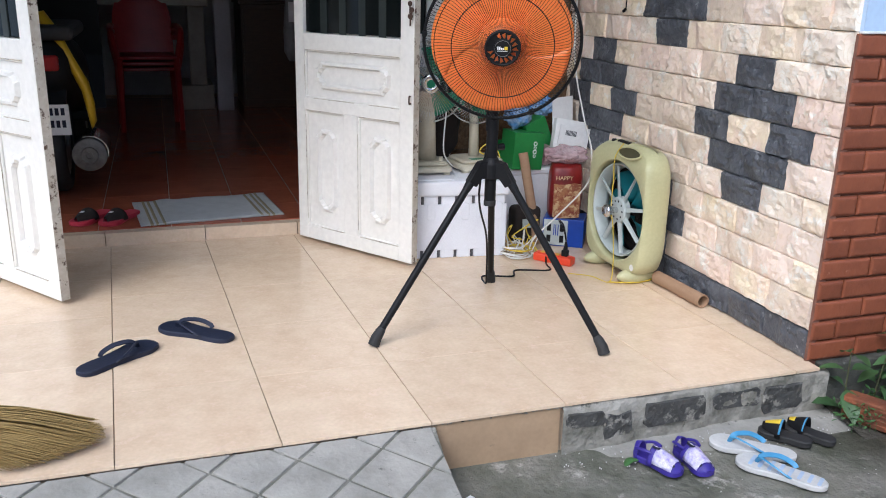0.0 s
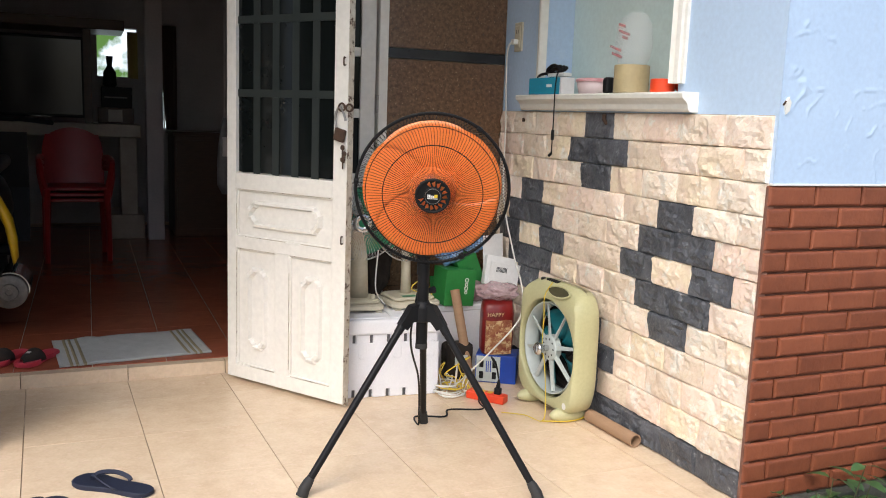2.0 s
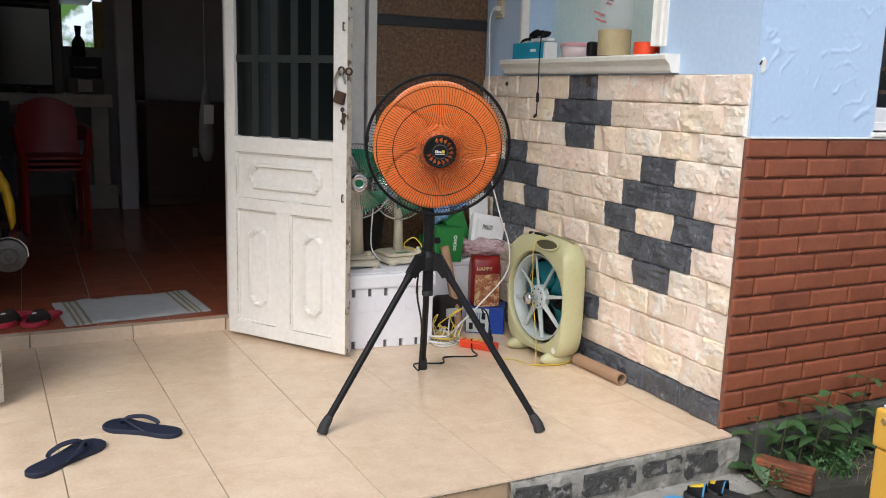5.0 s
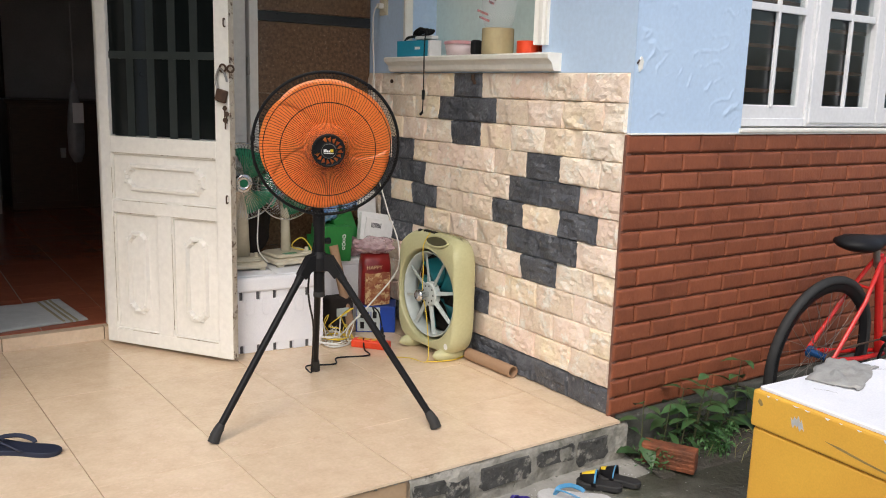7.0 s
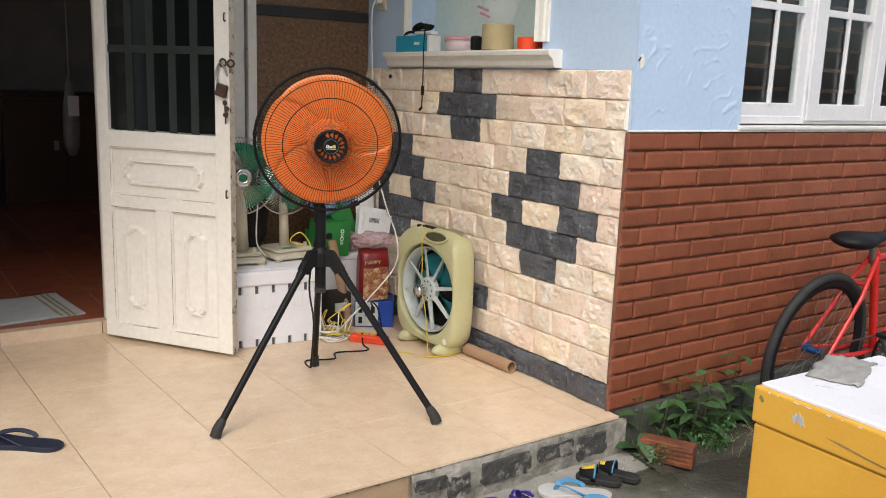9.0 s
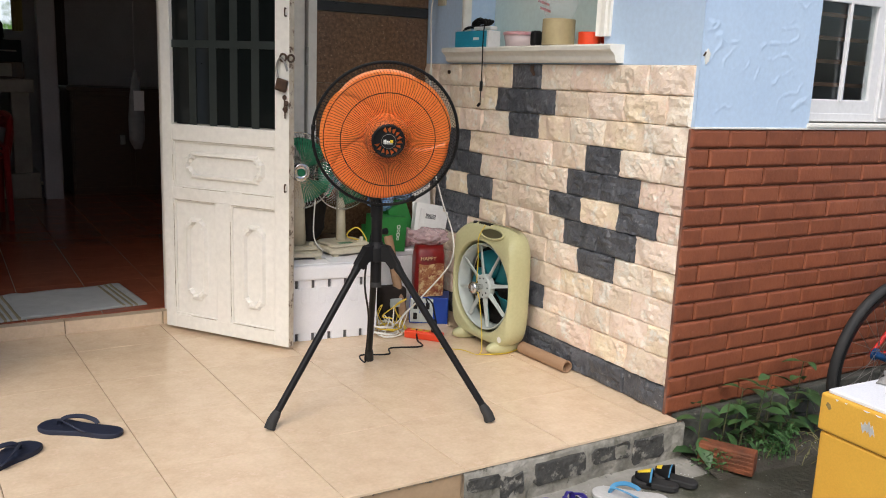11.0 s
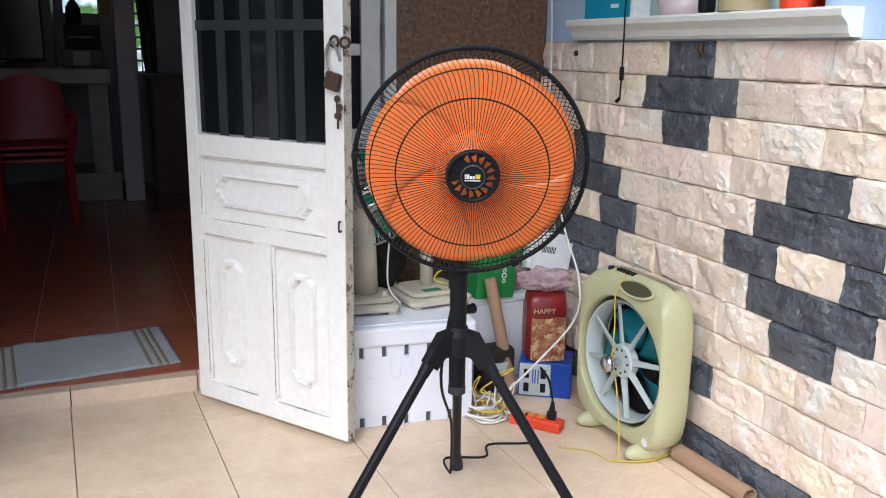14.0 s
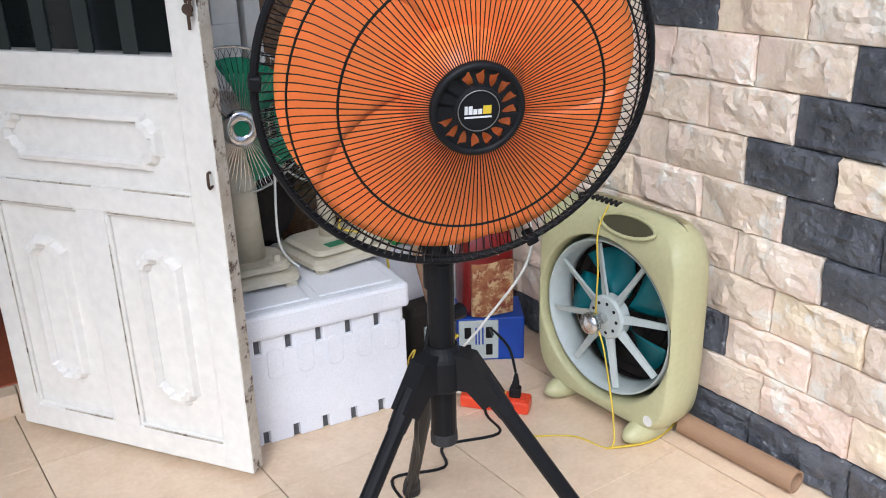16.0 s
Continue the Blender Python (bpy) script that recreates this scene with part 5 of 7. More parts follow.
        part("spider_arm", tube([(bb.x, -0.05, bb.z), (bb.x + 0.075 * math.cos(a), -0.05, bb.z + 0.075 * math.sin(a))], 0.007, 6), M_STEEL, cr)
    part("chain", tube([(0, -0.048, RW + 0.035), (bb.x, -0.05, bb.z + 0.088)], 0.004, 6), M_RUST, f)
    part("chain", tube([(0, -0.048, RW - 0.035), (bb.x, -0.05, bb.z - 0.088)], 0.004, 6), M_RUST, f)
    part("sprocket", lathe([(0.036, -0.003), (0.036, 0.003), (0, 0.003)], 24, m=Matrix.Translation((0, -0.048, RW)) @ pose(0, 0, 0, 90, 0, 0)), M_RUST, f)
    for s in (-1, 1):
        c = part("crank", tube([(bb.x, s * 0.06, bb.z), (bb.x + s * 0.12, s * 0.075, bb.z - s * 0.11)], 0.008, 8), M_STEEL, f)
        part("pedal", box(bb.x + s * 0.12 - 0.04, bb.x + s * 0.12 + 0.04, s * 0.115 - 0.035, s * 0.115 + 0.035, bb.z - s * 0.11 - 0.008, bb.z - s * 0.11 + 0.008, 0.003), M_BLACK, c)
    part("kickstand", tube([(0.06, -0.06, RW - 0.01), (0.10, -0.16, 0.012)], 0.007, 8), M_STEEL, f)
    return f


bicycle()


# ---- footwear ----
def sole_outline(L, W, n=28):
    """A foot-shaped outline, heel at -L/2, toe at +L/2 along x."""
    keys = [(-0.5, 0.0), (-0.485, 0.36), (-0.42, 0.66), (-0.28, 0.74), (-0.08, 0.70), (0.12, 0.84), (0.28, 1.0), (0.40, 0.88), (0.475, 0.52), (0.5, 0.0)]
    side = curve([(a * L, b * W / 2, 0) for a, b in keys], 4)
    up = [(p.x, p.y) for p in side]
    return up + [(x, -y * 0.94) for x, y in up[-2:0:-1]]


def flip_flop(m, L, W, sole, strap, label, group, top=None, stripes=False, thick=0.016):
    f = thing("flip_flop", m, label, "sandal", group)
    o = sole_outline(L, W)
    part("sole", slab(o, 0.0, thick, 0.005), sole, f, smooth=False)
    if top:
        part("footbed", slab([(x * 0.94, y * 0.92) for x, y in o], thick - 0.001, thick + 0.002, 0.002), top, f)
    if stripes:
        for k in range(8):
            x = -L * 0.42 + k * L * 0.105
            w = W * (0.28 if k < 4 else 0.36)
            part("stripe", slab(rounded(L * 0.04, w * 1.8, 0.004, 3), thick + 0.0005, thick + 0.0018, m=Matrix.Translation((x, 0, 0))), M_BLUEPALE, f, "pale blue printed stripe")
    toe = Vector((L * 0.27, W * 0.02, thick))
    for s in (-1, 1):
        pts = curve([toe, toe + Vector((-L * 0.06, s * W * 0.12, 0.020)), (L * 0.06, s * W * 0.35, 0.029 + thick * 0.4), (-L * 0.08, s * W * 0.42, 0.024), (-L * 0.13, s * W * 0.36, thick)], 8)
        b = bmesh.new()
        lo = []
        for i, p in enumerate(pts):
            a, c = pts[max(0, i - 1)], pts[min(len(pts) - 1, i + 1)]
            d = (c - a).normalized()
            sd = d.cross(Vector((0, -s * 0.6, 0.8))).normalized() * (0.0068 if i > 4 else 0.0052)
            up = d.cross(sd).normalized() * 0.0022
            lo.append([p - sd - up, p + sd - up, p + sd + up, p - sd + up])
        rings(lo, b)
        part("strap", b, strap, f, smooth=False)
    part("toe_post", tube([toe - Vector((0, 0, 0.002)), toe + Vector((0, 0, 0.010))], 0.0035, 8), strap, f)
    return f


M_BLUEPALE = mat("pale_blue_print", (0.34, 0.46, 0.62), (0.42, 0.50, 0.62), 16, 0.6)


def placed(a, b, z):
    """The pose of a shoe whose heel is at a and whose toe is at b."""
    return pose((a[0] + b[0]) / 2, (a[1] + b[1]) / 2, z, 0, 0, math.degrees(math.atan2(b[1] - a[1], b[0] - a[0])))


G1 = "navy flip-flops on the porch"
flip_flop(placed((-2.130, 0.478), (-1.930, 0.653), 0.0), 0.275, 0.098, M_NAVY, M_NAVY, "navy blue rubber flip-flop lying on the beige tiles", G1)
flip_flop(placed((-1.692, 0.617), (-1.907, 0.797), 0.0), 0.275, 0.098, M_NAVY, M_NAVY, "navy blue rubber flip-flop lying on the beige tiles", G1)
G2 = "white and blue flip-flops in the yard"
GZ = YARD + 0.001
flip_flop(placed((-0.262, -0.268), (-0.425, -0.130), GZ), 0.235, 0.088, M_OFFWHITE, M_SKYBLUE, "white foam flip-flop with bright blue straps", G2)
flip_flop(placed((-0.285, -0.415), (-0.412, -0.235), GZ), 0.240, 0.088, M_OFFWHITE, M_SKYBLUE, "striped white foam flip-flop with bright blue straps", G2, stripes=True)
G3 = "pink and black slippers indoors"


def slide(m, L, W, sole, band, label, group, prints):
    f = thing("slide_sandal", m, label, "sandal", group)
    o = sole_outline(L, W)
    part("sole", slab(o, 0.0, 0.020, 0.006), sole, f)
    # broad band over the toes
    n = 10
    lo = []
    for i in range(6):
        x = L * (0.05 + 0.38 * i / 5)
        w = W * (0.50 - 0.02 * i - 0.012 * i * i)
        h = 0.048 - 0.004 * i
        arc = [(x, w * math.cos(math.pi * k / n), 0.012 + h * math.sin(math.pi * k / n)) for k in range(n + 1)]
        inn = [(x, w * 0.93 * math.cos(math.pi * k / n), 0.012 + (h - 0.004) * math.sin(math.pi * k / n)) for k in range(n + 1)]
        lo.append(arc + inn[::-1])
    part("band", rings(lo), band, f, smooth=True)
    for (a, b, mm) in prints:
        lo = []
        for i in range(5):
            x = L * (a[0] + (a[1] - a[0]) * i / 4)
            q = (x / L - 0.05) / 0.38 * 5
            w = W * (0.50 - 0.02 * q - 0.012 * q * q) + 0.0012
            h = 0.048 - 0.004 * q + 0.0012
            t0, t1 = math.pi * b[0], math.pi * b[1]
            arc = [(x, w * math.cos(t0 + (t1 - t0) * k / 6), 0.012 + h * math.sin(t0 + (t1 - t0) * k / 6)) for k in range(7)]
            inn = [(p, q2 * 0.98, r - 0.001) for p, q2, r in arc]
            lo.append(arc + inn[::-1])
        part("print", rings(lo), mm, f, "bright printed patch", smooth=True)
    return f


slide(placed((-2.120, 2.120), (-2.250, 1.905), INSIDE), 0.25, 0.10, M_PINKRED, M_BROWNPAPER, "pink and black slide sandal on the doorstep floor", G3, [((0.2, 0.26), (0.45, 0.6), M_BARS)])
slide(placed((-2.005, 2.080), (-2.125, 1.885), INSIDE), 0.25, 0.10, M_PINKRED, M_BROWNPAPER, "pink and black slide sandal on the doorstep floor", G3, [((0.2, 0.26), (0.45, 0.6), M_BARS)])
G4 = "children's black and yellow slides"
slide(placed((-0.170, -0.225), (-0.252, -0.120), GZ), 0.150, 0.066, M_BLACK_RUBBER, M_BLACK, "child's black slide sandal with yellow print", G4, [((0.10, 0.38), (0.35, 0.72), M_YELLOWPRINT), ((0.06, 0.10), (0.1, 0.9), M_SKYBLUE)])
slide(placed((-0.098, -0.240), (-0.165, -0.120), GZ), 0.150, 0.066, M_BLACK_RUBBER, M_BLACK, "child's black slide sandal with yellow print", G4, [((0.28, 0.40), (0.3, 0.8), M_YELLOWPRINT), ((0.06, 0.09), (0.1, 0.5), M_SKYBLUE)])


def child_sandal(m, label, group):
    L, W = 0.145, 0.064
    f = thing("child_sandal", m, label, "sandal", group)
    o = sole_outline(L, W)
    part("sole", slab(o, 0.0, 0.018, 0.005), M_PURPLE, f)
    n = 10

    def shell(x0, x1, w0, w1, h0, h1, mm, name, t0=0.0, t1=1.0, steps=5, lab=""):
        lo = []
        for i in range(steps):
            u = i / (steps - 1)
            x, w, h = L * (x0 + (x1 - x0) * u), W * (w0 + (w1 - w0) * u), h0 + (h1 - h0) * u
            arc = [(x, w * math.cos(math.pi * (t0 + (t1 - t0) * k / n)), 0.010 + h * math.sin(math.pi * (t0 + (t1 - t0) * k / n))) for k in range(n + 1)]
            inn = [(a, b * 0.92, c * 0.94) for a, b, c in arc]
            lo.append(arc + inn[::-1])
        part(name, rings(lo), mm, f, lab, smooth=True)
    shell(0.36, 0.49, 0.45, 0.16, 0.026, 0.010, M_PURPLE, "toe_cap")
    shell(-0.02, 0.37, 0.51, 0.465, 0.045, 0.0275, M_LILAC, "upper", 0.07, 0.93, lab="white and lilac upper with small red prints")
    shell(-0.12, -0.02, 0.50, 0.50, 0.049, 0.046, M_PURPLE, "ankle_strap")
    shell(-0.48, -0.36, 0.22, 0.40, 0.040, 0.046, M_PURPLE, "heel_counter")
    for s in (-1, 1):
        part("opening", slab([(0.010 * math.cos(a), 0.0062 * math.sin(a)) for a in [2 * math.pi * k / 14 for k in range(14)]], 0, 0.0015, m=Matrix.Translation((L * 0.335, s * W * 0.26, 0.0315)) @ pose(0, 0, 0, -s * 34, 16, 0)), M_NAVY, f, "dark opening at the toe")
        part("side_band", tube(curve([(-L * 0.40, s * W * 0.36, 0.040), (-L * 0.22, s * W * 0.46, 0.048), (-L * 0.06, s * W * 0.40, 0.046)], 4), 0.0045, 6), M_PURPLE, f)
    b = part("buckle", box(-L * 0.10, L * 0.02, -W * 0.62, -W * 0.30, 0.040, 0.046, 0.002), M_NAVY, f, "dark strap end", m=pose(0, 0, 0.004, -28, 0, 0))
    for k in range(3):
        part("print", box(-L * 0.07 + k * 0.004, -L * 0.07 + k * 0.004 + 0.0028, -W * 0.58, -W * 0.50 + 0.006, 0.0462, 0.0468), M_BARS, b, "white printed bar")
    return f


G5 = "child's purple sandals"
child_sandal(placed((-0.680, -0.130), (-0.612, -0.262), GZ), "child's purple sandal with lilac patterned straps", G5)
child_sandal(placed((-0.552, -0.140), (-0.545, -0.285), GZ), "child's purple sandal with lilac patterned straps", G5)

# fallen leaf and scrap of paper
bm = bmesh.new()
lp = curve([(0, 0, 0.004), (0.03, 0.012, 0.009), (0.065, 0.004, 0.004)], 4)
rings([[p + Vector((0, -w, 0.0)), p + Vector((0, 0, 0.003)), p + Vector((0, w, 0)), p + Vector((0, 0, 0.002))] for p, w in zip(lp, (0.002, 0.008, 0.011, 0.012, 0.012, 0.011, 0.009, 0.005, 0.001))], bm)
solid("fallen_leaf", bm, M_WEED, "green fallen leaf lying on the wet concrete", "leaf", m=pose(-0.735, -0.175, YARD, 0, 0, 10))
solid("paper_scrap", slab([(0, 0), (0.035, 0.004), (0.03, 0.03), (0.008, 0.028)], 0.001, 0.0035), M_BARS, "crumpled white paper scrap at the ramp", "scrap", m=pose(-1.205, -0.235, YARD + 0.002, 4, -6, 20))


# ---- broom ----
def broom():
    d = Vector((0.235, -0.03, 0)).normalized()
    f = thing("broom", I4, "soft straw broom with a fan of golden bristles on the floor", "broom")
    base = Vector((-2.535, 0.125, 0.066))
    r = random.Random(5)
    for g in range(9):
        b = bmesh.new()
        for k in range(85):
            v = r.uniform(-1, 1)
            h = r.uniform(-1, 1) * (1 - 0.5 * v * v)
            L = 0.50 * (1 - 0.30 * max(0, -v) ** 1.5 - 0.04 * v * v) * r.uniform(0.80, 1.0)
            p0 = base + Vector((0, 0.035 * v, 0.022 * h))
            e = base + d * L + Vector((0, 0.098 * v + 0.016 * r.uniform(-1, 1) - 0.01, 0))
            e.z = 0.007 + 0.012 * (h + 1) + 0.012 * max(0, 1 - abs(v))
            mid = p0.lerp(e, 0.55) + Vector((0, 0.018 * v, 0.028 + 0.012 * h))
            mid.z = max(mid.z, 0.012)
            pts = curve([p0, mid, e], 4)
            tube(pts, [0.0017] * (len(pts) - 2) + [0.0012, 0.0006], 3, b)
        part("bristles", b, M_STRAW, f, "golden straw bristles")
    part("binding", tube([base - d * 0.10, base - d * 0.02, base + d * 0.05], [0.018, 0.03, 0.042], 14), M_STRAW, f)
    part("handle", tube([base - d * 0.55 + Vector((0, 0, 0.05)), base - d * 0.05], 0.012, 12), M_WOOD, f)
    return f


broom()

# ---- door mat ----
mat_thing = thing("door_mat", pose(-1.685, 2.088, INSIDE, 0, 0, 6), "pale grey woven door mat with tan end stripes", "mat")


def mat_strip(x0, x1, mm, name, lift=0.0):
    nx, ny = max(2, round((x1 - x0) / 0.012)), 22
    b = bmesh.new()
    rows = []
    for i in range(nx + 1):
        x = x0 + (x1 - x0) * i / nx
        top = []
        for j in range(ny + 1):
            v = j / ny * 2 - 1
            y = v * (0.215 + 0.008 * noise.noise((x * 7, v > 0, 2)))
            z = 0.007 + 0.006 * max(0, noise.noise((x * 6, y * 7, 0))) + (0.012 * max(0, noise.noise((x * 9, 3, v > 0))) if abs(v) > 0.85 else 0)
            top.append((x, y, z + lift))
        rows.append(top + [(p[0], p[1], 0.001) for p in top[::-1]])
    rings(rows, b)
    part(name, b, mm, mat_thing, smooth=True)


mat_strip(-0.315, 0.315, M_MAT, "weave")
for x in (-0.268, -0.245, -0.215, 0.215, 0.245, 0.268):
    mat_strip(x - 0.006, x + 0.006, M_MATSTRIPE, "stripe", 0.0015)


# ---- clutter in the corner ----
def carton(name, m, w, d, h, mm, label, lids=()):
    f = thing(name, m, label, "box")
    part("body", box(-w / 2, w / 2, -d / 2, d / 2, 0, h, 0.002), mm, f)
    return f


BZ = 0.312
green_box = carton("green_carton", pose(-0.322, 1.565, BZ, 0, 4, 4), 0.150, 0.13, 0.165, M_GREENCARD, "green printed cardboard carton on a white box")
for k, (z, hgt) in enumerate(((0.118, 0.020), (0.099, 0.015), (0.081, 0.020), (0.062, 0.015))):
    part("brand_mark", lathe([(hgt * 0.30, 0), (hgt * 0.30, 0.001), (hgt * 0.5, 0.001), (hgt * 0.5, 0), (hgt * 0.3, 0)], 18, m=Matrix.Translation((0.030, -0.0652, z)) @ pose(0, 0, 0, 90, 0, 0), cap=False), M_BARS, green_box, "round white brand mark")
part("flap", box(-0.075, 0.075, -0.16, -0.065, 0.0, 0.002), M_GREENCARD, green_box, m=pose(0, 0.13, 0.165, 68, 0, 0))
green_open = thing("open_carton", pose(-0.195, 1.640, BZ + 0.05, 0, -24, 10), "opened green carton leaning with its white inner flap out", "box")
part("body", box(-0.055, 0.055, -0.055, 0.055, 0, 0.17, 0.002), M_GREENCARD, green_open)
part("inner_flap", box(-0.053, 0.06, -0.057, -0.055, 0.0, 0.20), M_WHITECARD, green_open, m=pose(0.10, 0, 0.02, 0, 20, 0))
white_card = thing("white_carton", pose(-0.105, 1.545, BZ + 0.075, -12, 10, -6), "white card box with a barcode leaning in the corner", "box")
part("body", box(-0.075, 0.07, -0.02, 0.02, 0, 0.135, 0.002), M_WHITECARD, white_card)
part("lid", box(-0.075, 0.07, -0.10, -0.095, -0.0, 0.13, 0.001), M_WHITECARD, white_card, m=pose(0.012, 0.064, -0.01, 8, 0, 0))
for k in range(9):
    part("barcode_bar", box(-0.045 + k * 0.006, -0.045 + k * 0.006 + 0.003, -0.1015, -0.0998, 0.085, 0.108), M_DARKPRINT, white_card, "printed barcode bar", m=pose(0.012, 0.064, -0.01, 8, 0, 0))


def crumple(name, m, rx, ry, rz, mm, label, category, seed, amp=0.28, pleats=None):
    b = bmesh.new()
    bmesh.ops.create_icosphere(b, subdivisions=4, radius=1)
    for v in b.verts:
        n = v.co.normalized()
        k = 1 + amp * noise.noise(n * 2.2 + Vector((seed, 0, 0))) + amp * 0.6 * abs(noise.noise(n * 5 + Vector((0, seed, 0))))
        v.co = Vector((n.x * rx * k, n.y * ry * k, n.z * rz * k))
    z = min(v.co.z for v in b.verts)
    bmesh.ops.translate(b, verts=b.verts, vec=(0, 0, -z))
    return solid(name, b, mm, label, category, m=m)


M_BLUEFILM = mat("crumpled_blue_film", (0.05, 0.22, 0.55), (0.45, 0.55, 0.70), 30, 0.2, 0.3, 60)
crumple("plastic_bag", pose(-0.33, 1.600, BZ + 0.166), 0.06, 0.05, 0.05, M_BLUEFILM, "crumpled blue and white plastic bag on the cartons", "bag", 3.0, 0.35)
crumple("plastic_bag", pose(-0.19, 1.640, BZ + 0.215), 0.055, 0.045, 0.045, M_BLUEFILM, "crumpled blue plastic bag on the open carton", "bag", 8.0, 0.35)
crumple("plastic_bag", pose(-0.20, 1.585, BZ - 0.002), 0.085, 0.05, 0.045, M_PINKFILM, "crumpled clear pinkish bag behind the red bag", "bag", 12.0, 0.3)

# red bag of goods standing on the blue device
blue_dev = thing("voltage_box", pose(-0.178, 1.365, 0, 0, 0, -32), "blue metal power box with a white socket panel", "device")
part("body", box(-0.09, 0.09, -0.065, 0.075, 0.0, 0.125, 0.003), M_BLUEBOX, blue_dev)
pan = part("front_panel", box(-0.086, 0.020, -0.069, -0.064, 0.006, 0.120, 0.002), M_PALEGREY, blue_dev, "pale socket panel")
for x in (-0.062, -0.005):
    for z in (0.035, 0.085):
        part("socket", box(x - 0.009, x + 0.009, -0.0715, -0.0685, z - 0.016, z + 0.016, 0.002), M_BLACK, pan, "black socket")
for x in (-0.042, -0.034, -0.024):
    part("print", box(x, x + 0.004, -0.0698, -0.0688, 0.05, 0.10), M_BLUEBOX, pan, "blue printed bar")

red_bag = thing("snack_bag", pose(-0.185, 1.375, 0.125, 0, 0, -16), "red snack bag with a tan picture on a blue box", "bag")
lo = []
for z, w, d in ((0, 0.064, 0.05), (0.02, 0.071, 0.058), (0.10, 0.073, 0.06), (0.18, 0.071, 0.056), (0.215, 0.069, 0.050), (0.238, 0.065, 0.030)):
    lo.append([(w * math.copysign(abs(math.cos(a)) ** 0.5, math.cos(a)) + 0.004 * noise.noise((a * 3, z * 30, 0)), d * math.copysign(abs(math.sin(a)) ** 0.5, math.sin(a)) + 0.005 * noise.noise((a * 2, z * 25, 5)), z) for a in [2 * math.pi * k / 40 for k in range(40)]])
part("body", rings(lo), M_REDBAG, red_bag, smooth=True)
lo = []
for z in (0.008, 0.05, 0.09, 0.155):
    lo.append([(x, -0.0635 - 0.002 * noise.noise((x * 40, z * 20, 5)), z + 0.006 * math.sin(x * 60)) for x in (-0.058, -0.03, 0, 0.03, 0.058)] + [(x, -0.055, z) for x in (0.058, 0.03, 0, -0.03, -0.058)])
part("picture", rings(lo), M_TANPRINT, red_bag, "tan printed picture")
lettering("word", "HAPPY", 0.025, mat("gold_letter", (0.60, 0.42, 0.24), (0.52, 0.36, 0.20), 9, 0.4), red_bag, pose(-0.016, -0.0655, 0.182, 90, 0, 0))
crumple("plastic_bag", pose(-0.185, 1.380, 0.355, 0, 0, -16), 0.088, 0.062, 0.038, M_PINKFILM, "crumpled clear pinkish plastic bag on a red snack bag", "bag", 21.0, 0.30)

# black adaptor bag between the boxes
b = box(-0.075, 0.055, -0.045, 0.045, 0.0, 0.165, 0.02, seg=3)
for v in b.verts:
    v.co += Vector((0.008 * noise.noise(v.co * 18), 0.008 * noise.noise(v.co * 14 + Vector((4, 0, 0))), 0.010 * noise.noise(v.co * 12) if v.co.z > 0.05 else 0))
bag = thing("black_bag", pose(-0.335, 1.435, 0), "small black fabric bag with a pale label", "bag")
part("body", b, M_BROWNPAPER, bag, smooth=True)
part("label", box(-0.04, 0.02, -0.052, -0.046, 0.075, 0.115, 0.001), M_PALEGREY, bag, "pale label")
# dark cloth hanging between the fans
crumple("black_cloth", pose(-0.685, 1.640, 0.333), 0.085, 0.05, 0.19, M_BROWNPAPER, "dark bundle standing behind the desk fans", "bundle", 30.0, 0.18)
tube2 = thing("cardboard_tube", I4, "brown cardboard tube leaning upright in the corner", "tube")
d0, d1 = Vector((-0.300, 1.380, 0.0)), Vector((-0.352, 1.470, 0.395))
wv = (d1 - d0).normalized()
mt = yaw_from(wv, (0, 1, 0), d0)
LT = (d1 - d0).length
part("wall", lathe([(0.021, 0.004), (0.021, LT), (0.017, LT), (0.017, 0.004), (0.021, 0.004)], 24, m=mt, cap=False), M_CARD, tube2, smooth=False)
tube1 = thing("cardboard_tube", I4, "brown cardboard tube lying on the floor along the wall", "tube")
d0, d1 = Vector((-0.066, 0.772, 0.0255)), Vector((-0.052, 0.488, 0.0255))
mt = yaw_from(d1 - d0, (0, 0, 1), d0)
LT = (d1 - d0).length
part("wall", lathe([(0.0250, 0), (0.0250, LT), (0.0205, LT), (0.0205, 0), (0.0250, 0)], 28, m=mt, cap=False), M_CARD, tube1, smooth=False)

# extension lead
lead = thing("power_strip", pose(-0.345, 1.115, 0, 0, 0, -50), "orange-red power strip with a black plug on the floor", "power strip")
part("body", box(-0.085, 0.085, -0.026, 0.026, 0.0, 0.034, 0.006), M_REDORANGE, lead)
part("face", box(-0.07, 0.075, -0.018, 0.018, 0.033, 0.036, 0.002), M_REDORANGE, lead)
part("plug", box(0.035, 0.062, -0.012, 0.012, 0.035, 0.062, 0.004), M_BLACK, lead, "black plug")
part("plug", tube([(0.048, 0, 0.060), (0.050, 0, 0.078), (0.050, 0.0, 0.098)], [0.010, 0.008, 0.004], 10), M_BLACK, lead, "black plug tail")
for x in (-0.050, -0.018, 0.014):
    part("socket", box(x - 0.011, x + 0.011, -0.013, 0.013, 0.0355, 0.0375, 0.001), M_YELLOW, lead, "orange-yellow socket face")


def cord(name, pts, r, mm, label, n=6):
    return solid(name, tube(curve(pts, n), r, 6), mm, label, "cable", smooth=True)


cord("black_cable", [(-0.312, 1.080, 0.100), (-0.318, 1.10, 0.16), (-0.28, 1.22, 0.15), (-0.225, 1.285, 0.09)], 0.0035, M_BLACK, "black power cable from the plug to the blue box")
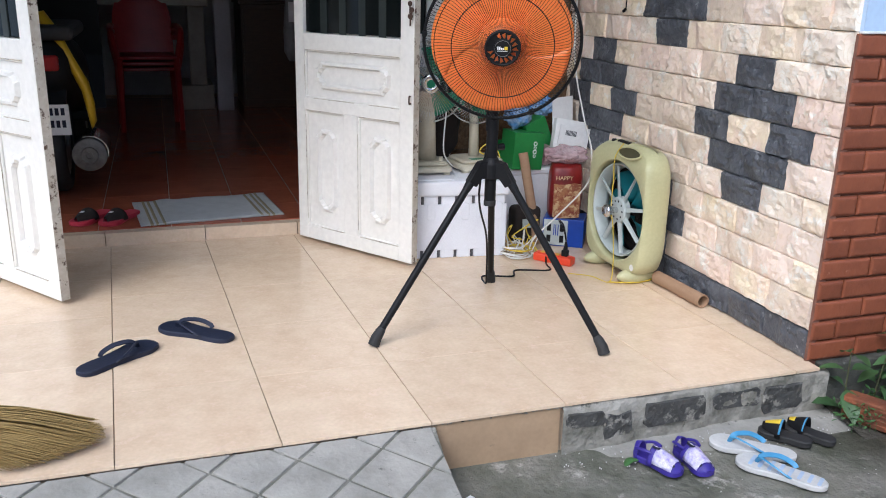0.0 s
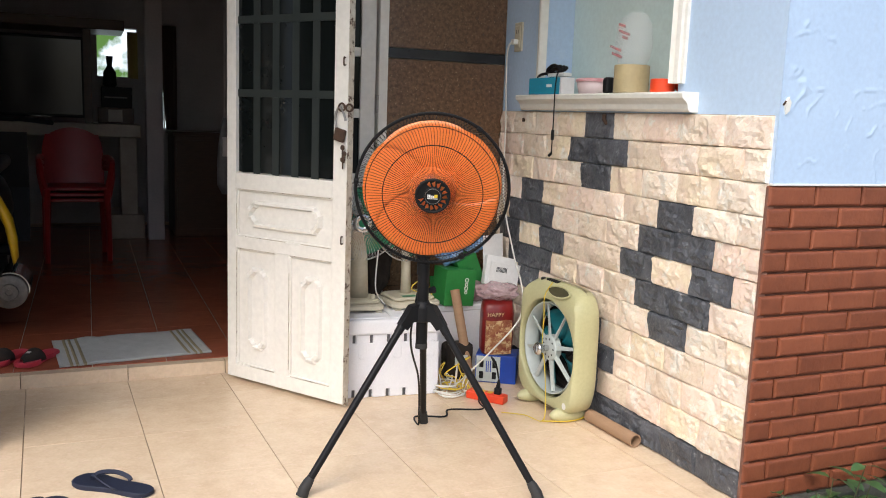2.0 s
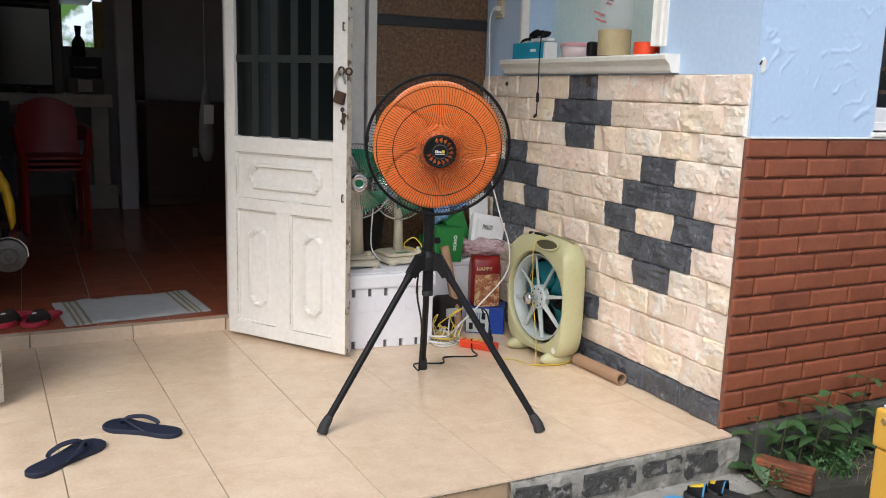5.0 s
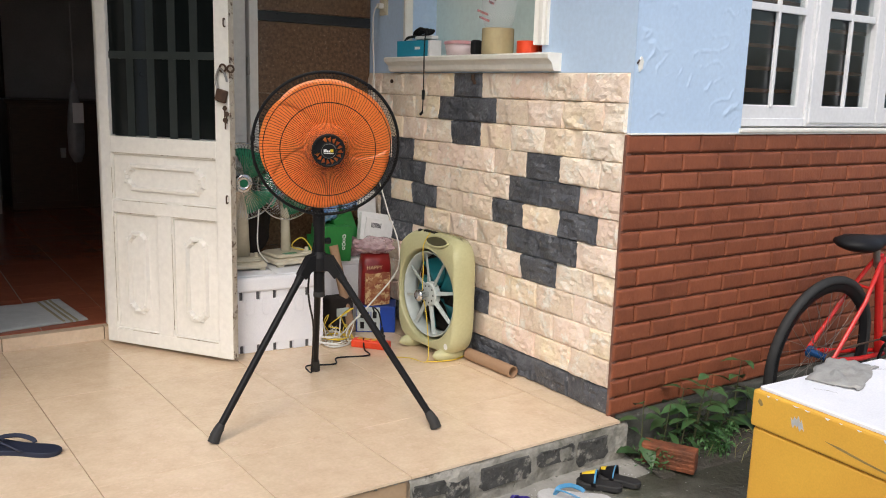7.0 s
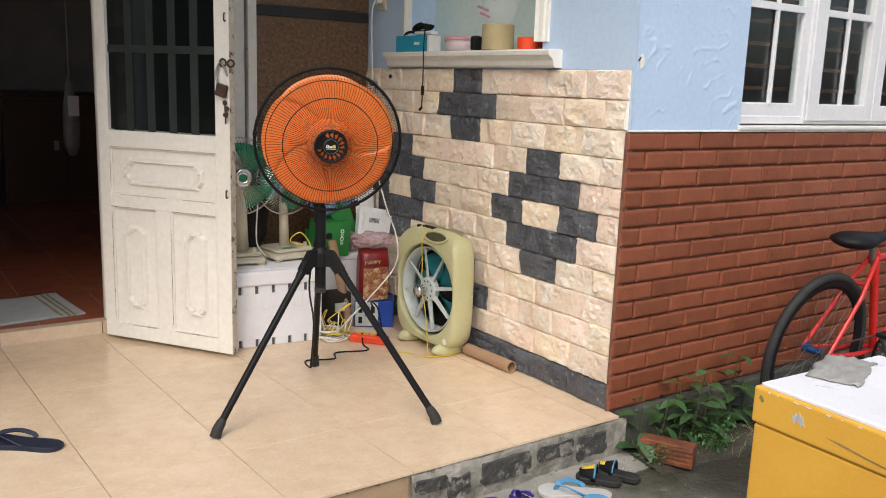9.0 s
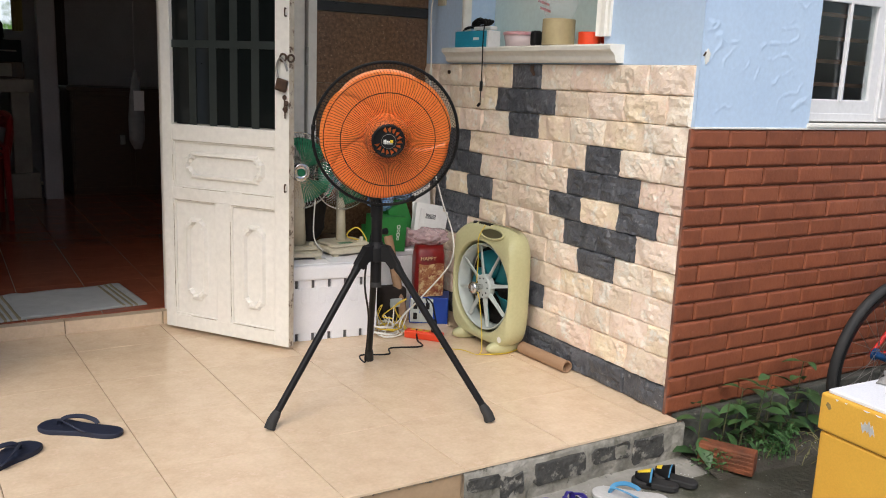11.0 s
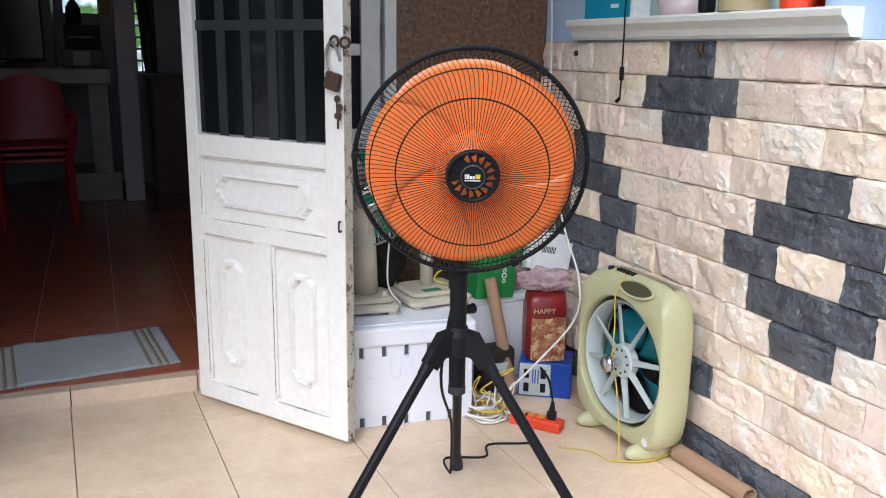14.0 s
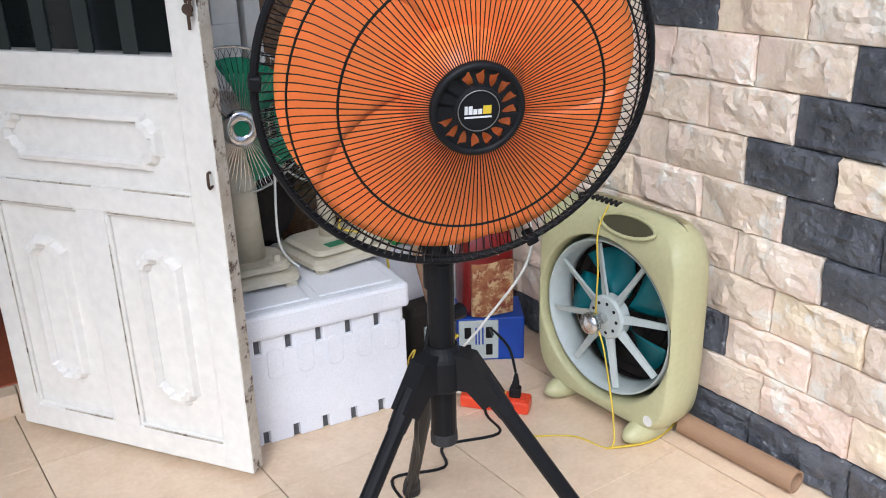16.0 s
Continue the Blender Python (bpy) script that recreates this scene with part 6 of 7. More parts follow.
cord("fan_cable", [(-0.862, 0.560, 0.70), (-0.895, 0.58, 0.45), (-0.80, 0.74, 0.25), (-0.730, 0.90, 0.05), (-0.722, 0.925, 0.004), (-0.700, 1.010, 0.004), (-0.59, 0.978, 0.004), (-0.545, 1.045, 0.004), (-0.415, 1.012, 0.004), (-0.392, 1.09, 0.006), (-0.372, 1.135, 0.04)], 0.0035, M_BLACK, "black fan cable trailing over the tiles")
cord("white_cable", [(-0.018, 1.640, 1.505), (-0.045, 1.640, 1.500), (-0.052, 1.660, 1.43), (-0.045, 1.655, 1.15), (-0.055, 1.62, 0.80), (-0.075, 1.46, 0.56), (-0.105, 1.30, 0.42), (-0.150, 1.235, 0.30), (-0.28, 1.25, 0.155), (-0.37, 1.27, 0.06), (-0.40, 1.23, 0.012), (-0.375, 1.16, 0.03)], 0.0038, M_WHITECORD, "white cable hanging from the wall socket to the power strip")
r5 = random.Random(9)
for k in range(4):
    a0 = r5.uniform(0, 6)
    c = Vector((-0.455 + r5.uniform(-0.02, 0.02), 1.235 + r5.uniform(-0.03, 0.03), 0))
    pts = [c + Vector(((0.05 + 0.012 * r5.uniform(-1, 1)) * math.cos(a0 + i * 0.9), (0.05 + 0.012 * r5.uniform(-1, 1)) * math.sin(a0 + i * 0.9), 0.006 + 0.010 * k + 0.006 * r5.random())) for i in range(12)]
    cord("cable_coil", pts, 0.0032, M_WHITECORD if k != 2 else M_YELLOWCORD, "loose coil of pale cable beside the foam box", 4)
for k in range(6):
    x = -0.47 + 0.024 * k + r5.uniform(-0.015, 0.015)
    pts = [Vector((x, 1.30 + r5.uniform(-0.03, 0.02), 0.004))]
    for q in range(4):
        pts.append(Vector((x + r5.uniform(-0.06, 0.06), 1.27 + r5.uniform(-0.04, 0.03), r5.uniform(0.03, 0.16) if q in (1, 2) else r5.uniform(0.01, 0.10))))
    pts.append(Vector((x + r5.uniform(-0.05, 0.07), 1.245, 0.004)))
    cord("tangled_wire", pts, 0.0022 if k % 3 else 0.003, M_YELLOWCORD if k % 2 else M_WHITECORD, "thin tangled wire heaped in the corner")
cord("yellow_twine", [(-0.357, 0.955, 0.004), (-0.282, 0.90, 0.004), (-0.250, 0.820, 0.004), (-0.228, 0.835, 0.06), (-0.208, 0.893, 0.20), (-0.204, 0.928, 0.27), (-0.200, 0.933, 0.38), (-0.196, 0.943, 0.47), (-0.157, 0.953, 0.522)], 0.0021, M_YELLOWCORD, "yellow cord draped over the box fan")
cord("yellow_twine", [(-0.250, 0.818, 0.005), (-0.17, 0.785, 0.006), (-0.10, 0.79, 0.006), (-0.040, 0.80, 0.02)], 0.003, M_YELLOWCORD, "yellow cord lying by the box fan")
cord("desk_fan_cable", [(-0.70, 1.41, 0.36), (-0.735, 1.43, 0.42), (-0.72, 1.46, 0.56), (-0.70, 1.48, 0.66)], 0.003, M_WHITECORD, "pale cable of an old desk fan")
cord("desk_fan_cable", [(-0.52, 1.46, 0.345), (-0.47, 1.45, 0.38), (-0.50, 1.49, 0.44), (-0.545, 1.50, 0.40), (-0.46, 1.44, 0.36), (-0.445, 1.43, 0.20), (-0.46, 1.40, 0.02)], 0.003, M_YELLOWCORD, "yellowed cable of an old desk fan")

# socket on the blue wall
sock = thing("wall_socket", I4, "aged cream wall socket with a white plug", "socket")
part("plate", box(-0.010, 0.0, 1.605, 1.675, 1.462, 1.592, 0.003), M_CREAM, sock)
part("face", box(-0.014, -0.009, 1.617, 1.663, 1.478, 1.576, 0.002), M_CREAM, sock)
for z in (1.55,):
    for y in (1.632, 1.648):
        part("slot", box(-0.0148, -0.0135, y - 0.002, y + 0.002, z - 0.008, z + 0.008), M_BLACK, sock, "dark slot")
part("plug", box(-0.040, -0.013, 1.625, 1.655, 1.492, 1.516, 0.004), M_WHITECORD, sock, "white plug")

# rust stain holes and chipped plaster at the wall corner
chip = thing("chipped_corner", I4, "chipped plaster with a rusty nail at the wall corner", "damage", kind="structure")
part("chip", slab([(0, 0), (0.012, 0.01), (0.016, 0.035), (0.006, 0.05), (-0.006, 0.03)], 0, 0.006, m=Matrix.Translation((0.018, -0.002, 1.195)) @ pose(0, 0, 0, 90, 0, 0)), M_WHITE, chip)
part("nail", tube([(0.010, -0.002, 1.222), (0.010, -0.008, 1.228), (0.012, -0.008, 1.234)], 0.003, 6), M_RUST, chip)
part("hook", tube([(-0.012, 1.53, 1.153), (-0.022, 1.53, 1.153)], 0.009, 8), M_RUST, chip)
part("hook", tube([(-0.012, 0.865, 1.150), (-0.026, 0.865, 1.165), (-0.026, 0.865, 1.185)], 0.008, 8), M_RUST, chip)

# ---- things in the alcove ----
SZ = 1.263
cb = thing("cyan_carton", pose(0.0, 1.325, SZ, 0, 0, 4), "small cyan and white carton on the alcove sill", "box")
part("body", box(-0.045, 0.02, -0.125, 0.11, 0, 0.070, 0.002), M_CYAN, cb)
part("side", box(-0.0452, 0.0202, -0.140, -0.126, 0.0, 0.070, 0.001), M_WHITECARD, cb, "white end of the carton")
part("print", box(-0.0462, -0.0448, -0.07, -0.03, 0.03, 0.042), M_BARS, cb, "pale printed bar")
coil = thing("cable_bundle", pose(0.0, 1.30, SZ + 0.070), "black cable bundled on top of a carton", "cable")
for k in range(4):
    part("loop", tube([Vector((0.004 * k - 0.01, (0.052 + 0.006 * k) * math.cos(a + 0.3 * k) - 0.008 * k, 0.030 + (0.024 - 0.004 * k) * math.sin(a) + 0.006 * noise.noise((math.cos(a) * 2, math.sin(a) * 2, k)))) for a in [2 * math.pi * i / 24 for i in range(24)]], 0.006, 6, close=True), M_BLACK, coil, smooth=True)
part("tail", tube(curve([(-0.01, 0.02, 0.02), (-0.03, 0.08, 0.012), (-0.01, 0.15, -0.03), (-0.03, 0.13, -0.01)], 5), 0.006, 6), M_BLACK, coil)
part("charger", box(-0.02, 0.02, -0.105, 0.03, 0.004, 0.02, 0.004), M_BARS, coil, "white adaptor")
cord("hanging_lead", [(-0.02, 1.24, 1.352), (-0.055, 1.19, 1.335), (-0.074, 1.165, 1.27), (-0.076, 1.16, 1.18), (-0.078, 1.158, 1.10), (-0.078, 1.16, 1.02)], 0.0028, M_BLACK, "thin black lead hanging over the sill")
jack = thing("lead_jack", I4, "small black jack on the hanging lead", "plug")
part("jack", tube([(-0.078, 1.158, 1.115), (-0.078, 1.158, 1.075)], 0.007, 8), M_BLACK, jack)
part("tip", tube([(-0.078, 1.162, 1.02), (-0.080, 1.175, 1.010)], 0.006, 8), M_BLACK, jack)
tub = thing("plastic_tub", pose(0.03, 1.030, SZ), "clear plastic tub with a pink lid", "tub")
part("tub_body", lathe([(0.060, 0), (0.064, 0.002), (0.074, 0.048), (0.072, 0.048), (0.060, 0.004)], 32, m=I4, cap=False), mat("milky_tub", (0.62, 0.52, 0.52), (0.56, 0.45, 0.46), 15, 0.2), tub, smooth=True)
part("tub_lid", lathe([(0.078, 0.048), (0.078, 0.058), (0.070, 0.062), (0, 0.062)], 32, m=I4), mat("pink_lid", (0.62, 0.26, 0.28), (0.56, 0.40, 0.42), 30, 0.3), tub)
dk = thing("black_adaptor", pose(0.0, 0.885, SZ), "small black adaptor standing on the sill", "adaptor")
part("body", box(-0.022, 0.022, -0.018, 0.018, 0, 0.062, 0.012, seg=3), M_BLACK, dk, smooth=False)
tape = thing("tape_roll", pose(-0.005, 0.735, SZ), "large roll of tan packing tape on the sill", "tape")
part("roll", lathe([(0.062, 0), (0.064, 0.002), (0.064, 0.098), (0.062, 0.100), (0.046, 0.100), (0.046, 0)], 40, m=I4, cap=False), M_TAPE, tape, smooth=False)
part("core", lathe([(0.046, 0.001), (0.046, 0.099), (0.042, 0.099), (0.042, 0.001)], 40, m=I4, cap=False), M_CARD, tape)
b = bmesh.new()
lo = []
for z, r in ((0.102, 0.066), (0.14, 0.082), (0.19, 0.088), (0.24, 0.080), (0.275, 0.060), (0.29, 0.02)):
    lo.append([((r + 0.010 * noise.noise((a * 2.2, z * 20, 0))) * math.cos(a) * 0.6, (r + 0.012 * noise.noise((a * 2.5, z * 18, 3))) * math.sin(a), z) for a in [2 * math.pi * k / 36 for k in range(36)]])
rings(lo, b)
bg = solid("clear_bag", b, M_CLEAR, "clear plastic bag with red print on a tape roll", "bag", m=pose(-0.005, 0.735, SZ), smooth=True)
for z, y0, y1 in ((0.235, -0.01, 0.035), (0.215, -0.05, 0.02), (0.20, -0.045, -0.01), (0.155, -0.03, 0.045), (0.135, -0.05, 0.02)):
    part("print", box(-0.0585, -0.0570, y0, y1, z, z + 0.009), mat("red_bag_print", (0.62, 0.10, 0.12), (0.55, 0.09, 0.11), 9, 0.4, alpha=0.42), bg, "red printed bar", m=pose(0, 0.05 * (0.2 - z) * 4, 0, 16, 0, 0) @ pose(0, 0.055, -0.012))
red = thing("red_tape_roll", pose(-0.005, 0.548, SZ), "two rolls of bright red tape on the sill", "tape")
part("roll", lathe([(0.040, 0), (0.042, 0.002), (0.042, 0.044), (0.040, 0.046), (0.026, 0.046), (0.026, 0)], 32, m=I4, cap=False), M_REDORANGE, red)
part("roll", lathe([(0.046, 0), (0.048, 0.002), (0.048, 0.048), (0.046, 0.050), (0.030, 0.050), (0.030, 0)], 32, m=pose(0.055, -0.028, 0.05, 0, 90, 0), cap=False), M_REDORANGE, red)

# ---- padlock hanging at the open leaf ----
D = pose(-1.31, 1.700, 0, 0, 0, ra)
pl = thing("padlock", D @ pose(LEAF_W - 0.022, -0.010, 1.075), "old brass-brown padlock with keys hanging on the door", "padlock")
part("lock_body", box(-0.026, 0.022, -0.012, 0.006, -0.028, 0.020, 0.005), M_RUST, pl, m=pose(0, 0, 0, 0, 14, 0))
part("shackle", tube(curve([(-0.018, -0.003, 0.016), (-0.026, -0.003, 0.06), (-0.010, -0.003, 0.098), (0.010, -0.003, 0.085), (0.024, -0.003, 0.050)], 5), 0.0045, 8), M_STEEL, pl)
part("hasp", hoop(0.014, 0.004, 0, 20, 6, m=pose(0.004, -0.002, 0.100, 90, 0, 0)), M_RUST, pl)
part("hasp", hoop(0.013, 0.004, 0, 20, 6, m=pose(0.034, 0.006, 0.098, 90, 0, 60)), M_RUST, pl)
for k, (x, z) in enumerate(((0.012, -0.05), (0.020, -0.072), (0.014, -0.095))):
    part("key", lathe([(0.010, -0.001), (0.010, 0.001)], 12, m=pose(x, -0.004, z, 90, 0, 20 * k)), M_RUST, pl)
    part("key_blade", box(x - 0.003, x + 0.003, -0.005, -0.003, z - 0.035, z - 0.008), M_RUST, pl)


# ---- plants and loose bricks at the wall foot ----
soil = bmesh.new()
xs = [0.03 + 0.06 * i for i in range(34)]
prof = [(-0.30, -0.012), (-0.24, 0.0), (-0.18, 0.010), (-0.10, 0.022), (-0.028, 0.030)]
rings([[(x, y * (1 + 0.25 * noise.noise((x * 3, 0, 1))) if y < -0.05 else y, YARD - 0.008 + z + 0.012 * noise.noise((x * 11, y * 13, 2))) for y, z in prof] for x in xs], soil, closed=False, cap=False)
solid("soil_bed", soil, M_SOIL, "dark damp soil and grit along the foot of the wall", "soil", "structure", smooth=True)


def leaf_blade(b, m, L, W, droop=0.3):
    """One pointed leaf along +x, folded a little at its midrib."""
    prof = [(0.0, 0.02), (0.12, 0.45), (0.3, 0.9), (0.5, 1.0), (0.7, 0.78), (0.88, 0.36), (1.0, 0.02)]
    vs = []
    for u, w in prof:
        z = -droop * L * u * u + 0.12 * L * u
        vs.append([b.verts.new(m @ Vector((u * L, -w * W / 2, z + 0.10 * W * w))), b.verts.new(m @ Vector((u * L, 0, z))), b.verts.new(m @ Vector((u * L, w * W / 2, z + 0.10 * W * w)))])
    for a, c in zip(vs, vs[1:]):
        b.faces.new((a[0], a[1], c[1], c[0]))
        b.faces.new((a[1], a[2], c[2], c[1]))


rp6 = random.Random(21)


def plant(x, y, h, n, label, scale=1.0):
    f = thing("weed_plant", pose(x, y, YARD + 0.004), label, "plant", "weeds along the wall")
    lean = Vector((rp6.uniform(-0.12, 0.12), rp6.uniform(-0.16, -0.02), 0)) * h
    pts = curve([(0, 0, 0), lean * 0.4 + Vector((0, 0, h * 0.5)), lean + Vector((0, 0, h))], 6)
    part("stem", tube(pts, [0.0035 * (1 - 0.6 * i / len(pts)) for i in range(len(pts))], 6), M_STEM, f)
    for k in range(n):
        u = 0.16 + 0.84 * k / max(1, n - 1)
        p = pts[min(len(pts) - 1, int(u * (len(pts) - 1)))]
        for s in (0, 180):
            a = 90 * k + s + rp6.uniform(-30, 30)
            L = scale * rp6.uniform(0.070, 0.105) * (1.15 - 0.45 * u)
            b = bmesh.new()
            leaf_blade(b, Matrix.Translation(p) @ pose(0, 0, 0, rp6.uniform(-20, 20), rp6.uniform(-25, 25), a) @ pose(0.012, 0, 0), L, L * 0.50, rp6.uniform(0.2, 0.6))
            tube([p, Matrix.Translation(p) @ pose(0, 0, 0, 0, 0, a) @ Vector((0.013, 0, 0.001))], 0.001, 4, b)
            part("leaf", b, M_LEAF, f, smooth=True)
    return f


for x, y, h, n in ((0.085, -0.075, 0.20, 4), (0.20, -0.075, 0.18, 4), (0.27, -0.07, 0.22, 4), (0.345, -0.09, 0.27, 5), (0.42, -0.07, 0.19, 4), (0.60, -0.065, 0.28, 6), (0.655, -0.09, 0.16, 4), (0.24, -0.12, 0.13, 3), (0.31, -0.12, 0.16, 4), (0.52, -0.08, 0.17, 4), (0.385, -0.11, 0.17, 4)):
    plant(x, y, h, n, "green broad-leaved weed growing by the brick wall", 1.15)
# fine weeds as one heap
b = bmesh.new()
for k in range(520):
    c = rp6.choice(((0.055, -0.150, 0.055), (0.085, -0.175, 0.05), (0.30, -0.16, 0.07), (0.36, -0.19, 0.05), (0.42, -0.14, 0.06), (0.20, -0.10, 0.06), (0.50, -0.13, 0.05)))
    p = Vector((c[0] + rp6.gauss(0, c[2] * 0.55), c[1] + rp6.gauss(0, c[2] * 0.5), YARD + rp6.uniform(0.0, 0.07)))
    leaf_blade(b, Matrix.Translation(p) @ pose(0, 0, 0, rp6.uniform(-50, 50), rp6.uniform(-70, 20), rp6.uniform(0, 360)), rp6.uniform(0.012, 0.024), rp6.uniform(0.006, 0.010))
    if k % 5 == 0:
        tube([Vector((p.x, p.y, YARD - 0.004)), p], 0.0009, 3, b)
solid("fine_weeds", b, M_WEED, "tufts of small feathery weeds in the soil", "weeds", "stuff")
b = bmesh.new()
for k in range(300):
    x, y = rp6.uniform(-0.9, 0.7), rp6.uniform(-0.75, -0.07)
    if rp6.random() < 0.5:
        y = rp6.uniform(-0.2, -0.07)
    s = rp6.uniform(0.0006, 0.0016)
    g0 = YARD - 0.010 + 0.009 * noise.noise((x * 1.3, y * 1.3, 2)) if y < -0.2 else YARD + 0.004
    box(x - s, x + s * rp6.uniform(0.5, 1.5), y - s, y + s, g0 - 0.002, g0 + s * 0.6, 0, b)
solid("grit", b, M_OFFWHITE, "pale grit and crumbs scattered on the yard", "grit", "stuff")
b = bmesh.new()
for k in range(40):
    p = Vector((rp6.uniform(0.35, 0.75), rp6.uniform(-0.30, -0.10), YARD))
    a = rp6.uniform(0, 6.28)
    L = rp6.uniform(0.06, 0.14)
    tube(curve([p, p + Vector((math.cos(a) * L * 0.5, math.sin(a) * L * 0.5, L * rp6.uniform(0.2, 0.7))), p + Vector((math.cos(a) * L, math.sin(a) * L, 0.01))], 3), 0.0012, 3, b)
solid("dry_grass", b, mat("dry_grass", (0.22, 0.19, 0.09), (0.13, 0.15, 0.05), 30, 0.8), "thin dry grass stalks by the wall", "grass", "stuff")


def hollow_brick(m, label):
    f = thing("loose_brick", m, label, "brick")
    M = mat("wet_red_brick", (0.27, 0.085, 0.036), (0.10, 0.040, 0.022), 14, 0.7, 0.4, 90, spot=(0.05, 0.04, 0.025), spot_scale=16, spot_at=0.58)
    b = box(0, 0.185, -0.06, 0, 0.0, 0.078, 0.005)
    part("body", b, M, f)
    for k in range(4):
        part("ridge", box(0.002, 0.183, -0.0625, -0.059, 0.010 + 0.016 * k, 0.018 + 0.016 * k, 0.001, seg=1), M, f)
    return f


hollow_brick(pose(0.095, -0.085, YARD + 0.002, 0, 0, -62), "wet red hollow brick lying in the weeds")

# rag on the cooler
b = bmesh.new()
n = 18
g = []
for i in range(n + 1):
    row = []
    for j in range(n + 1):
        u, v = i / n, j / n
        x = 0.24 * u + 0.02 * noise.noise((u * 3, v * 3, 1))
        y = 0.125 * v + 0.02 * noise.noise((u * 3, v * 2, 7))
        z = 0.005 + 0.011 * max(0, noise.noise((u * 4, v * 5, 3))) + 0.006 * noise.noise((u * 9, v * 9, 4))
        row.append((x, y, max(0.003, z)))
    g.append(row)
rings([r + [(p[0], p[1], max(0.0005, p[2] - 0.004)) for p in r[::-1]] for r in g], b)
solid("rag", b, M_CLOTH, "crumpled grey rag lying on the cooler", "rag", m=pose(-0.13, -0.94, YARD + 0.562, 0, 0, 18), smooth=True)


# ---- things inside the house ----
def plastic_chair(m, label):
    f = thing("plastic_chair", m, label, "chair", "stacked red chairs")
    part("seat", slab(rounded(0.40, 0.40, 0.06, 5), 0.42, 0.445, 0.01), M_REDCHAIR, f)
    for sx in (-1, 1):
        part("leg", tube([(sx * 0.20, -0.20, 0.0), (sx * 0.19, -0.17, 0.43)], [0.017, 0.024], 8), M_REDCHAIR, f)
        part("leg", tube([(sx * 0.20, 0.22, 0.0), (sx * 0.19, 0.17, 0.43)], [0.017, 0.024], 8), M_REDCHAIR, f)
        part("armrest", tube(curve([(sx * 0.20, -0.17, 0.44), (sx * 0.23, -0.16, 0.60), (sx * 0.23, 0.02, 0.635), (sx * 0.21, 0.18, 0.63)], 5), 0.020, 8), M_REDCHAIR, f)
    n = 14
    lo = []
    for i in range(9):
        u = i / 8
        w = 0.205 * (1 - 0.25 * max(0, u - 0.5) ** 2 * 4)
        lo.append([(w * (2 * k / n - 1), 0.175 + 0.085 * u + 0.03 * (1 - (2 * k / n - 1) ** 2), 0.44 + 0.40 * u - (0.05 * (2 * k / n - 1) ** 2 if i == 8 else 0)) for k in range(n + 1)] + [(w * (2 * k / n - 1), 0.187 + 0.085 * u + 0.03 * (1 - (2 * k / n - 1) ** 2), 0.44 + 0.40 * u - (0.05 * (2 * k / n - 1) ** 2 if i == 8 else 0)) for k in range(n, -1, -1)])
    part("backrest", rings(lo), M_REDCHAIR, f, smooth=False)
    return f


ch = plastic_chair(pose(-1.93, 4.62, INSIDE, 0, 0, 4), "red plastic armchair in a stack, dim indoors")
for k in (1, 2):
    copy_thing(ch, pose(-1.93, 4.62 - 0.012 * k, INSIDE + 0.040 * k, 0, 0, 4))

unit = thing("tv_unit", I4, "built-in pale stone counter and shelf with dark pillars", "shelf unit")
part("counter", box(-3.9, -1.44, 5.45, 6.1, 0.895, 1.0, 0.008), M_COUNTER, unit)
part("upper_shelf", box(-3.9, -1.55, 5.50, 6.1, 1.74, 1.82, 0.006), M_WOOD, unit, "dark wooden upper shelf")
part("leg_panel", box(-1.60, -1.47, 5.55, 5.75, INSIDE + 0.20, 0.895, 0.004), M_COUNTER, unit)
part("plinth", box(-1.75, -1.42, 5.50, 6.1, INSIDE, INSIDE + 0.20, 0.006), M_COUNTER, unit)
part("side_panel", box(-1.86, -1.80, 5.6, 6.1, 1.0, 1.74), M_WOOD, unit)
solid("pillar", box(-1.40, -1.27, 5.40, 5.55, INSIDE, 3.0, 0.006), M_INNER, "blue-grey painted square pillar in the room", "pillar", "structure")
tv = thing("television", pose(-2.35, 5.62, 1.0), "large black television on the counter", "television")
part("screen", box(-0.48, 0.48, 0, 0.03, 0.06, 0.66, 0.004), M_SCREEN, tv)
part("bezel", box(-0.50, 0.50, 0.006, 0.05, 0.04, 0.68, 0.008), M_BLACK, tv)
part("stand", box(-0.22, 0.22, -0.06, 0.12, 0.0, 0.015, 0.004), M_BLACK, tv)
part("stand_neck", box(-0.05, 0.05, 0.02, 0.045, 0.01, 0.06), M_BLACK, tv)
part("standby_bar", box(0.10, 0.24, -0.002, 0.0, 0.044, 0.048), M_STEEL, tv, "thin silver trim")
radio = thing("radio", pose(-1.63, 5.70, 1.0), "dark radio with a square face on the counter", "radio")
part("body", box(-0.13, 0.15, 0, 0.16, 0, 0.13, 0.006), M_WOOD, radio)
part("face", box(-0.05, 0.06, -0.004, 0.001, 0.015, 0.115, 0.003), M_COUNTER, radio, "pale square dial")
part("upper_deck", box(-0.10, 0.14, 0.01, 0.15, 0.13, 0.30, 0.006), M_BLACK, radio)
part("handle", tube([(-0.08, -0.004, 0.215), (0.10, -0.004, 0.215)], 0.006, 6), M_STEEL, radio)
jug = thing("dark_jug", pose(-1.66, 5.78, 1.30), "dark jug standing on the radio", "jug")
part("body", lathe([(0.04, 0), (0.055, 0.02), (0.05, 0.12), (0.02, 0.17), (0.028, 0.25), (0.0, 0.25)], 20, m=I4, cap=False), M_BLACK, jug, smooth=True)
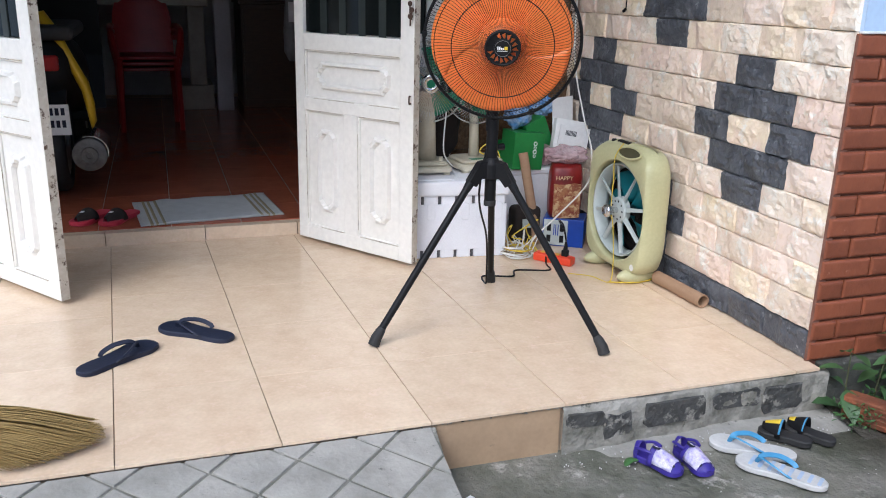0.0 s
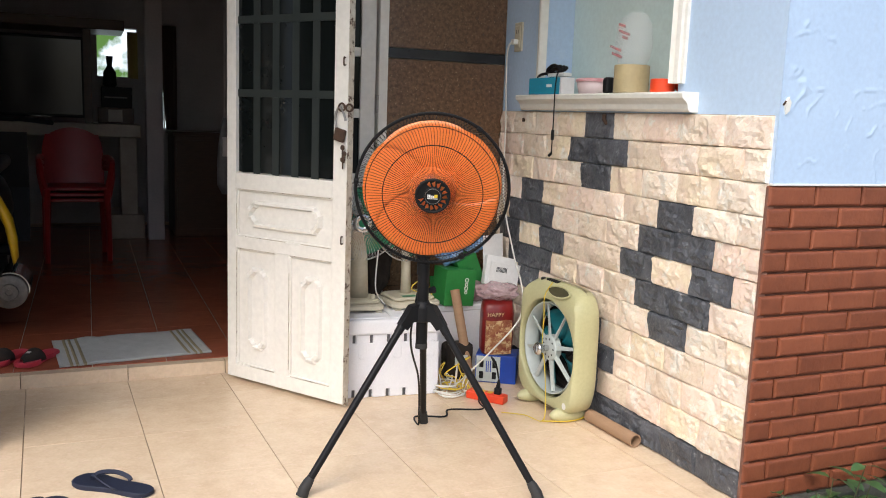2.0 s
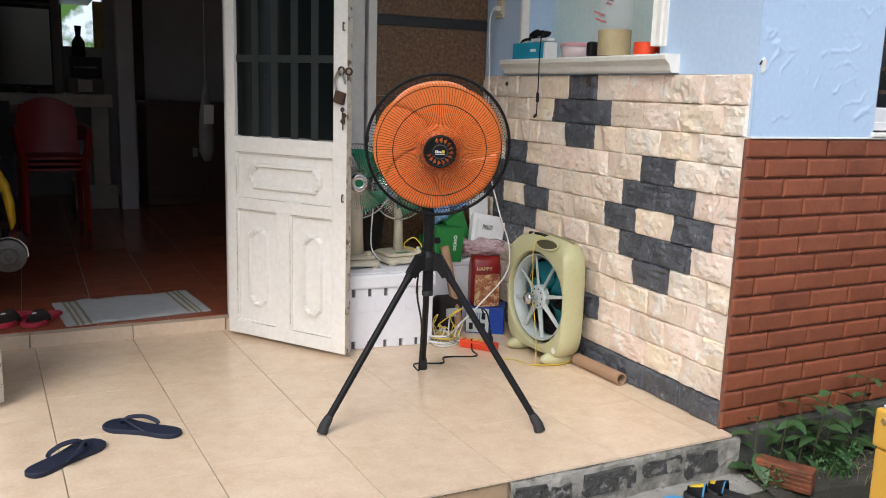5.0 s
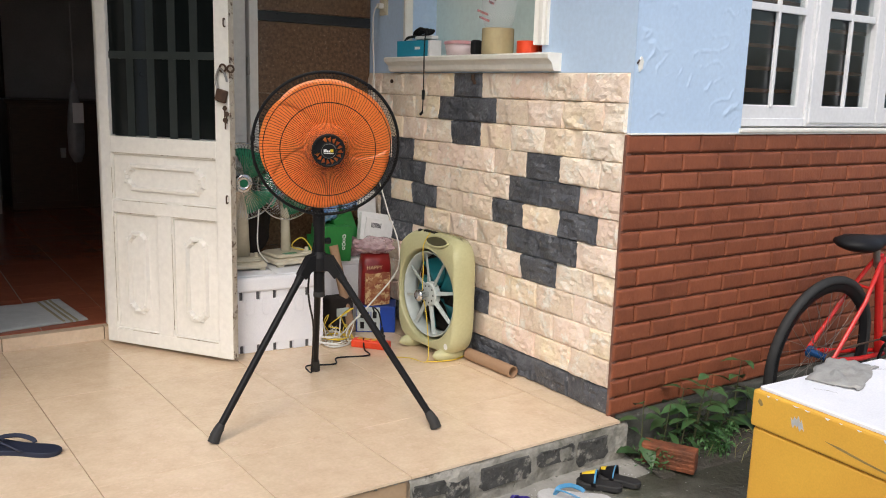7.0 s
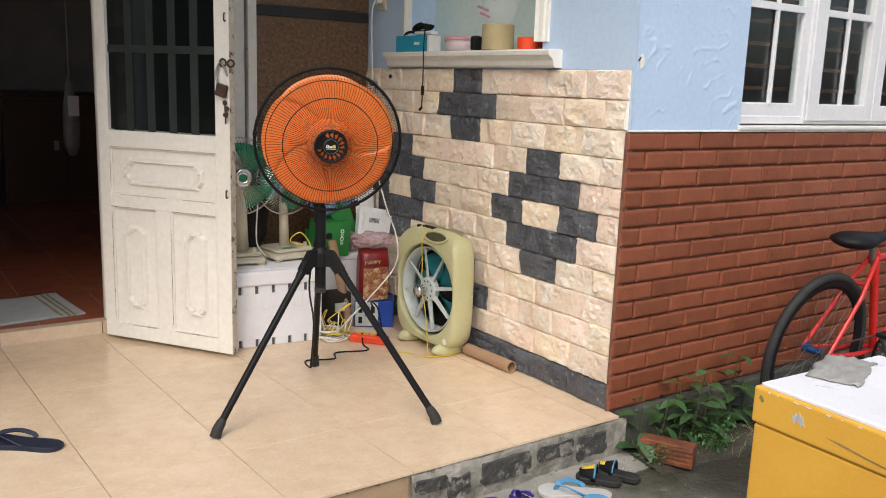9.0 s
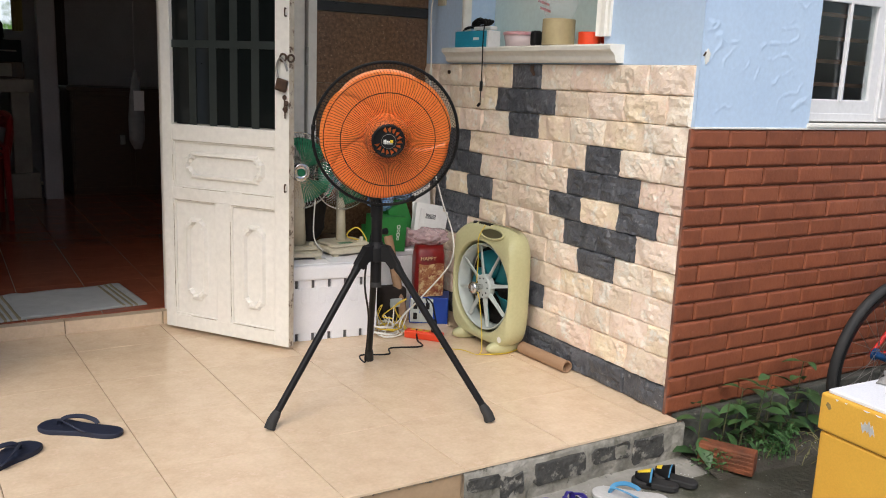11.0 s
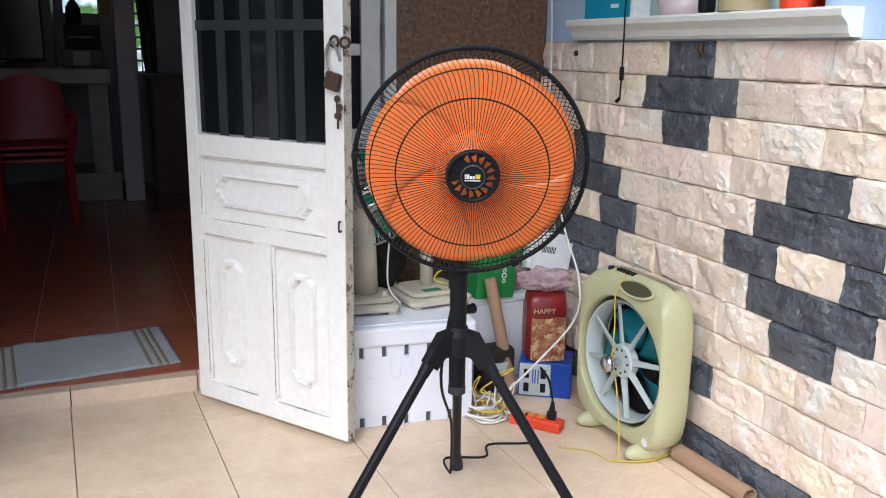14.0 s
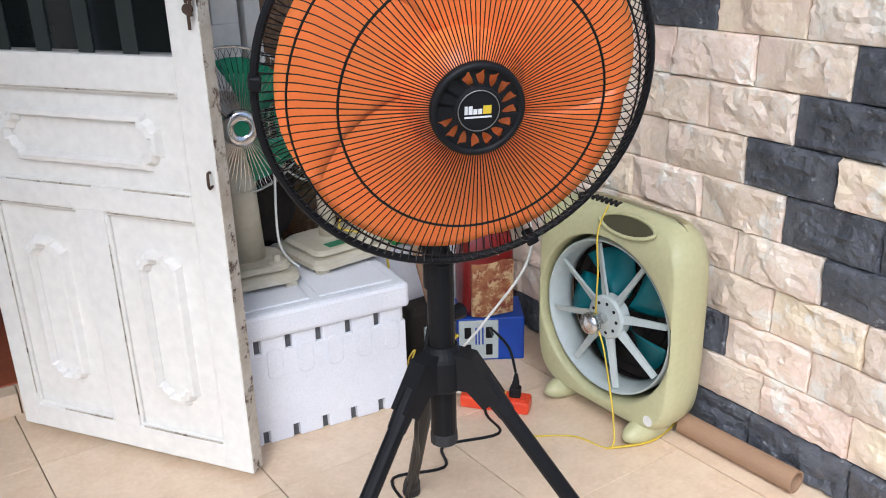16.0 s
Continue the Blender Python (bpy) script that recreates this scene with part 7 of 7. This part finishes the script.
for x0, x1, z0, z1, lab in ((-1.485, -1.395, 1.40, 1.82, "mustard curtain beside the back window"), (-1.15, -1.05, 0.92, 1.9, "dim curtain drawn beside the back window")):
    b = bmesh.new()
    rows = []
    for i in range(13):
        u = i / 12
        slant = 0.075 if x0 > -1.3 else 0.0
        row = [(x0 + (x1 - x0) * k / 10 - (slant * u * 0.9 if k < 5 else 0), 6.583 + 0.012 * math.sin(k * 2.1), z0 + (z1 - z0) * u) for k in range(11)]
        rows.append(row + [(p[0], p[1] + 0.004, p[2]) for p in row[::-1]])
    rings(rows, b)
    solid("curtain", b, M_CURTAIN if x0 < -1.3 else M_WOOD, lab, "curtain", smooth=True)
cab = thing("dark_cabinet", pose(-0.75, 5.6, INSIDE), "dark wooden cabinet against the inner wall", "cabinet")
part("body", box(-0.42, 0.55, 0, 0.6, 0, 0.86, 0.006), M_WOOD, cab)
part("top", box(-0.44, 0.57, -0.02, 0.6, 0.86, 0.89, 0.006), M_WOOD, cab)
for x in (-0.40, 0.08):
    dr = part("door", box(x, x + 0.44, -0.012, 0.002, 0.06, 0.82, 0.004), M_WOOD, cab)
    part("handle", box(x + 0.36, x + 0.40, -0.03, -0.012, 0.42, 0.50, 0.003), M_STEEL, dr)
bagw = thing("hanging_bag", I4, "pale plastic bags hanging by the inner wall", "bag")
b = bmesh.new()
lo = []
for z, w in ((0.62, 0.02), (0.68, 0.045), (0.80, 0.05), (0.92, 0.04), (1.04, 0.02), (1.10, 0.01)):
    lo.append([(-1.05 + w * math.cos(a) + 0.012 * noise.noise((a, z * 9, 0)), 3.55 + w * 0.6 * math.sin(a), z) for a in [2 * math.pi * k / 16 for k in range(16)]])
# the pale film is coloured dark grey to stand in for the dim room
part("bag", rings(lo, b), mat("dimmed_grey_film", (0.17, 0.165, 0.17), (0.11, 0.108, 0.11), 14, 0.4, 0.2, 40), bagw, smooth=True)
part("paper", box(-1.07, -1.01, 3.50, 3.51, 0.86, 0.98), M_INNER, bagw, "pale sheet")
part("rope", tube([(-1.05, 3.55, 1.09), (-1.05, 3.55, 3.0)], 0.003, 5), M_INNER, bagw)


def motorbike():
    f = thing("motorbike", pose(-2.345, 2.52, INSIDE), "dark scooter parked indoors with a yellow raincoat on it", "motorbike")
    RW = 0.27

    def wheel(y):
        m = Matrix.Translation((0, y, RW)) @ pose(0, 0, 0, 0, 90, 0)
        w = part("wheel", hoop(RW - 0.045, 0.045, 0, 40, 10, m=m), M_BLACK_RUBBER, f, "black scooter tyre", smooth=True)
        part("rim", lathe([(RW - 0.08, -0.03), (RW - 0.085, 0.0), (RW - 0.08, 0.03), (0.05, 0.035), (0.05, -0.035), (RW - 0.08, -0.03)], 32, m=m, cap=False), M_STEEL, w)
    wheel(0.12)
    wheel(1.32)
    part("rear_fender", rings([[(x, y, z) for x in (-0.07, 0.07)] + [(x, y + 0.008, z - 0.012) for x in (0.07, -0.07)] for y, z in ((-0.17, 0.36), (-0.13, 0.46), (-0.05, 0.55), (0.10, 0.58))]), M_BLACK, f)
    lo = []
    for y, w, z0, z1 in ((-0.16, 0.07, 0.58, 0.70), (-0.05, 0.12, 0.48, 0.76), (0.2, 0.15, 0.40, 0.78), (0.45, 0.14, 0.36, 0.76), (0.62, 0.10, 0.30, 0.50)):
        lo.append([(w * math.cos(a), y, (z0 + z1) / 2 + (z1 - z0) / 2 * math.sin(a)) for a in [2 * math.pi * k / 16 for k in range(16)]])
    part("rear_body", rings(lo), M_BLACK, f, smooth=True)
    part("seat", box(-0.13, 0.13, -0.12, 0.55, 0.75, 0.82, 0.03, seg=3), M_BLACK_RUBBER, f)
    part("tail_light", box(-0.06, 0.06, -0.185, -0.15, 0.62, 0.69, 0.01), mat("red_lens", (0.30, 0.02, 0.02), (0.25, 0.02, 0.02), 9, 0.15), f, "red tail light")
    plate = part("number_plate", box(-0.045, 0.085, -0.006, 0.006, -0.075, 0.075, 0.004), M_BARS, f, "white number plate", m=pose(0.0, -0.19, 0.40, 14, 0, 0))
    for z in (0.025, -0.035):
        for x in (-0.025, 0.0, 0.025, 0.05):
            part("mark", box(x, x + 0.016, -0.0075, -0.0055, z, z + 0.035), M_NAVY, plate, "dark plain bar")
    muf = part("muffler", tube([(0.155, -0.20, 0.235), (0.155, -0.19, 0.236), (0.150, 0.10, 0.225), (0.12, 0.35, 0.20)], [0.07, 0.078, 0.075, 0.035], 24), M_BLACK_STEEL, f, "dark metal exhaust")
    part("end_cap", lathe([(0.078, 0), (0.076, 0.012), (0.040, 0.018), (0.036, 0.026), (0.016, 0.026), (0.014, 0.018), (0, 0.018)], 28, m=Matrix.Translation((0.155, -0.196, 0.235)) @ pose(0, 0, 0, 90, 0, 0), cap=False), mat("burnt_steel", (0.17, 0.16, 0.15), (0.10, 0.095, 0.09), 30, 0.5, metal=0.7), muf, "dull burnt steel end cap", smooth=False)
    part("heat_shield", rings([[(0.155 + q * math.cos(a), y, 0.237 + q * math.sin(a)) for a in [radians(-10 + 12 * k) for k in range(11)] for q in (0.084,)] + [(0.155 + 0.080 * math.cos(a), y, 0.237 + 0.080 * math.sin(a)) for a in [radians(-10 + 12 * k) for k in range(10, -1, -1)]] for y in (-0.18, 0.08)]), M_CHROME, muf, "chrome heat shield")
    part("front_shield", rings([[(x, y, z) for x in (-0.18, 0.18)] + [(x, y + 0.03, z) for x in (0.18, -0.18)] for y, z in ((0.95, 0.30), (1.05, 0.60), (1.0, 0.92))]), M_BLACK, f)
    part("floorboard", box(-0.12, 0.12, 0.55, 1.05, 0.28, 0.34, 0.02), M_BLACK, f)
    part("fork", tube([(0, 1.32, RW), (0, 1.02, 0.95)], 0.03, 10), M_BLACK_STEEL, f)
    part("handlebar", tube(curve([(-0.32, 0.86, 0.98), (-0.1, 1.0, 1.0), (0.1, 1.0, 1.0), (0.32, 0.86, 0.98)], 4), 0.014, 8), M_BLACK, f)
    part("stand", tube([(-0.07, 0.30, 0.28), (-0.18, 0.27, 0.0)], 0.01, 8), M_STEEL, f)
    return f


motorbike()
b = bmesh.new()
lo = []
for x, y, z, w in ((-2.42, 2.62, 0.905, 0.036), (-2.365, 2.55, 0.92, 0.044), (-2.300, 2.50, 0.83, 0.042), (-2.245, 2.46, 0.72, 0.034), (-2.190, 2.43, 0.60, 0.040), (-2.172, 2.42, 0.51, 0.042), (-2.165, 2.42, 0.42, 0.025)):
    lo.append([(x + w * 0.45 * math.cos(a) + 0.006 * noise.noise((a, z * 12, 0)), y + w * math.sin(a), z + 0.02 * math.cos(a)) for a in [2 * math.pi * k / 16 for k in range(16)]])
rings(lo, b)
solid("raincoat", b, M_YELLOWRAIN, "yellow plastic raincoat hung over the scooter seat", "raincoat", smooth=True)

# ---- pieces of walls and floors ----
# porch tiles, slightly out of square
SH, TX, TY = -0.045, 0.387, 0.3925
tile_cuts = {}


def tile_mesh(w, d):
    key = (round(w, 3), round(d, 3))
    if key not in tile_cuts:
        g, e = 0.0013, 0.0003
        q = [(g, e), (w - g, e), (w - g, d - e), (g, d - e)]
        f = lambda k, z: [(x + (w / 2 - x) * k + SH * (y + (d / 2 - y) * k), y + (d / 2 - y) * k, z) for x, y in q]
        tile_cuts[key] = mesh_of(rings([f(0, -0.009), f(0, -0.0008), f(0.004, 0.0)]), "porch_tile", M_TILE)
    return tile_cuts[key]


y_lines = [-0.048] + [0.340 + TY * k for k in range(4)] + [FRONT]
x_lines = [-0.473 - TX * k for k in range(9)][::-1] + [-0.090]
far_lines = [-0.048, 0.16] + [0.552 + TY * k for k in range(4)] + [FRONT]
for j in range(len(x_lines) - 1):
    lines = far_lines if x_lines[j] < -2.1 else y_lines
    for a, b_ in zip(lines, lines[1:]):
        piece("porch_tile", tile_mesh(x_lines[j + 1] - x_lines[j], b_ - a), porch, pose(x_lines[j] + SH * a, a, 0))
for i in range(len(y_lines) - 1):
    b = bmesh.new()
    y0, y1 = y_lines[i] + 0.0003, y_lines[i + 1] - 0.0003
    rings([[(x, y, z) for x, y in ((-0.088 + SH * y0, y0), (-0.001, y0), (-0.001, y1), (-0.088 + SH * y1, y1))] for z in (-0.009, 0.0)], b)
    part("porch_tile", b, M_TILE, porch)

# tiles indoors
RT = 0.30
rt_mesh = mesh_of(rings([[(x, y, z) for x, y in ((k, k), (RT - k, k), (RT - k, RT - k), (k, RT - k))] for z, k in ((-0.004, 0.0015), (-0.001, 0.0015), (0.0, 0.003))]), "floor_tile", M_REDTILE)
for i in range(13):
    for j in range(15):
        x, y = -3.95 + RT * i, FRONT + 0.052 + RT * j
        if x + RT < -0.02:
            piece("floor_tile", rt_mesh, room, pose(x, y, INSIDE))

# split stones of the side wall
rng = random.Random(11)


def stations(length, step):
    """Places along an edge, close together at both rims."""
    n = max(3, round((length - 0.022) / step))
    return [0.0, 0.0035] + [0.011 + (length - 0.022) * i / n for i in range(n + 1)] + [length - 0.0035, length]


def split_stone(w, h, material, seed, slaty=False):
    """A stone with a nearly flat split face, chipped rims and a ledge or two; local x along the wall, y up, z proud."""
    r = random.Random(seed)
    w, h = w - 0.0016, h - 0.0016
    ph = r.uniform(0, 90)
    us, vs = stations(w, 0.0125), stations(h, 0.0125)
    lean, proud = r.uniform(-0.8, 0.8), r.uniform(0.0115, 0.0170)
    tilt_x, tilt_y = r.uniform(-0.004, 0.004), r.uniform(-0.004, 0.004)
    # chips that cut across a corner or along a rim
    cuts = []
    for _ in range(r.choice((1, 2, 2, 3))):
        a = r.uniform(0, 2 * math.pi)
        cuts.append((math.cos(a), math.sin(a), r.uniform(0.0, 0.5), r.uniform(0.12, 0.40)))
    step_at, step_h = (h * r.uniform(0.42, 0.58), r.choice((-1, 1)) * r.uniform(0.002, 0.005)) if slaty else (h * r.uniform(0.2, 0.8), r.uniform(-0.003, 0.003))
    b = bmesh.new()
    g = []
    for i, u in enumerate(us):
        row = []
        for j, v in enumerate(vs):
            q = Vector((u * 9 + ph, v * 13, ph))
            q = Vector((q.x + lean * q.y, q.y - lean * q.x * 0.5, q.z))
            z = proud + tilt_x * (2 * u / w - 1) + tilt_y * (2 * v / h - 1) + 0.0068 * noise.noise(q * 1.4) + 0.0048 * (0.5 - abs(noise.noise(q * 2.6 + Vector((7, 0, 0)))) * 2) + 0.0010 * r.uniform(-1, 1)
            z += step_h * (1 if v > step_at + 0.012 * noise.noise((u * 14 + ph, 3, 0)) else 0)
            if slaty:
                z += 0.0046 * noise.noise((u * 16 + ph, v * 60, 4)) + 0.0030 * noise.noise((u * 50, v * 90, ph))
            for cx, cy, c0, sl in cuts:
                z = min(z, 0.0185 - sl * max(0.0, cx * (u - w / 2) + cy * (v - h / 2) - c0 * (abs(cx) * w + abs(cy) * h) / 2 + 0.004 * noise.noise(q * 2)))
            d = min(u, w - u, v, h - v)
            wide = (0.0042 if min(u, w - u) < min(v, h - v) else 0.0062) * (1 + 0.9 * noise.noise((u * 30 + ph, v * 30, 9)))
            k = min(1.0, d / max(0.003, wide))
            rim_z = 0.0012 if min(u, w - u) < min(v, h - v) else 0.0042
            z = rim_z + (max(0.006, z) - rim_z) * (k * (2 - k))
            inner = 0 < i < len(us) - 1 and 0 < j < len(vs) - 1
            row.append(b.verts.new((u + 0.0008 + (0.0030 * r.uniform(-1, 1) if inner else 0), v + 0.0008 + (0.0024 * r.uniform(-1, 1) if inner else 0), z)))
        g.append(row)
    for i in range(len(us) - 1):
        for j in range(len(vs) - 1):
            p = (g[i][j], g[i + 1][j], g[i + 1][j + 1], g[i][j + 1])
            for tri in (((0, 1, 2), (0, 2, 3)) if r.random() < 0.5 else ((0, 1, 3), (1, 2, 3))):
                b.faces.new([p[m] for m in tri])
    n1, n2 = len(us) - 1, len(vs) - 1
    rim = [row[0] for row in g] + [g[-1][j] for j in range(1, n2 + 1)] + [g[i][-1] for i in range(n1 - 1, -1, -1)] + [g[0][j] for j in range(n2 - 1, 0, -1)]
    low = [b.verts.new((v.co.x, v.co.y, -0.016)) for v in rim]
    for k in range(len(rim)):
        b.faces.new((rim[k], low[k], low[(k + 1) % len(rim)], rim[(k + 1) % len(rim)]))
    return mesh_of(b, "stone", material)


# pose: x runs towards the camera's right along the wall (-y), z out of the wall (-x)
OUT = Matrix(((0, 0, -1, 0), (-1, 0, 0, 0), (0, 1, 0, 0), (0, 0, 0, 1)))
ROW0, ROWH, SW = 0.098, 0.0994, 0.2035
# slate stones by row from the top: distance of their near edge along the wall
slate = {1: (0.828,), 2: (0.726, 0.929), 3: (0.828,), 4: (0.32, 1.338), 5: (0.22, 0.422, 1.236, 1.44), 6: (0.117, 0.523, 1.134, 1.541), 7: (0.22, 0.422, 1.236, 1.44), 8: (0.32, 1.338), 9: (0.828,), 10: (0.726, 0.929), 11: (0.828,)}
for r in range(1, 12):
    z0 = ROW0 + ROWH * (11 - r)
    first = 0.218 if r % 2 else 0.117
    cuts = [0.0135, first]
    while cuts[-1] + SW < FRONT - 0.01:
        cuts.append(cuts[-1] + SW)
    cuts.append(FRONT - 0.002)
    for a, b_ in zip(cuts, cuts[1:]):
        dark = any(abs(a - s) < 0.03 for s in slate[r])
        me = split_stone(b_ - a, ROWH, M_SLATE if dark else M_STONE, rng.random(), dark)
        piece("stone", me, wall_stone, Matrix.Translation((0, b_, z0)) @ OUT)
edge = 0.0135
while edge < FRONT - 0.05:
    w = min(rng.uniform(0.17, 0.24), FRONT - 0.002 - edge)
    piece("stone", split_stone(w, 0.094, M_SLATE, rng.random(), True), wall_stone, Matrix.Translation((0, edge + w, 0.002)) @ OUT)
    edge += w
# the near end of the side wall, flush with the bricks
solid("wall_end", box(-0.010, 0.0150, 0.0032, 0.0132, 0.0, 0.985), M_BRICK_JOINT, "narrow mortar edge between stone and brick", "wall", "structure")

# brick tiles
BW, BH = 0.1905, 0.0661
brick_cut = {}


def brick_mesh(w):
    key = round(w, 3)
    if key not in brick_cut:
        o = lambda k, y: [(x, y, z) for x, z in ((0.0024 + k, 0.0034 + k), (w - 0.0024 - k, 0.0034 + k), (w - 0.0024 - k, BH - 0.0028 - k), (0.0024 + k, BH - 0.0028 - k))]
        brick_cut[key] = mesh_of(rings([o(0, 0.013), o(0, 0.005), o(0.0024, 0.0008), o(0.0060, -0.0016), o(0.011, -0.0024)]), "brick", M_BRICK)
    return brick_cut[key]


for r in range(15):
    z = 0.990 - BH * (r + 1)
    x = -0.012
    w = (BW - 0.006) if r % 2 == 0 else BW / 2
    while x < 2.6:
        piece("brick", brick_mesh(w), wall_brick, pose(x, 0.0 + rng.uniform(-0.0015, 0.0015), z))
        x += w
        w = BW
